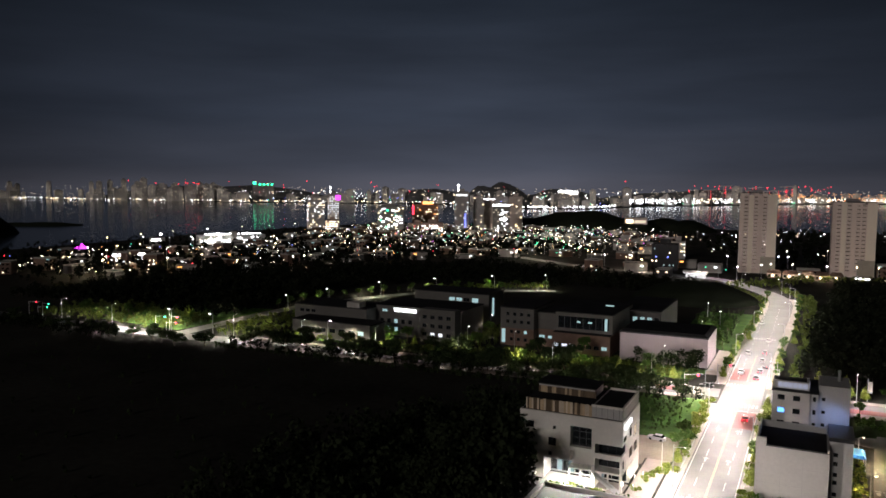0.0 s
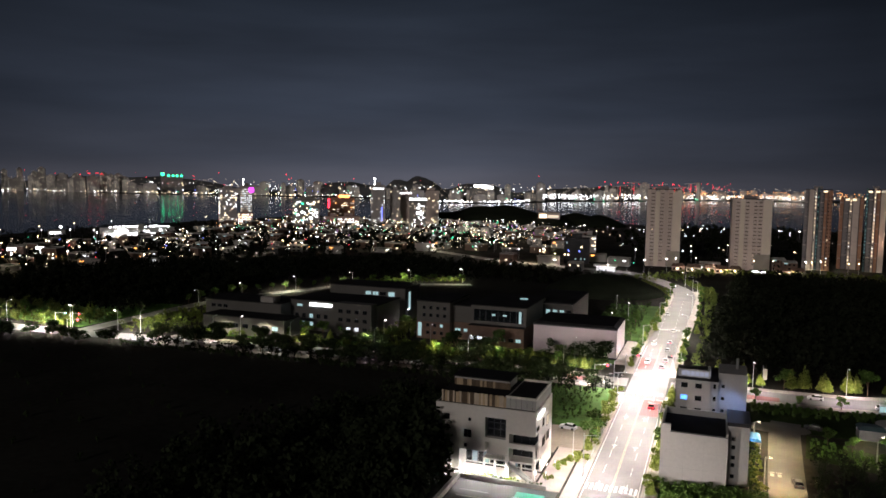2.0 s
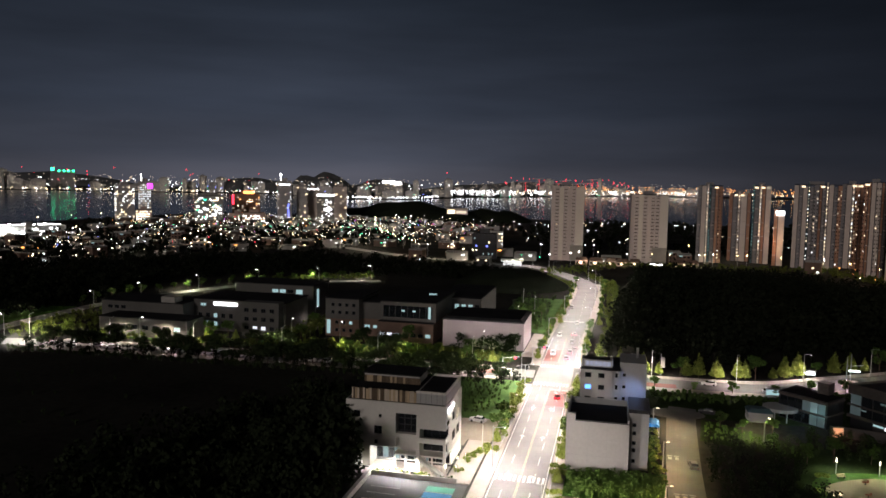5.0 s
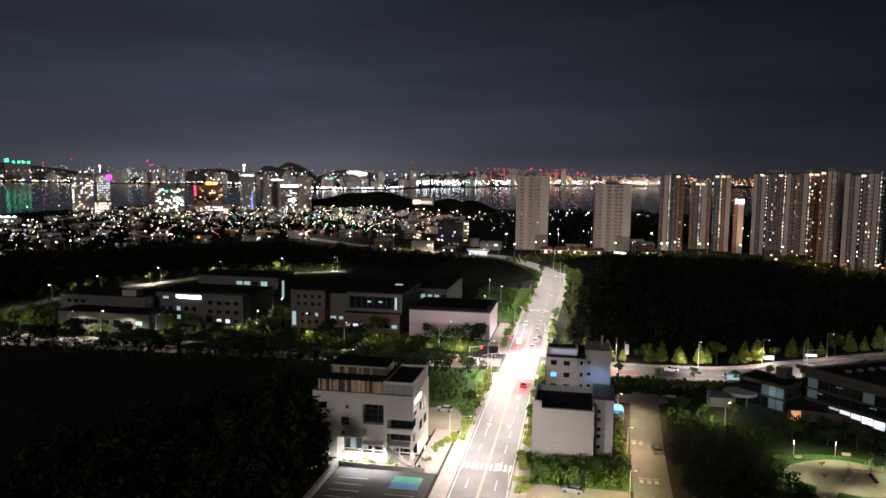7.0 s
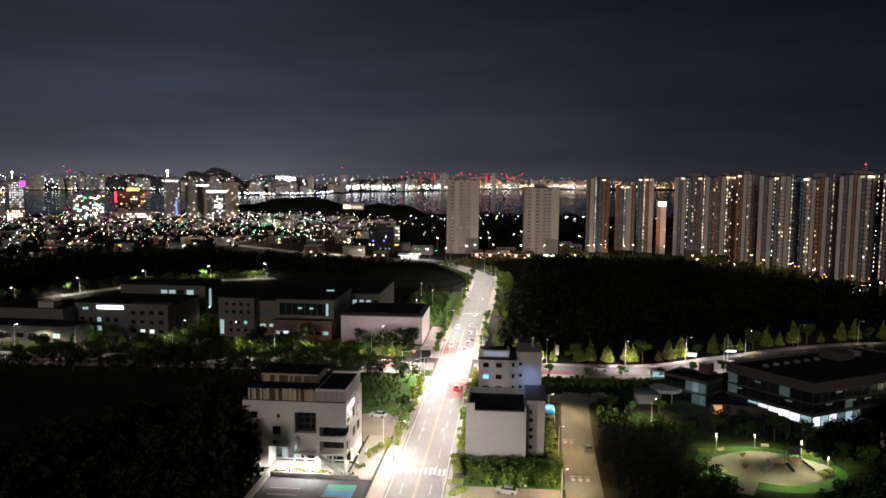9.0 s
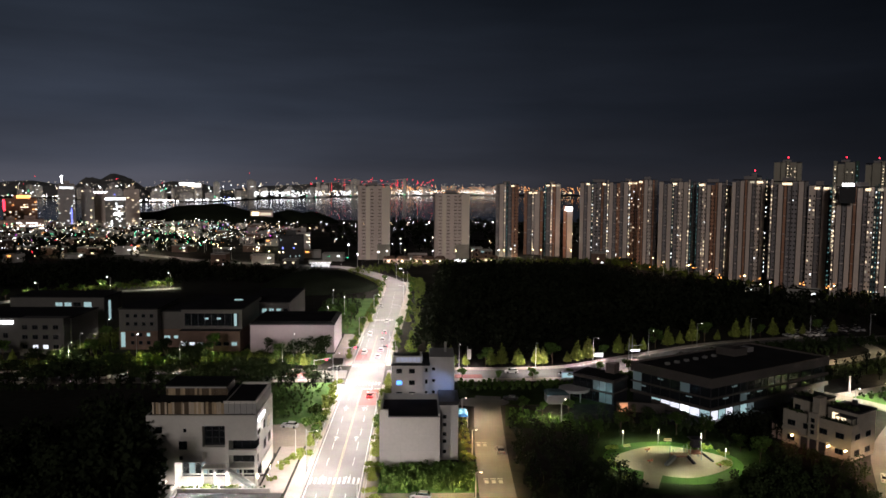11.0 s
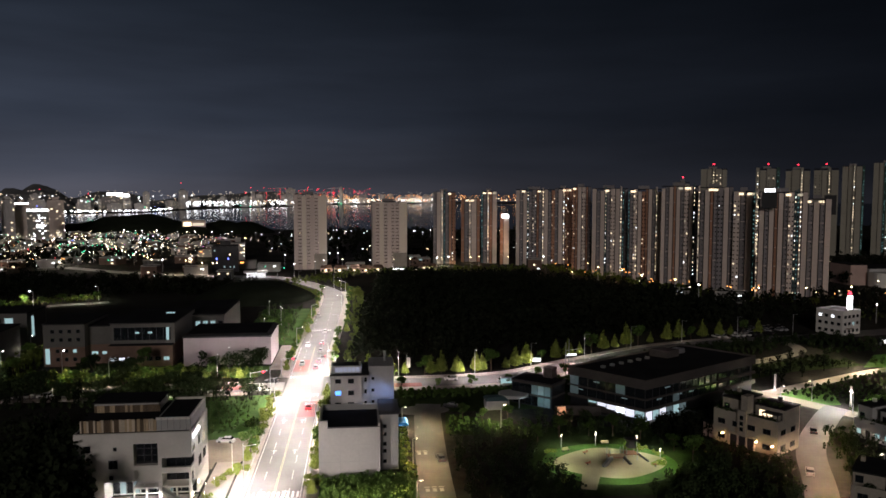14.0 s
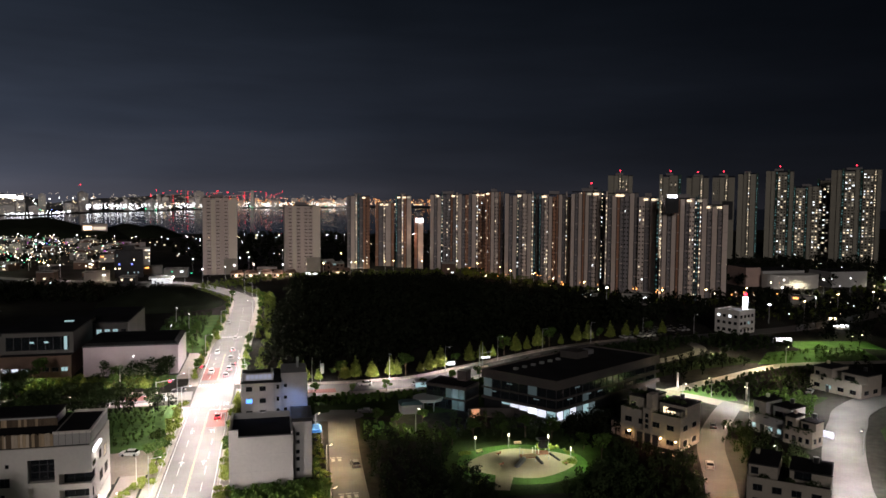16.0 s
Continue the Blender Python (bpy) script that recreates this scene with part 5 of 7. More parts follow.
def school_west():
    e = thing("school", "pale school wing with a glowing white sign", "school")
    part("wall", MB().box(-166, -126, 270, 292, 0, 12.6), SCHOOLC, e)
    part("rear_wall", MB().box(-166, -128.5, 304, 322, 0, 14.8), SCHOOLC, e)
    part("link_wall", MB().box(-150, -136, 292, 304, 0, 11), SCHOOLC, e)
    part("end_wall", MB().box(-203, -166, 262, 280, 0, 11.4), SCHOOLC, e)
    part("low_wall", MB().box(-195, -157, 250, 262, 0, 7.2), SCHOOLC, e)
    part("projecting_bay", MB().box(-142, -126.5, 265, 270, 0, 13.4), SCHOOLC, e)
    for q in ((-166.3, -125.7, 269.7, 292.3, 12.6, 12.95), (-203.3, -166.4, 261.7, 280.3, 11.4, 11.7), (-195.2, -156.8, 249.8, 261.95, 7.2, 7.5), (-166.4, -128.2, 303.8, 322.4, 14.8, 15.1)):
        part("roof", MB().box(*q), ROOF, e)
    part("sign", MB().box(-157, -146.6, 269.6, 269.8, 10.5, 11.7), LIT_SIGN, e, "glowing white sign with no readable letters")
    row_windows(e, -163, 270, 10.0, 1, 3, 2.4, 1.0, (0,), glow_mat=LIT_C)
    for z in (2.0, 5.4):
        row_windows(e, -164, 270, z, 5, 3.4, 1.6, 1.7, (1, 2) if z < 3 else (2,), glow_mat=LIT_C)
    for z in (2.5, 6.0, 9.5):
        row_windows(e, -141, 265, z, 4, 3.6, 1.8, 1.4, (1, 2) if z == 2.5 else (), glow_mat=LIT_M)
    row_windows(e, -190, 250, 3.0, 7, 4.6, 2.6, 1.6, (6,), glow_mat=LIT_C)
    row_windows(e, -200, 262, 8.4, 3, 3.0, 2.0, 1.2, ())
    for z in (4, 8, 11.3):
        row_windows(e, -148, 304, z, 3, 3.6, 2.8, 1.5, (0, 1) if z > 5 else (), glow_mat=LIT_C)
    part("stair_window", MB().box(-136.6, -133.6, 303.85, 303.95, 5, 13), LIT_C, e, "tall lit stair window")
    part("stair_window", MB().box(-128.48, -128.3, 308, 310, 5, 13), LIT_C, e, "tall lit stair window")
    part("roof_cabin", MB().box(-176, -170, 262.5, 268, 11.7, 14.0), CONC, e)
    return e


school_west()
lamp(-120, 262, 7, 2500, (1, 0.95, 0.7))
lamp(-122, 290, 7, 1800, (1, 0.95, 0.7))
lamp(-30, 300, 8, 3000, (1, 0.95, 0.8))
for x, y in ((-120, 263), (-122, 291), (-100, 262), (-45, 262), (-40, 320), (-36, 350), (-44, 372), (-175, 247)):
    copy_thing(BRANCH_LAMP, pose(x, y, 0, 0, 0, 90))

e = thing("gymnasium", "pale mauve windowless hall with a dark roof", "hall")
part("wall", MB().box(-62.2, -31.6, 271, 296, 0, 10.4), PINKH, e)
part("roof", MB().prism([(-62.4, 270.8), (-31.4, 270.8), (-31.4, 296.2), (-62.4, 296.2)], 10.4, 11.3, [(-61, 272.5), (-33, 272.5), (-33, 294), (-61, 294)]), ROOF, e)
part("gutter", MB().box(-62.5, -31.3, 270.6, 270.99, 10.1, 10.5), DARKM, e)
part("vent", MB().box(-36.5, -35.3, 270.85, 270.99, 5.2, 6.0), DARKM, e)
for x in (-54, -46, -39):
    part("panel_joint", MB().box(x, x + 0.06, 270.97, 271.0, 0, 10), GREYW, e)


def dark_hall():
    e = thing("building", "dark glazed three-storey building with a white glowing ground floor", "building")
    a0, u, v = Vector((76.5, 190.0)), Vector((0.866, 0.5)), Vector((-0.628, 0.778))
    W, D = 53.0, 25.3

    def slab(mb, p0, p1, q0, q1, z0, z1):
        """A slab in the building's own two slanting directions."""
        pts = [a0 + u * p + v * q for p, q in ((p0, q0), (p1, q0), (p1, q1), (p0, q1))]
        return mb.prism([(c.x, c.y) for c in pts], z0, z1)

    part("core", slab(MB(), 0.9, W - 0.3, 0.9, D - 0.3, 0, 11.0), DARKC, e)
    part("roof", slab(MB(), 0.5, W - 0.5, 0.5, D - 0.5, 11.0, 11.06), ROOF, e)
    for q in ((0, W, 0, 0.5), (0, W, D - 0.5, D), (0, 0.5, 0.5, D - 0.5), (W - 0.5, W, 0.5, D - 0.5)):
        part("parapet", slab(MB(), *q, 8.9, 11.5), HALLBAND, e, "brown-grey roof band")
    for z0, z1 in ((5.9, 6.25), (2.75, 3.5)):
        part("floor_band", slab(MB(), -0.05, W, -0.05, 0.9, z0, z1), HALLBAND, e)
        part("floor_band", slab(MB(), -0.05, 0.9, 0.9, D, z0, z1), HALLBAND, e)
    r = random.Random(6)
    for z0, z1 in ((3.5, 5.9), (6.25, 8.9)):
        for i in range(17):
            g = LIT_G if r.random() < 0.09 else GLASS
            if i < 11:
                part("pane", slab(MB(), 0.62 + 3 * i, 3.5 + 3 * i, 0.55, 0.62, z0, z1), g, e)
                part("mullion", slab(MB(), 0.5 + 3 * i, 0.6 + 3 * i, 0.42, 0.7, z0, z1), DARKM, e)
            elif i % 2:
                part("window_frame", slab(MB(), 1.2 + 3 * i, 5.6 + 3 * i, -0.06, 0.6, z0 + 0.4, z0 + 0.6), DARKM, e)
                part("pane", slab(MB(), 1.2 + 3 * i, 5.6 + 3 * i, 0.4, 0.6, z0 + 0.6, z1 - 0.5), g, e)
        part("end_wall", slab(MB(), 33.6, W, 0.05, 0.45, z0, z0 + 0.45), HALLBAND, e)
        for i in range(8):
            part("pane", slab(MB(), 0.55, 0.62, 0.62 + 3.05 * i, 3.55 + 3.05 * i, z0, z1), LIT_G if r.random() < 0.12 else GLASS, e)
            part("mullion", slab(MB(), 0.42, 0.7, 0.5 + 3.05 * i, 0.6 + 3.05 * i, z0, z1), DARKM, e)
    for p, z in ((5.5, 5.5), (9.0, 8.3), (14.5, 5.5), (20, 5.4)):
        part("ceiling_light", slab(MB(), p, p + 2.2, 0.48, 0.54, z - 0.35, z), LIT_F, e, "lit ceiling behind the glass")
    for p, z in ((6.0, 5.4), (15.0, 8.3), (20.5, 5.3)):
        part("ceiling_light", slab(MB(), 0.48, 0.54, p, p + 1.8, z - 0.3, z), LIT_F, e, "lit ceiling behind the glass")
    # white ground floor, cut below by the rising ground
    for k, mat in enumerate((LIT_M, LIT_C, LIT_M, LIT_F, LIT_C, LIT_F)):
        part("shop_front", slab(MB(), 0.4 + 3 * k, 3.3 + 3 * k, 0.3, 0.4, 0.1, 2.7), mat, e, "white lit shop glazing")
        part("mullion", slab(MB(), 0.3 + 3 * k, 0.4 + 3 * k, 0.15, 0.42, 0, 2.75), DARKM, e)
    for k, mat in enumerate((LIT_C, LIT_M, LIT_W, LIT_M, LIT_M, LIT_C)):
        part("shop_front", slab(MB(), 0.3, 0.4, 0.4 + 3 * k, 3.3 + 3 * k, 0.2 + 0.38 * k, 2.7), mat, e, "white lit shop glazing")
        part("mullion", slab(MB(), 0.15, 0.42, 0.3 + 3 * k, 0.4 + 3 * k, 0, 2.75), DARKM, e)
        part("plinth", slab(MB(), 0.1, 0.4, 0.4 + 3 * k, 3.3 + 3 * k, 0, 0.19 + 0.38 * k), HALLBAND, e)
    for k, (x, y, z) in enumerate(((-2.2, 2.2, 0.25), (-3.0, 3.0, 0.12))):
        part("step", slab(MB(), -y, 19, x, 0.1, 0, z), CONC, e)
    part("roof_unit", slab(MB(), 31, 37, 15, 21, 11.06, 13.2), HALLBAND, e)
    part("roof_unit", slab(MB(), 40, 43, 17, 20, 11.06, 12.4), METAL, e)
    for i in range(6):
        part("roof_vent", slab(MB(), 6 + 4 * i, 7 + 4 * i, 18, 19, 11.06, 11.7), METAL, e)
    return e


def low_wing():
    e = thing("building", "low dark wing with a dim teal glazed corner", "building")
    pts = [(44.8, 213.8), (54.5, 204.6), (60.0, 210.6), (50.5, 221.0)]
    part("wall", MB().prism(pts, 0, 7.2), DARKC, e)
    c = Vector((52.4, 212.5))
    ring = [tuple(c + (Vector(q) - c) * 1.03) for q in pts]
    part("roof_band", MB().prism(ring, 6.3, 7.0), HALLBAND, e)
    part("floor_band", MB().prism(ring, 3.0, 3.5), HALLBAND, e)
    part("roof", MB().prism([tuple(c + (Vector(q) - c) * 0.96) for q in pts], 7.2, 7.25), ROOF, e)
    part("stair_head", MB().prism([(54.2, 213.6), (56.4, 211.6), (58.4, 213.8), (56.2, 215.8)], 7.2, 10.2), HALLBAND, e)
    a, b = Vector(pts[0]), Vector(pts[1])
    d = (b - a) / 13.37
    n = Vector((-d.y, d.x)) * -1
    for i in range(6):
        for z0, z1, mat in ((3.6, 6.2, GLASS if i < 3 else LIT_F if i == 4 else LIT_G), (0.3, 2.9, GLASS if i < 4 else LIT_G)):
            q0, q1 = a + d * (0.5 + 2.1 * i), a + d * (2.4 + 2.1 * i)
            k = [q0, q1, q1 + n * 0.12, q0 + n * 0.12]
            part("pane", MB().prism([(q.x, q.y) for q in k], z0, z1), mat, e)
    drum = MB().prism([(44.6 + 4.4 * math.cos(t), 210.8 + 4.0 * math.sin(t)) for t in [math.tau * i / 24 for i in range(24)]], 2.7, 3.5)
    part("round_canopy", drum, GREYW, e, "pale round canopy")
    for t in (2.6, 3.4, 4.2, 5.0):
        part("post", MB().tube(44.6 + 3.9 * math.cos(t), 210.8 + 3.5 * math.sin(t), 0, 2.7, 0.14, 0.14, 8), METAL, e)
    part("doorway", MB().prism([(54.6, 198.6), (57.0, 198.9), (57.0, 199.1), (54.6, 198.8)], 0.1, 2.5), LIT_O, e, "orange lit doorway")
    part("door_wall", MB().prism([(54.0, 198.85), (57.05, 199.15), (66.5, 196.8), (66.4, 197.4), (57.0, 199.9), (54.0, 199.6)], 0, 2.7), HALLBAND, e)
    return e


dark_hall()
low_wing()
lamp(74.0, 189.0, 2.4, 500, (0.9, 0.95, 1), 170)
lamp(55.8, 196.6, 2.6, 260, (1, 0.55, 0.28), 170)
lamp(51, 203, 6.0, 500, (0.6, 0.95, 1.0), 170)
e = thing("tank_shed", "small pale blue shed beside the lane", "shed")
part("wall", MB().box(36, 42, 206, 211, 0, 2.6), GREYW, e)
part("roof", MB().prism([(35.7, 205.7), (42.3, 205.7), (42.3, 211.3), (35.7, 211.3)], 2.6, 3.4, [(36.6, 207), (41.4, 207), (41.4, 210), (36.6, 210)]), TEAL, e)

def house(m, label, wall, w, d, h, seed, lit=(), glow_mat=LIT_Y, roofmat=ROOF):
    """A flat-roofed two- or three-storey house: stepped masses, terraces, windows, porch lamps. Front on -y."""
    r = random.Random(seed)
    e = thing("house", label, "house", m, group="houses")
    b = MB()
    n = max(2, round(h / 3.2))
    fh = h / n
    b.box(0, w, 0, d, 0, fh * (n - 1))
    part("wall", b, wall, e)
    a, c = (0.0, w * 0.36) if r.random() < .5 else (w * 0.08, w * 0.42)
    for q in ((a, c, d * 0.18, h), (c + w * 0.14, w, d * 0.3, h - 0.5)):
        part("upper_wall", MB().box(q[0], q[1], q[2], d, fh * (n - 1), q[3]), wall, e)
        part("roof", MB().box(q[0] - 0.15, q[1] + 0.15, q[2] - 0.25, d + 0.15, q[3], q[3] + 0.3), roofmat, e)
    part("terrace", MB().box(0.2, w - 0.2, 0.2, d - 0.2, fh * (n - 1), fh * (n - 1) + 0.04), roofmat, e)
    for q in ((0, w, 0, 0.2), (0, 0.2, 0.2, d * 0.18), (w - 0.2, w, 0.2, d * 0.28)):
        part("parapet", MB().box(*q, fh * (n - 1), fh * (n - 1) + 0.9), wall, e)
    k = 0
    for f in range(n - 1):
        for i in range(4):
            x = w * (0.08 + 0.235 * i)
            window_unit(e, x, 0, f * fh + 1.1, w * 0.11, 1.2, glow_mat if k in lit else GLASS)
            k += 1
        for i in range(2):
            window_unit(e, w, d * (0.15 + 0.45 * i), f * fh + 1.1, d * 0.2, 1.2, LIT_SOFT if k in lit else GLASS, "x")
            k += 1
    window_unit(e, a + 0.5, d * 0.18, fh * (n - 1) + 0.9, 1.3, 1.3, LIT_Y if k in lit else GLASS)
    window_unit(e, c + w * 0.2, d * 0.3, fh * (n - 1) + 0.7, w * 0.2, 1.5, LIT_Y if k + 1 in lit else GLASS)
    part("door", MB().box(w * 0.32, w * 0.32 + 1.0, -0.06, -0.01, 0.0, 2.1), DARKM, e)
    q = np.random.default_rng(seed)
    for gx, gy, gr in ((w * 0.2, d * 0.1, 0.8), (w * 0.5, d * 0.12, 1.0), (w * 0.8, d * 0.15, 1.1)):
        part("roof_planting", MB().leaves([(gx, gy, fh * (n - 1) + 0.7, gr * 1.4, gr * 0.8)], 120, 0.24, q), LEAF_D, e, "dark pot plants on the terrace")
    top = MB().tube(w * 0.8, d * 0.7, h + 0.3, h + 1.5, 0.6, 0.6, 10)
    part("water_tank", top, DARKC, e)
    part("chimney", MB().box(a + 0.6, a + 1.4, d * 0.7, d * 0.78, h + 0.3, h + 1.2), wall, e)
    return e


e = house(pose(88.4, 175.2, 0, 0, 0, -57.5), "cream stepped three-storey house with warm porch lamps", HOUSEW, 16.5, 10.5, 11.0, 2, lit=(13,))
part("entrance", MB().box(4.6, 10.8, -0.10, -0.07, 0.0, 2.7), DARKM, e, "dark open entrance")
for x in (4.4, 6.6, 8.8, 10.9):
    part("column", MB().box(x, x + 0.3, -0.5, -0.11, 0.0, 2.9), HOUSEW, e)
part("canopy", MB().box(4.0, 11.6, -0.6, -0.005, 2.9, 3.15), HOUSEW, e)
part("stair_tower", MB().box(6.9, 8.6, 0.5, 3.4, 7.4, 12.6), HOUSEW, e, "slim stair tower")
part("stair_front", MB().box(6.7, 8.9, -0.7, -0.005, 3.2, 9.2), HOUSEW, e, "projecting stair bay")
for z in (4.2, 5.6, 7.0):
    window_unit(e, 7.4, -0.7, z, 0.8, 0.9)
for x0, x1, z in ((0.3, 4.2, 7.4), (9.6, 15.9, 7.4), (0.4, 5.4, 11.3), (9.4, 16.0, 10.8)):
    part("terrace_planter", MB().leaves([(x0 + (x1 - x0) * (k + 0.5) / 4, 1.2 if z < 8 else 3.8, z + 0.6, 0.9, 0.55) for k in range(4)], 260, 0.24, np.random.default_rng(int(x0 * 10))), LEAF_D, e, "dark planting on the roof terrace")
part("balcony", MB().box(0.6, 4.6, -1.1, -0.005, 3.4, 3.6), HOUSEW, e)
part("balcony_rail", MB().box(0.6, 4.6, -1.1, -1.0, 3.6, 4.5), HOUSEW, e)
part("pink_annex", MB().box(-3.4, -0.01, 1.0, 7.0, 0, 3.6), PINK, e, "low pink annex")
part("annex_roof", MB().box(-3.6, -0.01, 0.8, 7.2, 3.6, 3.8), ROOF, e)
part("pergola", MB().box(12.2, 16.2, 0.4, 2.8, 9.6, 9.8), DARKM, e, "dark pergola over the terrace")
for x, y in ((12.3, 0.5), (16.0, 0.5), (12.3, 2.6), (16.0, 2.6)):
    part("pergola_post", MB().box(x, x + 0.14, y, y + 0.14, 7.3, 9.6), DARKM, e)
for k, (x, y) in enumerate(((89.6, 172.6), (94.2, 165.0), (96.3, 161.6), (100, 163.8))):
    ob = solid("porch_lamp", MB().box(-0.1, 0.1, -0.5, 0.3, -0.1, 0.1).gem(0, -0.55, 0, 0.12), LAMP_Y, "warm round wall lamp on the house", "lamp", group="porch lamps", m=pose(x - 0.2, y - 0.3, 2.6, 0, 0, -57.5))
    lamp(x - 0.9, y - 1.1, 2.9, 170, (1, 0.50, 0.30), 170)
house(pose(125.5, 174, 0, 0, 0, -71), "grey two-storey house with cool lit windows", GREYW, 10.5, 8.5, 8.0, 4, lit=(0, 2, 3), glow_mat=LIT_C)
house(pose(127.5, 163.0, 0, 0, 0, -66), "cream two-storey house beside the curved street", HOUSEW, 7.5, 5.5, 6.6, 7, lit=())
house(pose(93, 129, 0, 0, 0, -42), "cream rendered house with dark roof terraces", HOUSEW, 15, 12, 8.4, 11, lit=(2,), glow_mat=LIT_C)
house(pose(173, 209, 0, 0, 0, -72), "two-storey house with a balcony and shop below", HOUSEW, 17, 11, 7.2, 14, lit=(1,), glow_mat=LIT_C)
house(pose(196, 196, 0, 0, 0, -60), "brick house on the curved street", PINK, 12, 11, 8.0, 15, lit=(2,))
e = thing("building", "pale cubic three-storey hall beside the car park", "building", pose(207.5, 297.9, 0, 0, 0, 23))
part("wall", MB().box(0, 12.8, 0, 12.4, 0, 10.2), WHITE, e)
part("roof", MB().box(0.3, 12.5, 0.3, 12.1, 10.2, 10.26), GREYW, e, "pale flat roof")
for q in ((0, 12.8, 0, 0.3), (0, 12.8, 12.1, 12.4), (0, 0.3, 0.3, 12.1), (12.5, 12.8, 0.3, 12.1)):
    part("parapet", MB().box(*q, 10.2, 10.8), WHITE, e)
for z in (1.2, 4.4, 7.5):
    for i in range(4):
        window_unit(e, 1.2 + 2.9 * i, 0, z, 1.5, 1.2, LIT_C if (z, i) == (4.4, 2) else GLASS)
        window_unit(e, 0, 1.0 + 2.9 * i, z, 1.4, 1.2, LIT_W if z == 7.5 and i in (1, 3) else GLASS, "-x")
part("canopy", MB().box(2.0, 6.0, -1.6, -0.01, 2.9, 3.1), HOUSEW, e)
house(pose(240, 236, 0, 0, 0, -40), "dark house behind trees", GREYW, 14, 10, 8, 18, lit=(2,))
house(pose(262, 262, 0, 0, 0, -35), "cream house behind trees", HOUSEW, 14, 10, 8, 19, lit=(1, 4))
e = thing("sign_tower", "white glowing sign column with a red cap on a flat roof", "sign", pose(214.2, 303.2, 10.26, 0, 0, 23))
part("column", MB().box(-1.2, 1.2, -0.5, 0.5, 0.6, 6.4), LIT_SIGN, e)
part("cap", MB().gem(0, 0, 7.6, 0.9), RED, e, "red lamp")
part("foot", MB().box(-1.6, 1.6, -0.7, 0.7, 0, 0.6), DARKM, e)

lawn([(213, 263), (216, 281), (254, 274), (248, 256), (238, 262.5)], "bright lamp-lit lawn behind the houses", 0.031)
lamp(222, 270, 6.0, 7000, (0.95, 1.0, 0.65), 165)
lamp(238, 267, 6.0, 6000, (0.95, 1.0, 0.65), 165)


def market_stall(x, y, yaw, n, mat, label):
    e = thing("stall", label, "stall", pose(x, y, 0, 0, 0, yaw), group="lit stalls")
    part("counter", MB().box(0, n * 2.0, 0, 1.6, 0, 1.0), GREYW, e)
    for i in range(n + 1):
        part("post", MB().tube(2.0 * i, 0.05, 0, 2.6, 0.05, 0.05, 6), METAL, e)
    for i in range(n):
        part("lit_panel", MB().box(2.0 * i + 0.2, 2.0 * i + 1.7, 0.3, 0.4, 1.1, 2.2), mat, e, "glowing panel")
    part("roof", MB().prism([(-0.3, -0.5), (n * 2.0 + 0.3, -0.5), (n * 2.0 + 0.3, 1.9), (-0.3, 1.9)], 2.6, 2.9, [(0, 0), (n * 2.0, 0), (n * 2.0, 1.4), (0, 1.4)]), ROOF, e)
    return e


market_stall(210.5, 277.5, -14, 4, LIT_SIGN, "row of white lit stalls beside a lawn")
market_stall(262.0, 303.5, -18, 4, LIT_SIGN, "lit shop counter among dark trees")
market_stall(276.0, 322.0, -14, 2, FAR_Y, "small warm lit stall among dark trees")
lamp(264, 299, 4.5, 5000, (1, 0.72, 0.45), 165)
lamp(139.5, 160.0, 3.0, 1800, (0.95, 0.97, 1.0), 170)
solid("shop_sign", MB().box(-0.15, 0.15, -1.5, 1.5, 0, 1.6), LIT_M, "white lit shop sign beside the curved street", "sign", m=pose(138.6, 160.3, 1.2, 0, 0, 20))
for x, y, h in ((129.4, 217.1, 5.0), (142.0, 198.7, 5.6)):
    solid("light_column", MB().tube(0, 0, 0, h, 0.3, 0.24, 10).tube(0, 0, h, h + 0.12, 0.34, 0.34, 10), WHITE, "slim pale column beside the lane", "column", group="pale columns", m=pose(x, y, 0.02))

# school complex further right, with curved white wall
e = thing("school", "pale school hall with a curved white wall", "school")
part("wall", MB().box(338, 372, 460, 486, 0, 11.2), GREYW, e)
part("wall", MB().box(384, 414, 448, 470, 0, 11), GREYW, e)
part("curved_wall", MB().prism([(356 + 20 * math.cos(a), 452 + 9 * math.sin(a)) for a in [math.pi + math.pi * i / 14 for i in range(15)]] + [(376, 458), (336, 458)], 0, 9.5), WHITE, e)
part("brick_wing", MB().box(326, 337.8, 462, 484, 0, 13.5), PINK, e)
for q in ((338, 372, 460, 486, 11.2, 11.5), (384, 414, 448, 470, 11, 11.3), (326, 337.8, 462, 484, 13.5, 13.8)):
    part("roof", MB().box(*q), ROOF, e)


# ---------------------------------------------------------------- apartment towers
FLOOR_H = 2.75
WIN = MB().box(-0.5, 0.5, -0.06, 0.0, 0.0, 1.0).data("lit_window", LIT_Y)
WIN_W = MB().box(-0.5, 0.5, -0.06, 0.0, 0.0, 1.0).data("lit_window", LIT_W)
WIN_D = MB().box(-0.5, 0.5, -0.06, 0.0, 0.0, 1.0).data("lit_window", LIT_SOFT)
WIN_T = MB().box(-0.5, 0.5, -0.06, 0.0, 0.0, 1.0).data("lit_window", LIT_T)
WALLS = {"m": BEIGE, "p": BEIGE, "k": BEIGE, "g": GREIGE, "w": GREIGE, "b": BROWN, "s": TEAL, "t": TEAL, "y": BEIGE, "q": BEIGE, "o": BROWN}


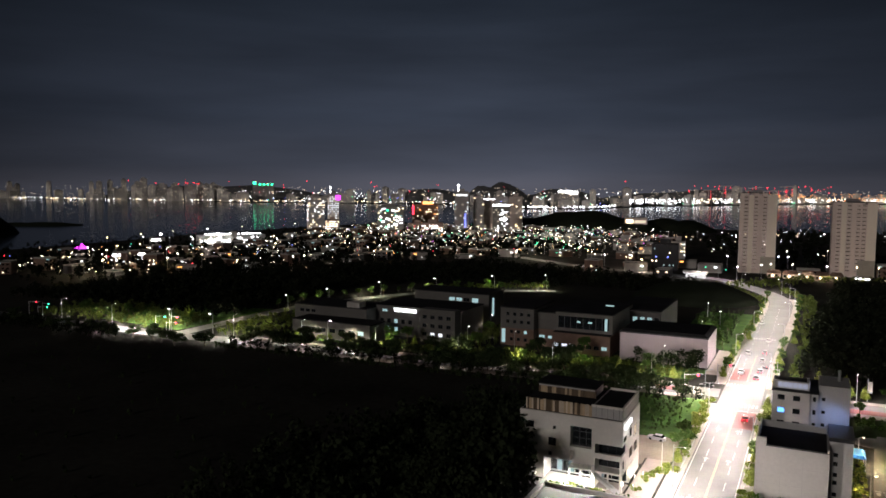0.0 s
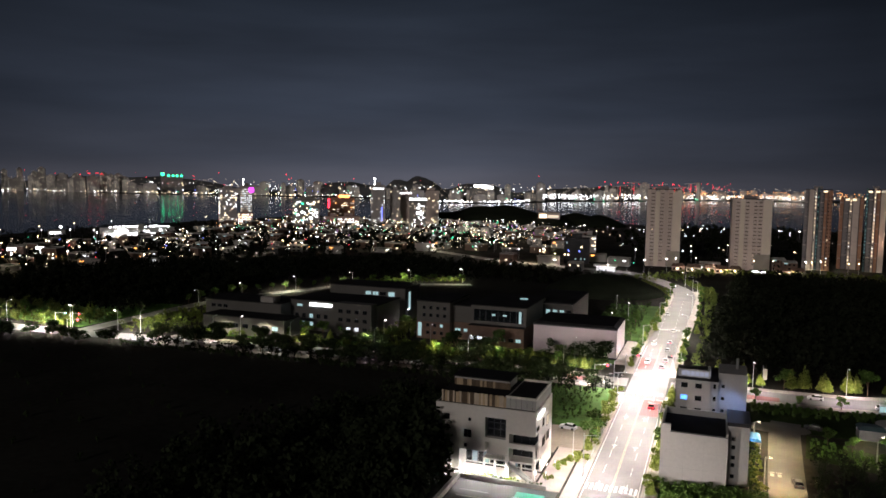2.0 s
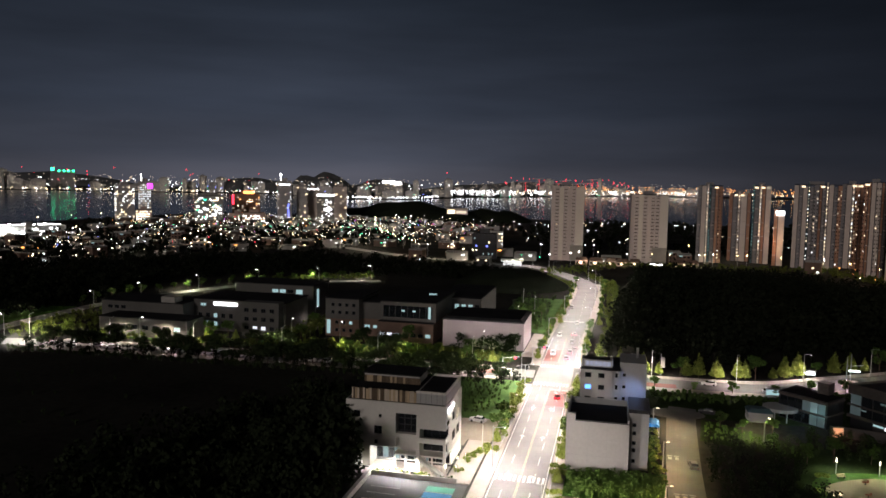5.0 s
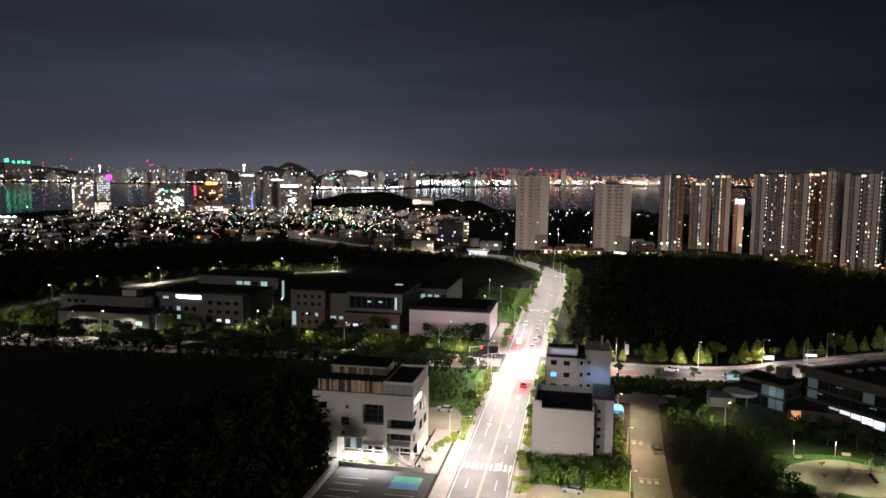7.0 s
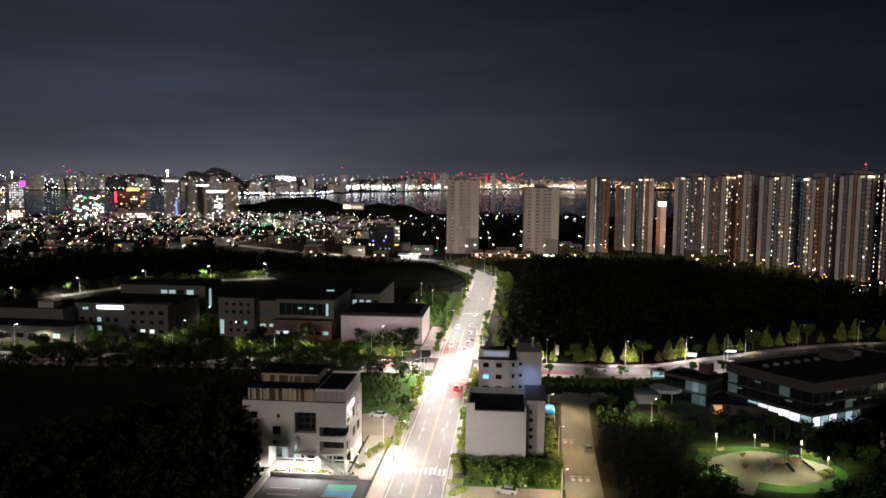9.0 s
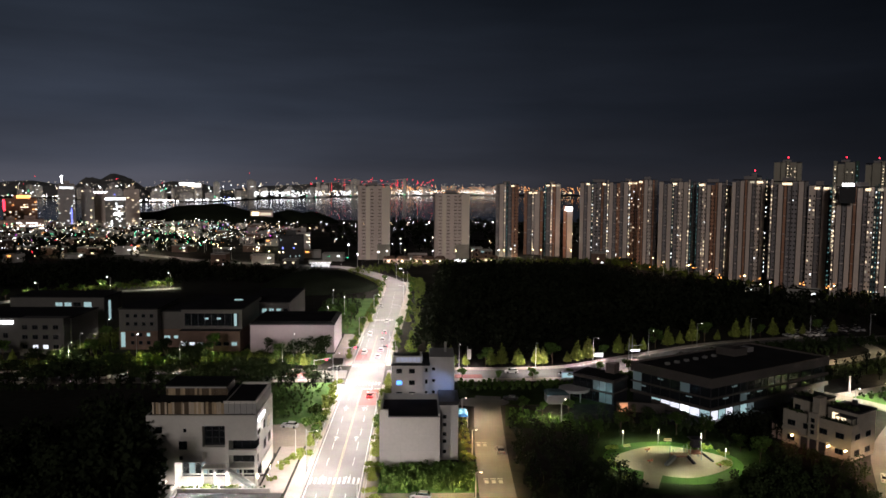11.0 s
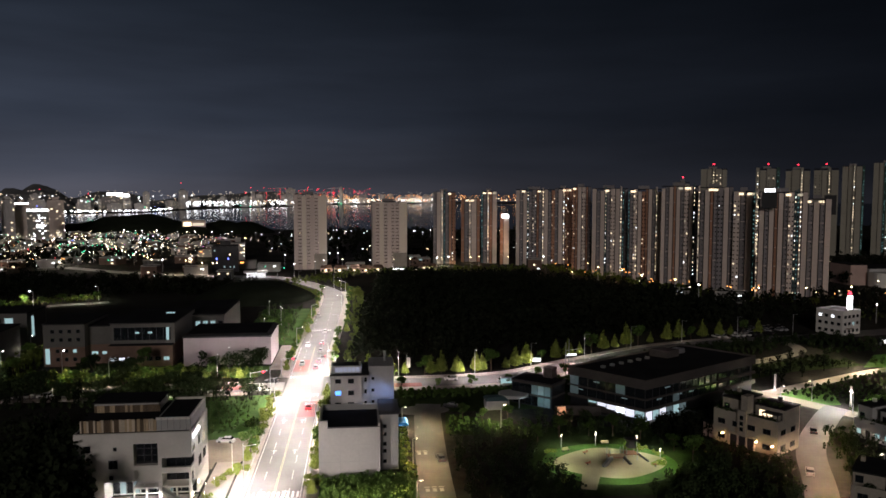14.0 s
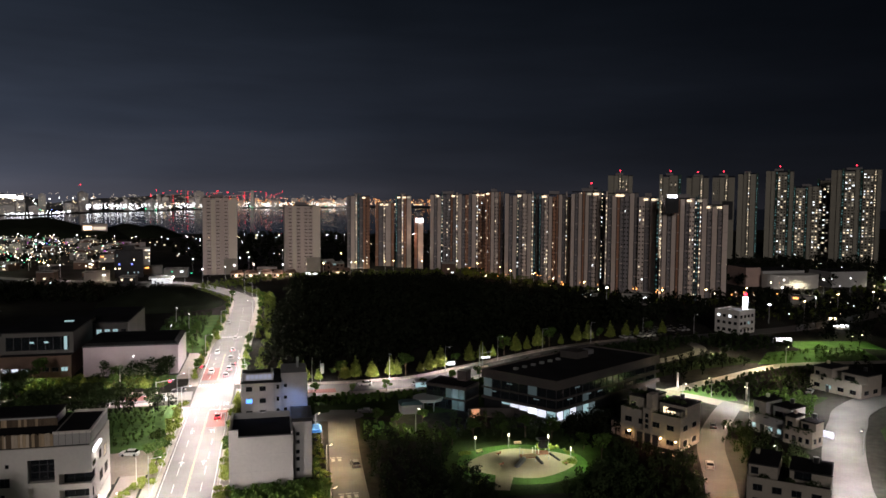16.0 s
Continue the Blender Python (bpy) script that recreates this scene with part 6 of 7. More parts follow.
def tower(x, y, yaw, w, d, h, bays, seed, label, beacon=False, base=False, crown=True, coat=None, dim=None, face=0.15, name="apartment_tower"):
    """A slab block of folded bays. p, g, b: plain; k: balcony ledges; w, q, o: small windows; s, t: stairwell with cool or teal lights; y: column of warm lights."""
    r = random.Random(seed)
    e = thing(name, label, "apartment tower", pose(x, y, 0, 0, 0, yaw), group="apartment towers")
    wide = {"p": 1.3, "k": 1.5, "m": 2.2, "g": 1.0, "b": 0.8, "w": 1.4, "q": 1.4, "o": 1.2, "s": 0.55, "t": 0.6, "y": 0.6}
    unit = w / sum(wide[c] for c in bays)
    nf = int(h / FLOOR_H)
    x0 = -w / 2
    dark, ledge, joint = MB(), MB(), MB()
    gap = 0.0 if coat else 0.28
    for i, c in enumerate(bays):
        bw = wide[c] * unit
        x1 = x0 + bw
        set_back = {"p": 0.0, "b": 0.25, "g": 0.5, "k": 0.9, "w": 0.7, "q": 0.35, "o": 0.6, "m": 0.5, "s": 2.2, "t": 1.8, "y": 1.4}[c]
        top = h - r.choice((0, 0, 0.6, 1.5)) + (1.8 if c in "sty" else 0)
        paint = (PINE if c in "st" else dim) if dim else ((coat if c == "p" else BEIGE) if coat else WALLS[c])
        part("wall", MB().box(x0 + gap, x1 - gap, -d / 2 + set_back, d / 2, 0, top), paint, e)
        yf = -d / 2 + set_back
        if c in "pgb" and not coat:
            for f in range(3 + i % 2, nf, 4):
                joint.box(x0 + gap, x1 - gap, yf - 0.12, yf, f * FLOOR_H - 0.2, f * FLOOR_H + 0.2)
            if c == "g":
                for f in range(1, nf):
                    dark.box(x1 - gap - 0.75, x1 - gap - 0.35, yf - 0.04, yf, f * FLOOR_H + 1.1, f * FLOOR_H + 1.9)
        if c == "k":
            for f in range(1, nf):
                ledge.box(x0 + 0.1, x1 - 0.1, yf - 0.6, yf, f * FLOOR_H - 0.15, f * FLOOR_H + 1.25)
                dark.box(x0 + 0.6, x1 - 0.6, yf - 0.05, yf, f * FLOOR_H + (1.7 if coat else 1.4), f * FLOOR_H + 2.2)
        cols = {"w": 2, "q": 2, "o": 2, "m": 3, "s": 1, "t": 1, "y": 1, "k": 1}.get(c, 0)
        for j in range(cols):
            cx = x0 + bw * (j + 0.5) / cols
            ww = min(0.75, bw / cols * 0.36) if c != "m" else bw / cols * 0.48
            keen = r.uniform(0.6, 1.4)
            for f in range(1, nf - (0 if c in "sty" else 1)):
                z = f * FLOOR_H + 0.9
                p = {"s": 0.8, "t": 0.7, "y": 0.82, "m": 0.42}.get(c, face * keen)
                if r.random() < p:
                    q = r.random()
                    me = WIN_T if c == "t" else (WIN_W if q < 0.26 else WIN if q < 0.6 else WIN_D) if c in "sm" else (WIN if q < 0.62 else WIN_W if q < 0.74 else WIN_D)
                    ob = part("lit_window", me, None, e)
                    k = r.uniform(0.75, 1.25)
                    ob.location, ob.scale = (cx, yf - (0.06 if c == "k" else 0), z), (ww * k, 1, 0.95 * (k if c != "t" else 0.6))
                elif c != "k":
                    dark.box(cx - ww / 2, cx + ww / 2, yf - 0.04, yf, z, z + 0.95)
        x0 = x1
    # wall behind the bay gaps, its dark colour holding the shade between them
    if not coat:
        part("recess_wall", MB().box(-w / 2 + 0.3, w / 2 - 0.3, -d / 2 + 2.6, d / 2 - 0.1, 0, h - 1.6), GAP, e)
    if joint.v:
        tagged(part("storey_band", joint, BEIGE if not dim else dim, e, "thin raised storey bands"), kind="stuff")
    if dark.v:
        tagged(part("dark_window", dark, GLASS, e, "dark windows"), kind="stuff")
    if ledge.v:
        tagged(part("balcony_front", ledge, BEIGE, e), kind="stuff")
    part("machine_room", MB().box(-w * .2, w * .12, -d * .1, d * .35, h - 0.2, h + 2.6), GREIGE, e)
    part("roof", MB().box(-w / 2 + .3, w / 2 - .3, -d / 2 + 2.4, d / 2 - .2, h - 0.3, h + 0.35), ROOF, e)
    if crown:
        for i in range(r.randint(1, 3)):
            cx = r.uniform(-w * .4, w * .4)
            part("crown_light", MB().box(cx - 1.3, cx + 1.3, -d / 2 - 0.1, -d / 2 + 0.3, h - 2.1, h - 0.8), LIT_SOFT if i > 1 else LIT_Y, e, "lit box under the roof edge")
    if beacon:
        part("mast", MB().tube(0, 0, h + 2.6, h + 4.2, 0.12, 0.1, 6), METAL, e)
        part("beacon", MB().gem(0, 0, h + 4.9, 0.9), RED, e, "red aircraft warning lamp")
    if base:
        part("brick_base", MB().box(w * 0.1, w / 2 + 0.04, -d / 2 - 0.05, d / 2, 0, 12.5), HOUSEW, e, "brownish lower storeys")
    return e


tower(-39, 613, 6, 25.5, 17, 60.0, "gkpkgkpp", 1, "pale beige twenty-storey apartment tower with a plain gable", crown=False, base=True, face=0.02, coat=TWINW)
tower(25, 617, 2, 28.0, 17, 54.0, "gkpkgkkpp", 2, "pale beige apartment tower, lower than its twin", crown=False, base=True, face=0.02, coat=TWINW)
tower(74, 643, -7, 19.5, 14, 62.0, "gpytgbo", 3, "brown and beige tower with a column of warm windows", face=0.06)
tower(100, 664, -9, 17, 13, 56.0, "bgypb", 4, "brown tower with a column of warm windows", face=0.08)
tower(114, 648, -10, 14, 13, 62.5, "tgybp", 5, "blue-grey tower with lit stairwells", face=0.08)
tower(125.5, 636, -11, 8, 13, 44.5, "bp", 6, "low salmon tower with a white lit sign", crown=False)
solid("roof_sign", MB().box(-3, 3, -0.3, 0.2, 0, 3.2), LIT_SIGN, "white glowing roof sign with no readable letters", "sign", m=pose(124.7, 628.6, 40.0, 0, 0, -11))
tower(150, 625, -13, 33, 15, 64.0, "pgpsgwbgypgo", 7, "beige and grey slab tower with lit stairwells")
tower(178, 638, -15, 15, 14, 65.0, "gpyob", 8, "beige tower with a column of warm windows")
tower(177, 581, -17, 15, 14, 66.0, "obpqbg", 9, "brown and beige tower with small windows")
tower(187, 542, -19, 26, 15, 64.5, "pgpsgqpytg", 10, "grey slab tower with teal stairwells")
tower(203, 514, -21, 23, 15, 64.0, "tgqpobpgyp", 11, "beige slab tower with a brown stripe")
tower(217, 487, -24, 24, 15, 66.0, "pgpbpgqpsg", 12, "beige slab tower with balconies")
tower(226, 454, -26, 21, 15, 65.0, "ygpbgwpg", 13, "grey and brown slab tower")
tower(239, 442, -28, 13, 14, 62.5, "qgpt", 14, "beige tower with rows of small lit windows")
tower(246, 412, -31, 27, 15, 62.0, "ypgpbpgqstyp", 15, "beige slab tower with a brown stripe and a dark roof panel")
tower(272, 417, -33, 14, 14, 58.0, "ygpgp", 16, "plain beige tower with one column of lights")
solid("roof_sign", MB().box(-4, 4, -0.3, 0.2, -9, 0).box(-3.4, 3.4, -0.4, 0.3, 0, 0.3), DARKC, "dark roof panel on the tower", "sign", m=pose(233.3, 403.6, 62.0, 0, 0, -31))
solid("roof_sign", MB().box(-2.8, 2.8, -0.4, 0.2, 0, 1.7), LIT_SIGN, "white glowing roof sign with no readable letters", "sign", m=pose(233.3, 403.4, 62.3, 0, 0, -31))
solid("roof_sign", MB().box(-3.2, 3.2, -0.3, 0.2, -9, 2.4), DARKC, "dark roof panel on the tower", "sign", m=pose(275.2, 410.8, 58.0, 0, 0, -33))
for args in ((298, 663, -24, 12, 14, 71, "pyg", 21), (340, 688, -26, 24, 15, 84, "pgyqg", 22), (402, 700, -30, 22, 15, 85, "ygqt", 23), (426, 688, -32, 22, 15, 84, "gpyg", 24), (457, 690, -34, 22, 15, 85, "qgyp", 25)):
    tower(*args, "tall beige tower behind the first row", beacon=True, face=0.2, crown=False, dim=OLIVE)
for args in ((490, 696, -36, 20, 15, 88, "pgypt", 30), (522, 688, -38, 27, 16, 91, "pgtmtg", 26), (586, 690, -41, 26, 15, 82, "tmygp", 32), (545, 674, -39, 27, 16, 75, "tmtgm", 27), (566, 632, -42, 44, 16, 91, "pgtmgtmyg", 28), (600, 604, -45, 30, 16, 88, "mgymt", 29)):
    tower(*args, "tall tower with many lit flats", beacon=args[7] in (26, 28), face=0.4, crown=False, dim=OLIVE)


# ---------------------------------------------------------------- cars and street furniture
def car(paint, label, lights=False):
    e = thing("car", label, "car", group="parked cars")
    b = MB()
    k = len(b.v)
    prof = [(-2.15, 0.35), (-2.2, 0.75), (-1.95, 0.95), (-0.9, 1.0), (1.2, 1.0), (2.1, 0.82), (2.2, 0.4), (2.1, 0.25), (-2.1, 0.25)]
    n = len(prof)
    b.v += [(-0.86, y, z) for y, z in prof] + [(0.86, y, z) for y, z in prof]
    b.f += [tuple(range(n)), tuple(range(2 * n - 1, n - 1, -1))] + [(i, i + n, (i + 1) % n + n, (i + 1) % n) for i in range(n)]
    part("body", b, paint, e)
    c = MB().prism([(-0.8, -1.85), (0.8, -1.85), (0.8, 1.1), (-0.8, 1.1)], 0.98, 1.4, [(-0.66, -1.35), (0.66, -1.35), (0.66, 0.35), (-0.66, 0.35)])
    part("cabin_glass", c, GLASS, e)
    part("roof_panel", MB().box(-0.65, 0.65, -1.33, 0.33, 1.4, 1.45), paint, e)
    for x in (-0.87, 0.67):
        for y in (-1.35, 1.35):
            w = MB()
            k = 10
            w.v = [(x + dx, y + 0.32 * math.cos(math.tau * i / k), 0.32 + 0.32 * math.sin(math.tau * i / k)) for dx in (0, 0.2) for i in range(k)]
            w.f = [tuple(range(k)), tuple(range(2 * k - 1, k - 1, -1))] + [(i, i + k, (i + 1) % k + k, (i + 1) % k) for i in range(k)]
            part("wheel", w, RUBBER, e)
    for x in (-0.75, 0.45):
        part("tail_lamp", MB().box(x, x + 0.3, -2.24, -2.16, 0.62, 0.8), RED if lights else ASPHALT_RED, e)
        if lights:
            part("headlamp", MB().box(x, x + 0.3, 2.1, 2.2, 0.55, 0.72), KERB, e)
    return e


CARS = [car(CAR_PAINT[0], "white parked saloon car"), car(CAR_PAINT[1], "black parked saloon car"), car(CAR_PAINT[2], "silver parked saloon car"), car(CAR_PAINT[4], "grey parked saloon car")]
for ob, x in zip(CARS, (-44.5, -50.3, -56, -61.7)):
    ob.matrix_world = pose(x, 233.6, 0.05, 0, 0, 90)
red_car = car(CAR_PAINT[3], "red car with glowing tail lamps on the street", True)
red_car.matrix_world = pose(-14.6, 213, 0.06, 0, 0, 0)
for i in range(24):
    copy_thing(RNG.choice(CARS), pose(-67 - 5.4 * i + RNG.uniform(-.4, .4), 233.4 - 0.012 * i * 5.4 - (1.5 if i > 14 else 0), 0.05, 0, 0, 90 if i % 3 else 270))
for r in range(3):
    for i in range(12):
        if RNG.random() < 0.8:
            copy_thing(RNG.choice(CARS), pose(152 + 3.0 * i + r * 5, 301 + r * 7 + i * 0.5, 0.0, 0, 0, RNG.choice((12, 192))))
for x, y, a, k in ((-33, 186, 80, 2), (98.6, 150.5, -30, 0), (116.5, 177, -30, 1), (103.4, 172.5, 40, 1), (105.6, 171.2, 40, 0), (107.4, 173.5, 40, 3), (18.6, 168, 5, 3), (26, 210, 80, 1), (0.3, 142.6, 80, 3),
                   (-28.5, 244, 90, 1), (150, 182, -50, 1), (168, 203, -50, 3), (-15, 330, 0, 0), (-20, 372, 180, 2), (-15, 290, 0, 2), (30, 241, 90, 0), (47, 236.6, 270, 2)):
    copy_thing(CARS[k], pose(x, y, 0.06, 0, 0, a))


def traffic_light(lit, label):
    e = thing("traffic_light", label, "traffic light", group="traffic lights")
    part("pole", MB().tube(0, 0, 0, 6.4, 0.12, 0.1, 6), METAL, e)
    part("mast_arm", MB().beam((0, 0, 6.0), (5.5, 0, 6.3), 0.14), METAL, e)
    h = part("signal_head", MB().box(3.6, 5.2, -0.18, 0.1, 5.75, 6.25), DARKM, e)
    part("signal_lamp", MB().gem(3.95 if lit is RED else 4.9, -0.3, 6.0, 0.42), lit, h, "lit signal lamp")
    return e


def verge_rail(x, y0, y1):
    e = thing("verge_rail", "low grey metal railing along the pavement", "railing", group="verge railings")
    for z in (0.55, 0.95):
        part("rail", MB().beam((x, y0, z), (x, y1, z), 0.07), METAL, e)
    n = int((y1 - y0) / 3)
    for i in range(n + 1):
        y = y0 + (y1 - y0) * i / n
        part("post", MB().tube(x, y, 0.1, 1.02, 0.05, 0.05, 6), METAL, e)
    return e


verge_rail(-24.3, 152, 222)
verge_rail(-10.9, 142, 222)
verge_rail(-23.9, 258, 300)
lit_car = car(CAR_PAINT[2], "silver car with glowing tail lamps on the street", True)
lit_car.matrix_world = pose(-15.2, 262, 0.06)
for x, y in ((-14.6, 272), (-20.4, 268), (-15.0, 305), (-20.6, 301)):
    copy_thing(lit_car if x > -18 else CARS[0], pose(x, y, 0.06, 0, 0, 0 if x > -18 else 180))
for x, y in ((-28.1, 165.5), (-25.7, 165.8)):
    m = thing("flag_pole", "slim white pole beside the street", "pole", pose(x, y, 0.1), group="slim poles")
    part("pole", MB().tube(0, 0, 0, 6.2, 0.07, 0.05, 8), WHITE, m)
    part("cap", MB().gem(0, 0, 6.25, 0.09), METAL, m)
T_RED, T_GRN = traffic_light(RED, "traffic light on a mast arm showing red"), traffic_light(GREEN, "traffic light on a mast arm showing green")
T_RED.matrix_world = pose(-33.5, 232.5, 0.1, 0, 0, 25)
T_GRN.matrix_world = pose(-255, 232, 0.1, 0, 0, 10)
for x, y, a in ((-26, 250.5, 20), (-238, 222, 30), (-248, 234, 0), (-340, 232, 20), (-8, 252, 160)):
    copy_thing(T_RED, pose(x, y, 0.1, 0, 0, a))
for x, y, a in ((-322, 224, 20), (-330, 232, 0), (-352, 220, 0), (-60, 560, 0), (-75, 570, 10)):
    copy_thing(T_GRN, pose(x, y, 0.1, 0, 0, a))

e = thing("camera_mast", "tall white twin mast with a lit kiosk at its foot", "mast")
part("mast", MB().tube(72, 252, 0, 9.5, 0.16, 0.12, 6), METAL, e)
part("mast", MB().tube(73.2, 252.4, 0, 10.5, 0.16, 0.12, 6), METAL, e)
part("cross_arm", MB().beam((72, 252, 6.6), (76.5, 251.5, 7.2), 0.14), METAL, e)
part("lit_arm", MB().box(72.4, 75.6, 251.3, 251.6, 5.0, 5.5), LIT_W, e, "white lit sign arm")
part("kiosk", MB().box(70.8, 75.0, 250.2, 252.0, 0, 2.2), PINK, e)
lamp(74, 248.5, 6.0, 2500, (1, 0.9, 0.92), 160)
e = thing("bus_shelter", "glass bus shelter with a lit panel on the pavement", "shelter")
part("roof", MB().box(45, 51, 231.6, 233.4, 2.5, 2.65), METAL, e)
for x in (45.1, 50.8):
    part("post", MB().box(x, x + 0.12, 233.1, 233.25, 0.1, 2.5), METAL, e)
part("back_pane", MB().box(45.3, 50.7, 233.3, 233.35, 0.4, 2.3), LIT_C, e, "lit glass back wall")
part("bench", MB().box(46, 50, 232.5, 232.9, 0.5, 0.6), SLAT_B, e)
e = thing("bus_shelter", "small lit bus shelter across the street", "shelter")
part("roof", MB().box(61, 65, 258.5, 260, 2.5, 2.65), METAL, e)
for x in (61.1, 64.8):
    part("post", MB().box(x, x + 0.12, 259.7, 259.85, 0.1, 2.5), METAL, e)
part("back_pane", MB().box(61.2, 64.8, 259.6, 259.68, 1.2, 2.4), LIT_W, e, "white lit panel")
e = thing("banner_pole", "pole with a pale banner beside the street", "banner")
part("pole", MB().tube(16, 249.5, 0, 7.0, 0.1, 0.08, 6), METAL, e)
part("banner", MB().box(16.1, 17.2, 249.45, 249.52, 2.6, 6.0), BLOCKW, e)
# playground equipment
e = thing("climbing_frame", "playground climbing frame with red roof and slide", "play equipment")
part("deck", MB().box(57, 60.5, 162, 164.5, 1.1, 1.25).box(61, 64, 162.5, 165, 1.5, 1.65), PLAYC, e)
for x, y in ((57.1, 162.1), (60.3, 162.1), (57.1, 164.3), (60.3, 164.3), (61.2, 162.7), (63.8, 162.7), (61.2, 164.8), (63.8, 164.8)):
    part("post", MB().tube(x, y, 0, 2.9, 0.08, 0.08, 6), METAL, e)
part("roof", MB().prism([(61.6, 162.8), (63.6, 162.8), (63.6, 164.8), (61.6, 164.8)], 2.9, 4.6, [(62.1, 163.3), (63.1, 163.3), (63.1, 164.3), (62.1, 164.3)]).box(61.3, 63.9, 162.5, 165.1, 4.6, 4.9), DARKM, e, "dark tower roof")
part("net_frame", MB().beam((60.4, 162.2, 1.2), (61.4, 160.2, 0.1), 0.5).beam((64, 163, 1.6), (66.2, 161.5, 0.1), 0.4), DARKM, e)
sl = MB()
sl.beam((57.5, 162, 1.2), (54.6, 159.4, 0.15), 0.75)
part("slide", sl, METAL, e)
part("panel", MB().box(57, 60.4, 162.0, 162.06, 1.25, 2.1), SLAT_A, e)
for x, y in ((51.5, 161), (53, 168), (66.5, 158.5)):
    r = thing("spring_rider", "small spring rider on the sand", "play equipment", pose(x, y, 0.06), group="spring riders")
    part("spring", MB().tube(0, 0, 0, 0.45, 0.14, 0.14, 8), DARKM, r)
    part("seat", MB().box(-0.6, 0.6, -0.14, 0.14, 0.45, 0.7).box(0.3, 0.6, -0.1, 0.1, 0.7, 1.0), PLAYC, r)
for x, y, a in ((49, 170.5, 20), (60, 174.3, 0)):
    r = thing("bench", "timber park bench at the playground", "bench", pose(x, y, 0.05, 0, 0, a), group="benches")
    part("seat", MB().box(-0.9, 0.9, -0.25, 0.2, 0.42, 0.48), SLAT_A, r)
    part("backrest", MB().box(-0.9, 0.9, 0.22, 0.28, 0.55, 0.9), SLAT_A, r)
    for q in (-0.75, 0.7):
        part("leg", MB().box(q, q + 0.06, -0.2, 0.24, 0, 0.42), DARKM, r)


# ---------------------------------------------------------------- low city blocks towards the bay
def low_block(seed):
    r = random.Random(seed)
    w, d, n = r.uniform(9, 17), r.uniform(9, 14), r.choice((1, 2, 2, 3))
    h = n * 2.8
    e = thing("low_building", r.choice(("low city building with a few lit windows", "low shop building with lit signs", "small flat-roofed town building")), "building", group="low city buildings")
    part("wall", MB().box(-w / 2, w / 2, -d / 2, d / 2, 0, h), r.choice((CONC, SCHOOLC, BRICK, DARKC, CONC)), e)
    part("roof", MB().box(-w / 2 + .2, w / 2 - .2, -d / 2 + .2, d / 2 - .2, h, h + 0.12), r.choice((ROOF, ROOF_G)), e)
    ring = MB()
    for q in ((-w / 2, w / 2, -d / 2, -d / 2 + .2), (-w / 2, w / 2, d / 2 - .2, d / 2), (-w / 2, -w / 2 + .2, -d / 2 + .2, d / 2 - .2), (w / 2 - .2, w / 2, -d / 2 + .2, d / 2 - .2)):
        ring.box(*q, h, h + 0.8)
    part("parapet", ring, CONC, e)
    dark = MB()
    for f in range(n):
        for i in range(3):
            lit = r.random()
            a = (-w / 2 + w * (0.1 + 0.3 * i), -w / 2 + w * (0.24 + 0.3 * i), -d / 2 - 0.06, -d / 2, f * 2.8 + 0.9, f * 2.8 + 2.0)
            if lit < 0.16:
                part("lit_window", MB().box(*a), LIT_Y if lit < 0.1 else LIT_W, e)
            else:
                dark.box(*a)
    if seed % 3 == 0:
        tagged(part("dark_window", dark, GLASS, e), kind="stuff")
    if r.random() < 0.45:
        q = w * r.uniform(-.25, .0)
        part("sign", MB().box(-w * .4, q, -d / 2 - 0.3, -d / 2 - 0.07, h - 0.8, h), r.choice((LIT_SIGN, FAR_Y, LIT_W, ORANGE, GREEN, FAR_Y, LIT_C)), e, "lit shop sign")
    return e


def far_lamp(mat, label):
    e = thing("street_lamp", label, "street lamp", group="city street lamps")
    part("pole", MB().tube(0, 0, 0, 9, 0.14, 0.1, 5), METAL, e)
    part("lamp_head", MB().gem(0, 0, 9.3, 0.55, 0.35), mat, e, "glowing head")
    return e


CITY = [(-610, 330), (-430, 335), (-372, 420), (-350, 505), (-240, 630), (-180, 650), (-130, 660), (-130, 760), (-160, 1000), (-330, 1080), (-640, 1080), (-610, 800), (-560, 690), (-575, 560), (-600, 470)]
BLOCKS = [low_block(100 + i) for i in range(12)]
LAMPS = [far_lamp(LAMP_W, "city street lamp with white head"), far_lamp(LAMP_Y, "city street lamp with warm head"), far_lamp(LAMP_S, "dim city street lamp")]
used_b, used_l = [False] * 12, [False] * 3


def put(pool, used, i, m):
    if used[i]:
        return copy_thing(pool[i], m)
    used[i] = True
    pool[i].matrix_world = m
    return pool[i]


rc = random.Random(77)
gx = -740
while gx < -120:
    gy = 300
    while gy < 1100:
        x, y = gx + rc.uniform(-7, 7), gy + rc.uniform(-6, 6)
        if inside(x, y, CITY):
            if rc.random() < 0.62:
                put(BLOCKS, used_b, rc.randrange(12), pose(x, y, 0, 0, 0, rc.choice((0, 90, 0, 20, 40, -20))))
            if rc.random() < 0.40:
                put(LAMPS, used_l, rc.choice((0, 0, 1, 1, 2)), pose(x + 15, y + rc.uniform(8, 16), 0))
        gy += 31
    gx += 33
# lights at random points over the blocks, without posts, standing in for street lamps
for i in range(8):
    for j in range(8):
        x, y = -600 + 62 * i + rc.uniform(-20, 20), 345 + 88 * j + rc.uniform(-30, 30)
        if inside(x, y, CITY):
            lamp(x, y, 12, 13000, rc.choice(((1, .78, .5), (1, .9, .75), (1, .7, .42))), 165)
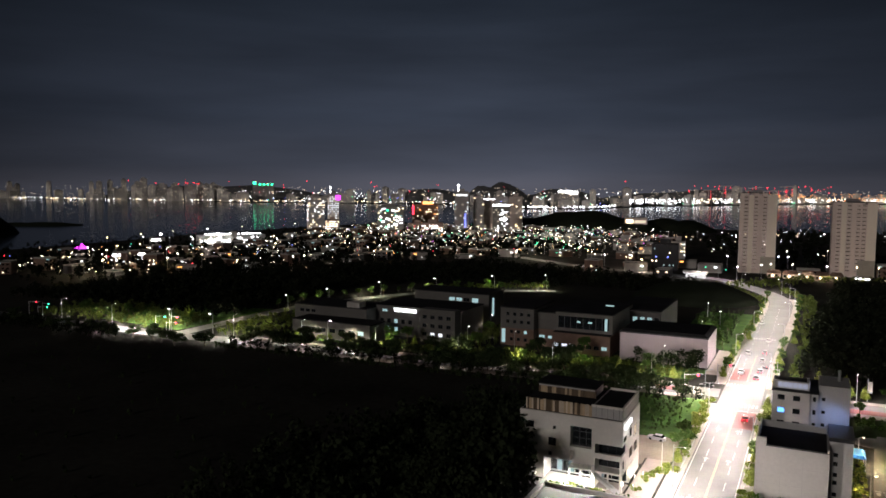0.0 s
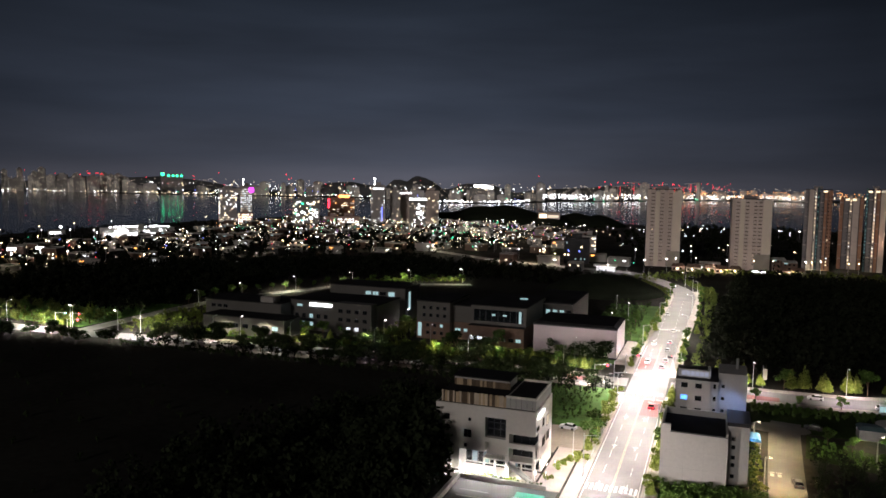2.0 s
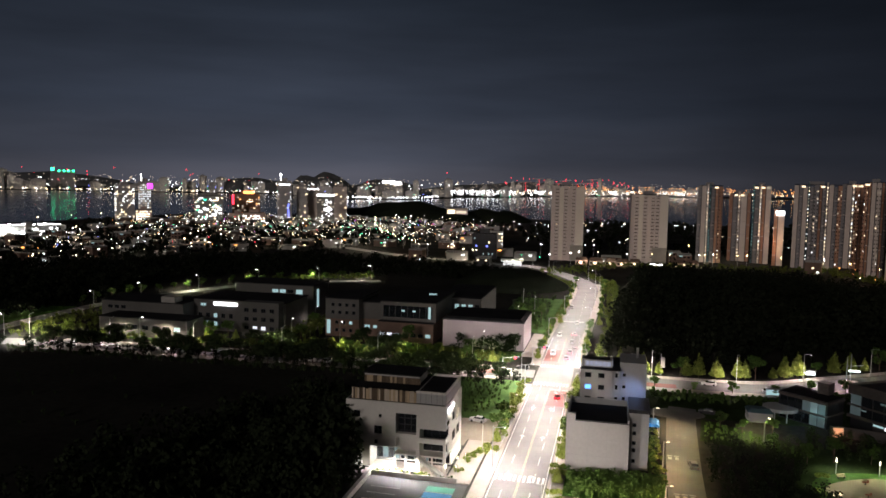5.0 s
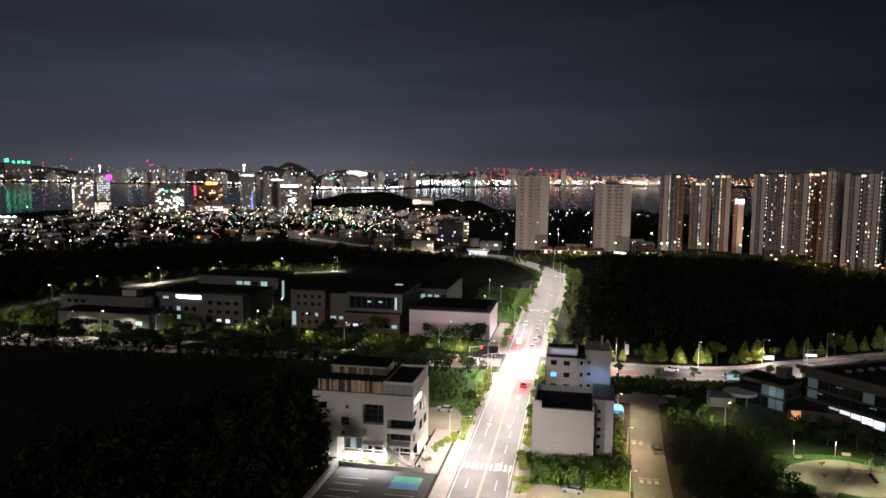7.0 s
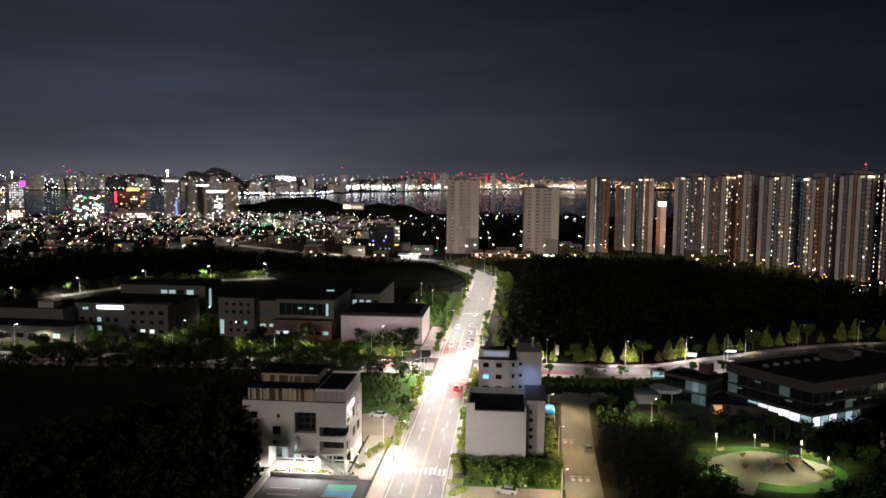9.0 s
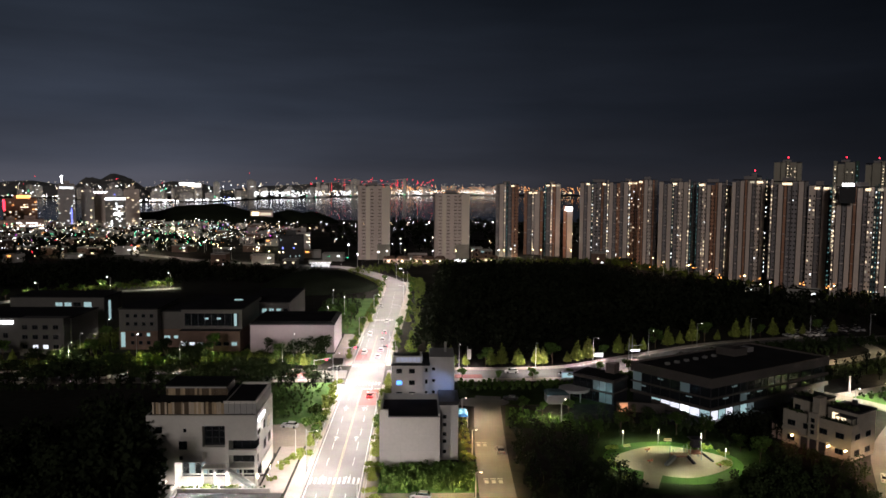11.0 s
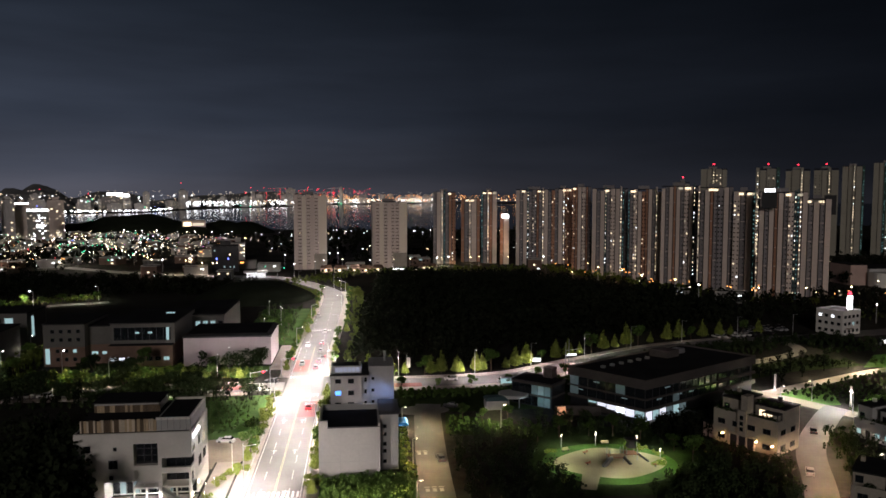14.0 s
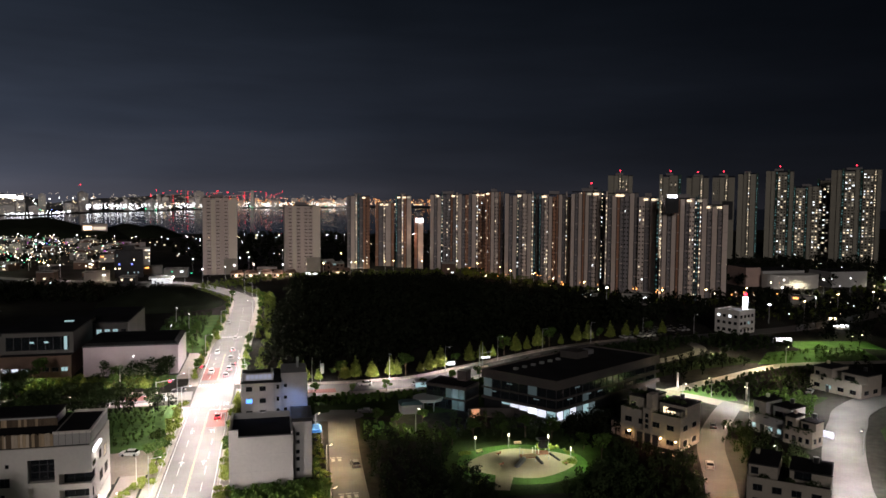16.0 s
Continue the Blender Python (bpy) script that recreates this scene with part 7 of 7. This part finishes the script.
# rows of lamps along the shore road, the causeway and the avenues
for pts, gap, k in (([(-640, 560), (-520, 640), (-420, 760), (-330, 900), (-300, 1060)], 26, 0), ([(-330, 1085), (-160, 1000), (-20, 1010), (130, 1030), (300, 1020)], 30, 0),
                    ([(-110, 566), (-180, 640), (-240, 760), (-300, 900)], 24, 1), ([(-60, 690), (60, 760), (200, 800), (330, 800)], 40, 2), ([(-640, 480), (-690, 640), (-690, 1000)], 60, 1),
                    ([(-48, 548), (-20, 588), (20, 586), (60, 600), (110, 610)], 18, 0), ([(60, 600), (150, 590), (165, 540), (178, 470), (205, 395), (290, 385)], 28, 1),
                    ([(290, 385), (330, 420), (420, 420), (520, 430)], 24, 0), ([(240, 320), (300, 350), (400, 380)], 24, 1), ([(-70, 640), (10, 660), (90, 700), (180, 690)], 45, 0)):
    for x, y, a in place_on(pts, gap, 0.0, 5):
        put(LAMPS, used_l, k if rc.random() < 0.7 else rc.randrange(3), pose(x + rc.uniform(-4, 4), y + rc.uniform(-4, 4), 0))
# low shops round the junction and at the feet of the towers
for x, y, a in ((-95, 545, 0), (-122, 578, 10), (-150, 560, 0), (-70, 596, 0), (-90, 620, 5), (-8, 596, 0), (52, 600, 0), (46, 622, 0), (-130, 610, 0), (-3, 622, 0), (140, 585, -10), (196, 430, -30), (210, 400, -30),
                (300, 372, -30), (340, 350, -30), (380, 372, -30), (420, 400, -30), (330, 300, -20), (380, 320, -20), (300, 268, -30), (350, 262, -30), (420, 350, -30), (460, 420, -30), (480, 360, -30), (290, 236, -20)):
    put(BLOCKS, used_b, rc.randrange(12), pose(x, y, 0, 0, 0, a))
for i in range(3):
    put(LAMPS, used_l, i, pose(-100 - 30 * i, 600, 0))

def cottage(x, y, yaw, w, wall, label):
    e = thing("cottage", label, "house", pose(x, y, 0, 0, 0, yaw), group="roadside cottages")
    d = 7.0
    part("wall", MB().box(-w / 2, w / 2, -d / 2, d / 2, 0, 3.4), wall, e)
    roof = MB()
    roof.v = [(-w / 2 - .4, -d / 2 - .5, 3.3), (w / 2 + .4, -d / 2 - .5, 3.3), (w / 2 + .4, d / 2 + .5, 3.3), (-w / 2 - .4, d / 2 + .5, 3.3), (-w / 2 + 1, 0, 5.6), (w / 2 - 1, 0, 5.6)]
    roof.f = [(0, 1, 5, 4), (2, 3, 4, 5), (1, 2, 5), (3, 0, 4), (3, 2, 1, 0)]
    part("roof", roof, BRICK, e, "brown hipped roof")
    for i in range(3):
        window_unit(e, -w / 2 + 0.8 + i * (w - 2) / 3, -d / 2, 1.0, 1.5, 1.4, FAR_Y if i == 1 else GLASS)
    return e


for x, y, a, w, mt in ((-25, 583, 4, 9, PINK), (-14, 581, 0, 10, HOUSEW), (-3, 584, 2, 8, PINK), (6, 580, -3, 9, PINK), (15, 583, 0, 8, HOUSEW), (46, 588, -5, 9, PINK), (57, 590, -6, 9, HOUSEW)):
    cottage(x, y, a, w, mt, "small pink cottage in lamplight below the towers" if mt is PINK else "small cream cottage in lamplight below the towers")
market_stall(26, 586, 0, 5, LIT_SIGN, "white lit shop front below the towers")
for x, y in ((-20, 574), (-6, 573), (10, 572), (34, 578), (54, 580)):
    lamp(x, y, 6.5, 7000, (1, 0.72, 0.48), 160)

# glints of signs, windows and traffic among the roofs
def glints(name, spots, mat, label):
    mb = MB()
    for x, y, z, r in spots:
        mb.gem(x, y, z, r, r * 0.8)
    return solid(name, mb, mat, label, "lights", "stuff")


def city_spots(n, seed, z0=2.5, z1=9.0, r0=0.22, r1=0.5, poly=CITY):
    r = random.Random(seed)
    xs, ys = [p[0] for p in poly], [p[1] for p in poly]
    out = []
    while len(out) < n:
        x, y = r.uniform(min(xs), max(xs)), r.uniform(min(ys), max(ys))
        if inside(x, y, poly):
            out.append((x, y, r.uniform(z0, z1), r.uniform(r0, r1)))
    return out


glints("window_lights", city_spots(460, 1, 2.5, 9, .18, .42), FAR_Y, "small warm windows and lamps among city roofs")
glints("window_lights", city_spots(300, 2, 2.5, 9, .18, .42), FAR_W, "small white windows and lamps among city roofs")
glints("window_lights", city_spots(520, 21, 2, 7, .25, .7), FAR_D, "dim warm windows among city roofs")
NEARC = [(-620, 330), (-430, 330), (-390, 400), (-360, 500), (-450, 560), (-590, 520)]
glints("window_lights", city_spots(70, 22, 2, 7, .25, .55, NEARC), LAMP_S, "warm lamps among the nearer blocks")
glints("sign_lights", city_spots(22, 3, 4, 9, .3, .6), GREEN, "small green signs and signals")
glints("sign_lights", city_spots(40, 4, 3, 8, .3, .55), RED, "small red signs and tail lamps")
glints("sign_lights", city_spots(24, 5, 3, 8, .3, .6), BLUE, "small blue signs")
glints("sign_lights", city_spots(60, 6, 3, 8, .3, .55), ORANGE, "small orange signs")
glints("sign_lights", city_spots(16, 7, 5, 9, .45, .75, [(-260, 690), (-205, 690), (-250, 800), (-330, 900), (-330, 860)][:5]), GREEN, "line of green signals on the avenue")
APT_FOOT = [(140, 590), (160, 520), (180, 450), (200, 392), (300, 380), (330, 420), (240, 395), (205, 440), (175, 540)]
glints("window_lights", city_spots(40, 8, 3, 9, .25, .6, APT_FOOT), ORANGE, "warm path lamps at the feet of the towers")
glints("window_lights", city_spots(16, 9, 2, 6, .2, .4, APT_FOOT), LAMP_S, "pale path lamps at the feet of the towers")
EAST = [(230, 260), (420, 240), (560, 420), (480, 600), (330, 560), (320, 400), (250, 330)]
glints("window_lights", city_spots(90, 10, 2, 7, .16, .38, EAST), FAR_Y, "warm lights among eastern houses")
glints("window_lights", city_spots(60, 11, 2, 7, .16, .38, EAST), FAR_W, "white lights among eastern houses")
MID = [(-60, 640), (260, 680), (330, 1100), (-60, 1150), (-140, 900)]
glints("window_lights", city_spots(80, 12, 3, 9, .35, .7, MID), FAR_W, "scattered white lamps on dark land")
glints("window_lights", city_spots(40, 13, 3, 9, .35, .7, MID), FAR_Y, "scattered warm lamps on dark land")


BACKC = [(-600, 780), (-240, 650), (-130, 660), (-150, 960), (-330, 1080), (-620, 1060)]
glints("window_lights", city_spots(240, 31, 3, 10, .2, .5, BACKC), FAR_W, "white lamps among the harbour blocks")
glints("window_lights", city_spots(180, 32, 3, 10, .2, .5, BACKC), FAR_Y, "warm lamps among the harbour blocks")
glints("sign_lights", city_spots(60, 33, 4, 9, .3, .55, BACKC), GREEN, "green signals among the harbour blocks")
glints("sign_lights", city_spots(30, 34, 4, 9, .3, .55, BACKC), MAGENTA, "violet signs among the harbour blocks")

# ---------------------------------------------------------------- landmarks of the bay front
def slab_tower(x, y, yaw, w, d, h, wall, seed, label, lit=0.3, mats=(FAR_Y, LIT_W), cols=6):
    r = random.Random(seed)
    e = thing("city_tower", label, "tower", pose(x, y, 0, 0, 0, yaw), group="bay front towers")
    part("wall", MB().box(-w / 2, w / 2, -d / 2, d / 2, 0, h), wall, e)
    part("roof", MB().box(-w / 2 + .5, w / 2 - .5, -d / 2 + .5, d / 2 - .5, h, h + .3), ROOF, e)
    part("machine_room", MB().box(-w * .2, w * .2, -d * .2, d * .3, h + .3, h + 4), wall, e)
    n = int(h / 3.2)
    cols = round(cols * 1.5)
    for f in range(1, n):
        for i in range(cols):
            if r.random() < lit:
                cw = w / cols
                part("lit_window", MB().box(-w / 2 + cw * (i + .2), -w / 2 + cw * (i + .8), -d / 2 - .1, -d / 2, f * 3.2, f * 3.2 + 1.2), r.choice(mats), e)
    return e


slab_tower(-681, 932, 35, 26, 18, 50, FARWALL, 1, "bay front tower with scattered lit rooms", 0.4, (FAR_D, FAR_Y, FAR_W), 7)
e = slab_tower(-660, 948, 35, 17, 16, 54, FARWALL, 2, "bay front tower with white lit floors", 0.85, (LIT_W, FAR_D), 4)
part("spire_lamp", MB().tube(-4, 0, 54, 62, .5, .4, 6).gem(-4, 0, 63, 1.6), FAR_W, e, "white lamp on the spire")
part("sign", MB().box(4, 11, -8.4, -8.1, 44, 51), MAGENTA, e, "glowing magenta sign")
e = thing("market_hall", "long white floodlit hall at the bay", "hall", pose(-577, 636, 0, 0, 0, 55))
part("wall", MB().box(-38, 34, -8, 8, 0, 10), GREYW, e)
rm = random.Random(12)
for i in range(22):
    x, z = -36 + 3.2 * i, rm.choice((2, 2.4, 5.4))
    part("lit_front", MB().box(x, x + rm.uniform(1.4, 3.0), -8.4, -8.05, z, z + rm.uniform(1.4, 3.0)), rm.choice((LIT_SIGN, LIT_SIGN, FAR_W, LIT_W)), e, "white lit shop front")
for i in range(14):
    x = -32 + 4.4 * i
    part("roof_floodlight", MB().box(x, x + rm.uniform(1.6, 3.8), -8.6, -8.2, 10.9, 11.4 + rm.uniform(0.2, 1.3)), rm.choice((LIT_SIGN, FAR_W)), e, "glowing roof floodlight")
part("stair_tower", MB().box(-4, 2, -9, -4, 0, 14), CONC, e)
part("roof", MB().box(-38.2, 34.2, -8.2, 8.2, 12.5, 13), ROOF, e)
e = thing("ferry_hall", "white lit harbour pavilion", "hall", pose(-650, 596, 0, 0, 0, 46))
part("wall", MB().box(-8, 8, -5, 5, 0, 7), GREYW, e)
part("lit_front", MB().box(-6, 4, -5.3, -5.05, 3, 5), LIT_SIGN, e)
part("dome_lamp", MB().gem(4, 0, 10, 1.7), LIT_SIGN, e, "glowing dome")
part("roof", MB().box(-8.2, 8.2, -5.2, 5.2, 7, 7.4), ROOF, e)
solid("pavilion", MB().prism([(-7, -3), (7, -3), (7, 3), (-7, 3)], 0, 2.4, [(-5, -2), (5, -2), (5, 2), (-5, 2)]).box(-1, 1, -.5, .5, 2.4, 5), MAGENTA, "pavilion floodlit in magenta", "pavilion", m=pose(-657, 507, 0, 0, 0, 50))
for x, y in ((-493, 411), (-484, 428)):
    solid("floodlit_sign", MB().box(-2.9, 2.9, -.4, .4, 7, 8.8).box(-.4, .4, -.3, .3, 0, 6), LIT_SIGN, "wide white glowing sign on a post", "sign", group="wide signs", m=pose(x, y, 0, 0, 0, 48))
e = slab_tower(-558, 948, 30, 38, 18, 36, CONC, 3, "block of bars covered in bright signs", 0.25, (FAR_W, FAR_Y), 8)
rs = random.Random(9)
for i in range(26):
    x, z, q = rs.uniform(-18, 15), rs.uniform(4, 33), rs.uniform(1.5, 4.5)
    part("sign", MB().box(x, x + q, -9.5 - 0.02 * i, -9.2 - 0.02 * i, z, z + rs.uniform(1.2, 2.6)), rs.choice((LIT_SIGN, FAR_W, LIT_SIGN, GREEN, LIT_W, LIT_C, FAR_Y)), e, "lit sign")
e = slab_tower(-542, 1026, 28, 40, 18, 38, BROWN, 4, "brown hotel with warm rooms", 0.25, (FAR_Y, FAR_D, ORANGE), 8)
part("sign", MB().box(-4, 12, -9.4, -9.1, 38, 42), ORANGE, e, "glowing orange roof sign")
part("sign", MB().box(-20, -17.5, -9.4, -9.1, 22, 36), RED, e, "tall red sign")
e = slab_tower(-463, 990, 25, 20, 18, 58, FARWALL, 5, "slender tower with blue and violet light strips", 0.12, (FAR_D, LIT_W), 5)
part("light_strip", MB().box(-8, 8, -9.3, -9.05, 52, 54), LIT_W, e, "white strip under the roof")
part("spire_lamp", MB().tube(-5, 0, 58, 66, .8, .6, 6).gem(-5, 0, 67, 2), FAR_W, e, "white lamp")
part("light_strip", MB().box(5, 6, -9.3, -9.05, 4, 26), BLUE, e, "blue strip")
slab_tower(-446, 1013, 24, 15, 16, 52, FARWALL, 6, "beige tower at the bay front", 0.1, (FAR_D, FAR_Y), 4)
e = slab_tower(-438, 1032, 23, 19, 16, 48, BEIGE, 7, "beige tower with a white roof lamp", 0.06, (FAR_D,), 4)
part("roof_lamp", MB().box(-9, 9, -8.4, -8.1, 46, 47.6), LIT_SIGN, e, "white strip")
e = slab_tower(-398, 984, 22, 24, 16, 38, CONC, 8, "dark glass office with lit floors", 0.3, (FAR_W, FAR_D), 5)
part("roof_lamp", MB().box(-12, 12, -8.4, -8.1, 38, 40.5), LIT_SIGN, e, "white band")
part("sign", MB().box(-2, 6, -8.5, -8.2, 18, 21), LIT_SIGN, e, "white sign")
slab_tower(-405, 1058, 21, 20, 16, 51, BEIGE, 9, "beige tower beside the office", 0.08, (FAR_D, FAR_Y), 4)
slab_tower(-628, 900, 33, 20, 14, 16, PINK, 10, "hotel lit in warm light", 0.8, (FAR_Y, LIT_SIGN), 5)
slab_tower(-480, 930, 26, 30, 14, 15, PINK, 11, "low block with bright warm shops", 0.75, (FAR_Y, LIT_SIGN, FAR_W), 6)
slab_tower(-520, 960, 28, 24, 14, 12, PINK, 12, "low shop block with lit signs", 0.7, (FAR_Y, RED, FAR_W), 5)
slab_tower(-104, 600, 8, 20, 14, 20, DARKC, 13, "dark block with a few lit signs at the junction", 0.16, (LIT_C, FAR_Y, BLUE), 9)
slab_tower(-110, 700, 8, 12, 12, 16, CONC, 14, "block with white signs", 0.3, (LIT_W, FAR_Y), 6)
e = thing("petrol_station", "white lit station canopy at the junction", "petrol station", pose(-74, 548, 0, 0, 0, 5))
e.scale = (0.75, 0.75, 0.8)
part("canopy", MB().box(-11, 11, -6, 6, 5, 6.4), WHITE, e)
part("canopy_light", MB().box(-10.5, 10.5, -5.5, 5.5, 4.85, 4.99), LIT_SIGN, e, "glowing underside")
part("fascia", MB().box(-11, 11, -6.2, -6.02, 5, 6.4), WHITE, e)
for x in (-8, 8):
    part("column", MB().box(x - .3, x + .3, -.3, .3, 0, 4.85), WHITE, e)
part("shop", MB().box(-9, 9, 7, 13, 0, 4.4), GREYW, e)
part("red_band", MB().box(-3, 0, 6.8, 6.95, 5, 6.0), RED, e)
lamp(-74, 541, 4.6, 6000, (1, .95, .9), 170)
e = thing("hall", "warm floodlit hall on the knoll", "hall", pose(-238, 1120, 0, 0, 0, 12))
part("wall", MB().box(-16, 16, -6, 6, 10, 21), BEIGE, e)
part("lit_front", MB().box(-14, -4, -6.3, -6.05, 13, 18), FAR_Y, e, "warm lit front")
part("lit_front", MB().box(-2, 14, -6.3, -6.05, 13, 17), FAR_D, e, "dim lit front")
part("roof", MB().box(-16.3, 16.3, -6.3, 6.3, 21, 21.6), ROOF, e)
part("base", MB().box(-16, 16, -6, 6, 0, 10), CONC, e)
lamp(-577, 612, 14, 40000, (1, 0.97, 0.95), 170)
for x, y in ((-110, 566), (-140, 578), (-170, 590), (-205, 614), (-240, 640)):
    lamp(x, y, 9, 16000, (1, 0.86, 0.66))
lamp(-25, 560, 9, 9000)
lamp(-70, 556, 9, 9000)
lamp(0, 585, 8, 7000, (1, .9, .7))
lamp(60, 596, 8, 6000, (1, .9, .7))
lamp(160, 560, 7, 5000, (1, .75, .4))
lamp(205, 405, 7, 5000, (1, .75, .4))
lamp(330, 425, 8, 6000, (1, .95, .8))


# ---------------------------------------------------------------- the city across the bay
def far_block(seed):
    r = random.Random(seed)
    w, h = r.uniform(24, 60), r.uniform(22, 62)
    e = thing("far_building", r.choice(("far apartment block across the bay with dim windows", "far city block across the bay, dotted with lights")), "building", group="far city buildings")
    part("wall", MB().box(-w / 2, w / 2, -8, 8, -2, h), FARWALL, e)
    part("roof", MB().box(-w / 4, w / 5, -4, 6, h, h + 4), FARWALL, e)
    a, b = MB(), MB()
    for f in range(int(h / 3.4)):
        for i in range(int(w / 4)):
            q = r.random()
            if q < 0.20:
                (a if q < 0.15 else b).box(-w / 2 + 4 * i + 0.8, -w / 2 + 4 * i + 3.0, -8.3, -8.0, 3.4 * f + 1, 3.4 * f + 2.8)
    if a.v:
        tagged(part("lit_room", a, LIT_SOFT, e), kind="stuff")
    if b.v:
        tagged(part("bright_room", b, FAR_D, e), kind="stuff")
    return e


def shore_point(az, d):
    return d * math.sin(radians(az)), d * math.cos(radians(az))


def shore_distance(az):
    return float(np.interp(az, [-60, -52, -43, -34, -26, -23, -20.6, -15, -12, -7.7, -2, 4.4, 12, 30], [4700, 3800, 3330, 3150, 3000, 2650, 2360, 2500, 2900, 3120, 3720, 3950, 4080, 4600]))


FARB = [far_block(300 + i) for i in range(10)]
used_f = [False] * 10
rf = random.Random(41)
for i in range(165):
    az = rf.uniform(-58, 9) if i % 3 else rf.choice((rf.uniform(-51, -43), rf.uniform(-57, -43), rf.uniform(-10, 3)))
    d = min(4850, shore_distance(az) + rf.uniform(40, 420) ** 1.0)
    x, y = shore_point(az, d)
    k = rf.randrange(10)
    ob = put(FARB, used_f, k, pose(x, y, 0, 0, 0, -az + rf.uniform(-15, 15)))
    s = rf.uniform(0.6, 1.15) * (1.5 if -51 < az < -43 else 1.25 if az < -43 or -7 < az < -1 else 1.0)
    ob.scale = (rf.uniform(0.6, 1.1), 1, s)


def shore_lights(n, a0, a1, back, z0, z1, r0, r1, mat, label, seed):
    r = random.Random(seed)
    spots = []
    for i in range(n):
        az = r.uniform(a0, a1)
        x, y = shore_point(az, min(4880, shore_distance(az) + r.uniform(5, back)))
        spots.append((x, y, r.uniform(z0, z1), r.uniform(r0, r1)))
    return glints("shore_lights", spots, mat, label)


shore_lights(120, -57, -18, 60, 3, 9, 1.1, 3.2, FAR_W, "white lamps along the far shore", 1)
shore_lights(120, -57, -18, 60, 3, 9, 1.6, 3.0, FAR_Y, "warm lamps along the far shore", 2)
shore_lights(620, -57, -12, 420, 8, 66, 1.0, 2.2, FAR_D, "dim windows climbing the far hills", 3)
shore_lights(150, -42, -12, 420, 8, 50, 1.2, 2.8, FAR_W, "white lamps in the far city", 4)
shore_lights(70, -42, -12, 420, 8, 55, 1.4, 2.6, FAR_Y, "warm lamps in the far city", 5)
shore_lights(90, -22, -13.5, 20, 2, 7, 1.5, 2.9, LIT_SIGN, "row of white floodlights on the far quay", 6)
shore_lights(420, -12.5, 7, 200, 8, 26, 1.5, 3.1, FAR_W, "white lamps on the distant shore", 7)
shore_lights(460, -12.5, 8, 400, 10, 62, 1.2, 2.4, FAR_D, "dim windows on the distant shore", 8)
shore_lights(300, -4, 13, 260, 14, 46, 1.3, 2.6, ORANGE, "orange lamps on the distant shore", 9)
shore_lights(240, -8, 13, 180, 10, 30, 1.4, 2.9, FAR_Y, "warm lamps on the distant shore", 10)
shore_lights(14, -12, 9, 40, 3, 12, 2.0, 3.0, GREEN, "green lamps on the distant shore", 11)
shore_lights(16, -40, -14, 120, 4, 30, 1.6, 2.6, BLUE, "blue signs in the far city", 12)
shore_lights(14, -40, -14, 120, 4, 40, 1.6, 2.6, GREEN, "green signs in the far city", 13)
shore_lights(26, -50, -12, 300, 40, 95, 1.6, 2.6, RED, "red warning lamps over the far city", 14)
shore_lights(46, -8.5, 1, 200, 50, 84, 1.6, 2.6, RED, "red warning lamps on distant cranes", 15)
rr = random.Random(8)
for i, az in enumerate((-6.9, -5.9, -4.4, -3.9, -3.0, -2.4, -1.9)):
    x, y = shore_point(az, shore_distance(az) + 60)
    c = thing("harbour_crane", "distant harbour crane outlined by red lamps", "crane", pose(x, y, 0, 0, 0, -az), group="harbour cranes")
    h = rr.uniform(55, 78)
    for q in (-8, 8):
        part("leg", MB().beam((q, 0, 0), (q * .5, 0, h), 3.0), FARWALL, c)
    part("boom", MB().beam((-26, 0, h), (30, 0, h + 4), 3.0), FARWALL, c)
    for k in range(5):
        part("red_lamp", MB().gem(4, -4, h * (0.45 + 0.13 * k), 2.0), RED_DIM, c)
e = thing("far_building", "far tower outlined in green light", "building", pose(*shore_point(-40.0, 3420), 0, 0, 0, 40))
part("wall", MB().box(-45, 45, -8, 8, -2, 78), FARWALL, e)
part("neon", MB().box(-44, -30, -9, -8.1, 76, 88), GREEN, e, "green glowing crown")
for q in (-18, 0, 16, 34):
    part("neon", MB().box(q, q + 9, -9, -8.1, 72, 80), GREEN, e, "green glowing strip")
e = thing("far_building", "far stadium block floodlit white", "building", pose(*shore_point(-17.0, 2950), 0, 0, 0, 17))
part("wall", MB().box(-40, 40, -8, 8, -2, 60), FARWALL, e)
part("lit_front", MB().box(-38, 14, -9, -8.1, 38, 58), LIT_SIGN, e, "white glowing front")
part("lit_front", MB().box(18, 36, -9, -8.1, 44, 54), FAR_W, e, "white glowing front")
for az, z in ((-44.6, 88), (-44.9, 92), (-45.4, 90)):
    x, y = shore_point(az, 3420)
    ob = solid("roof_beacon", MB().box(-6, 6, -1, 1, 0, 2.5), RED_DIM, "red lit roof edge on a far tower", "beacon", group="roof beacons", m=pose(x, y, z - 12, 0, 0, 45))
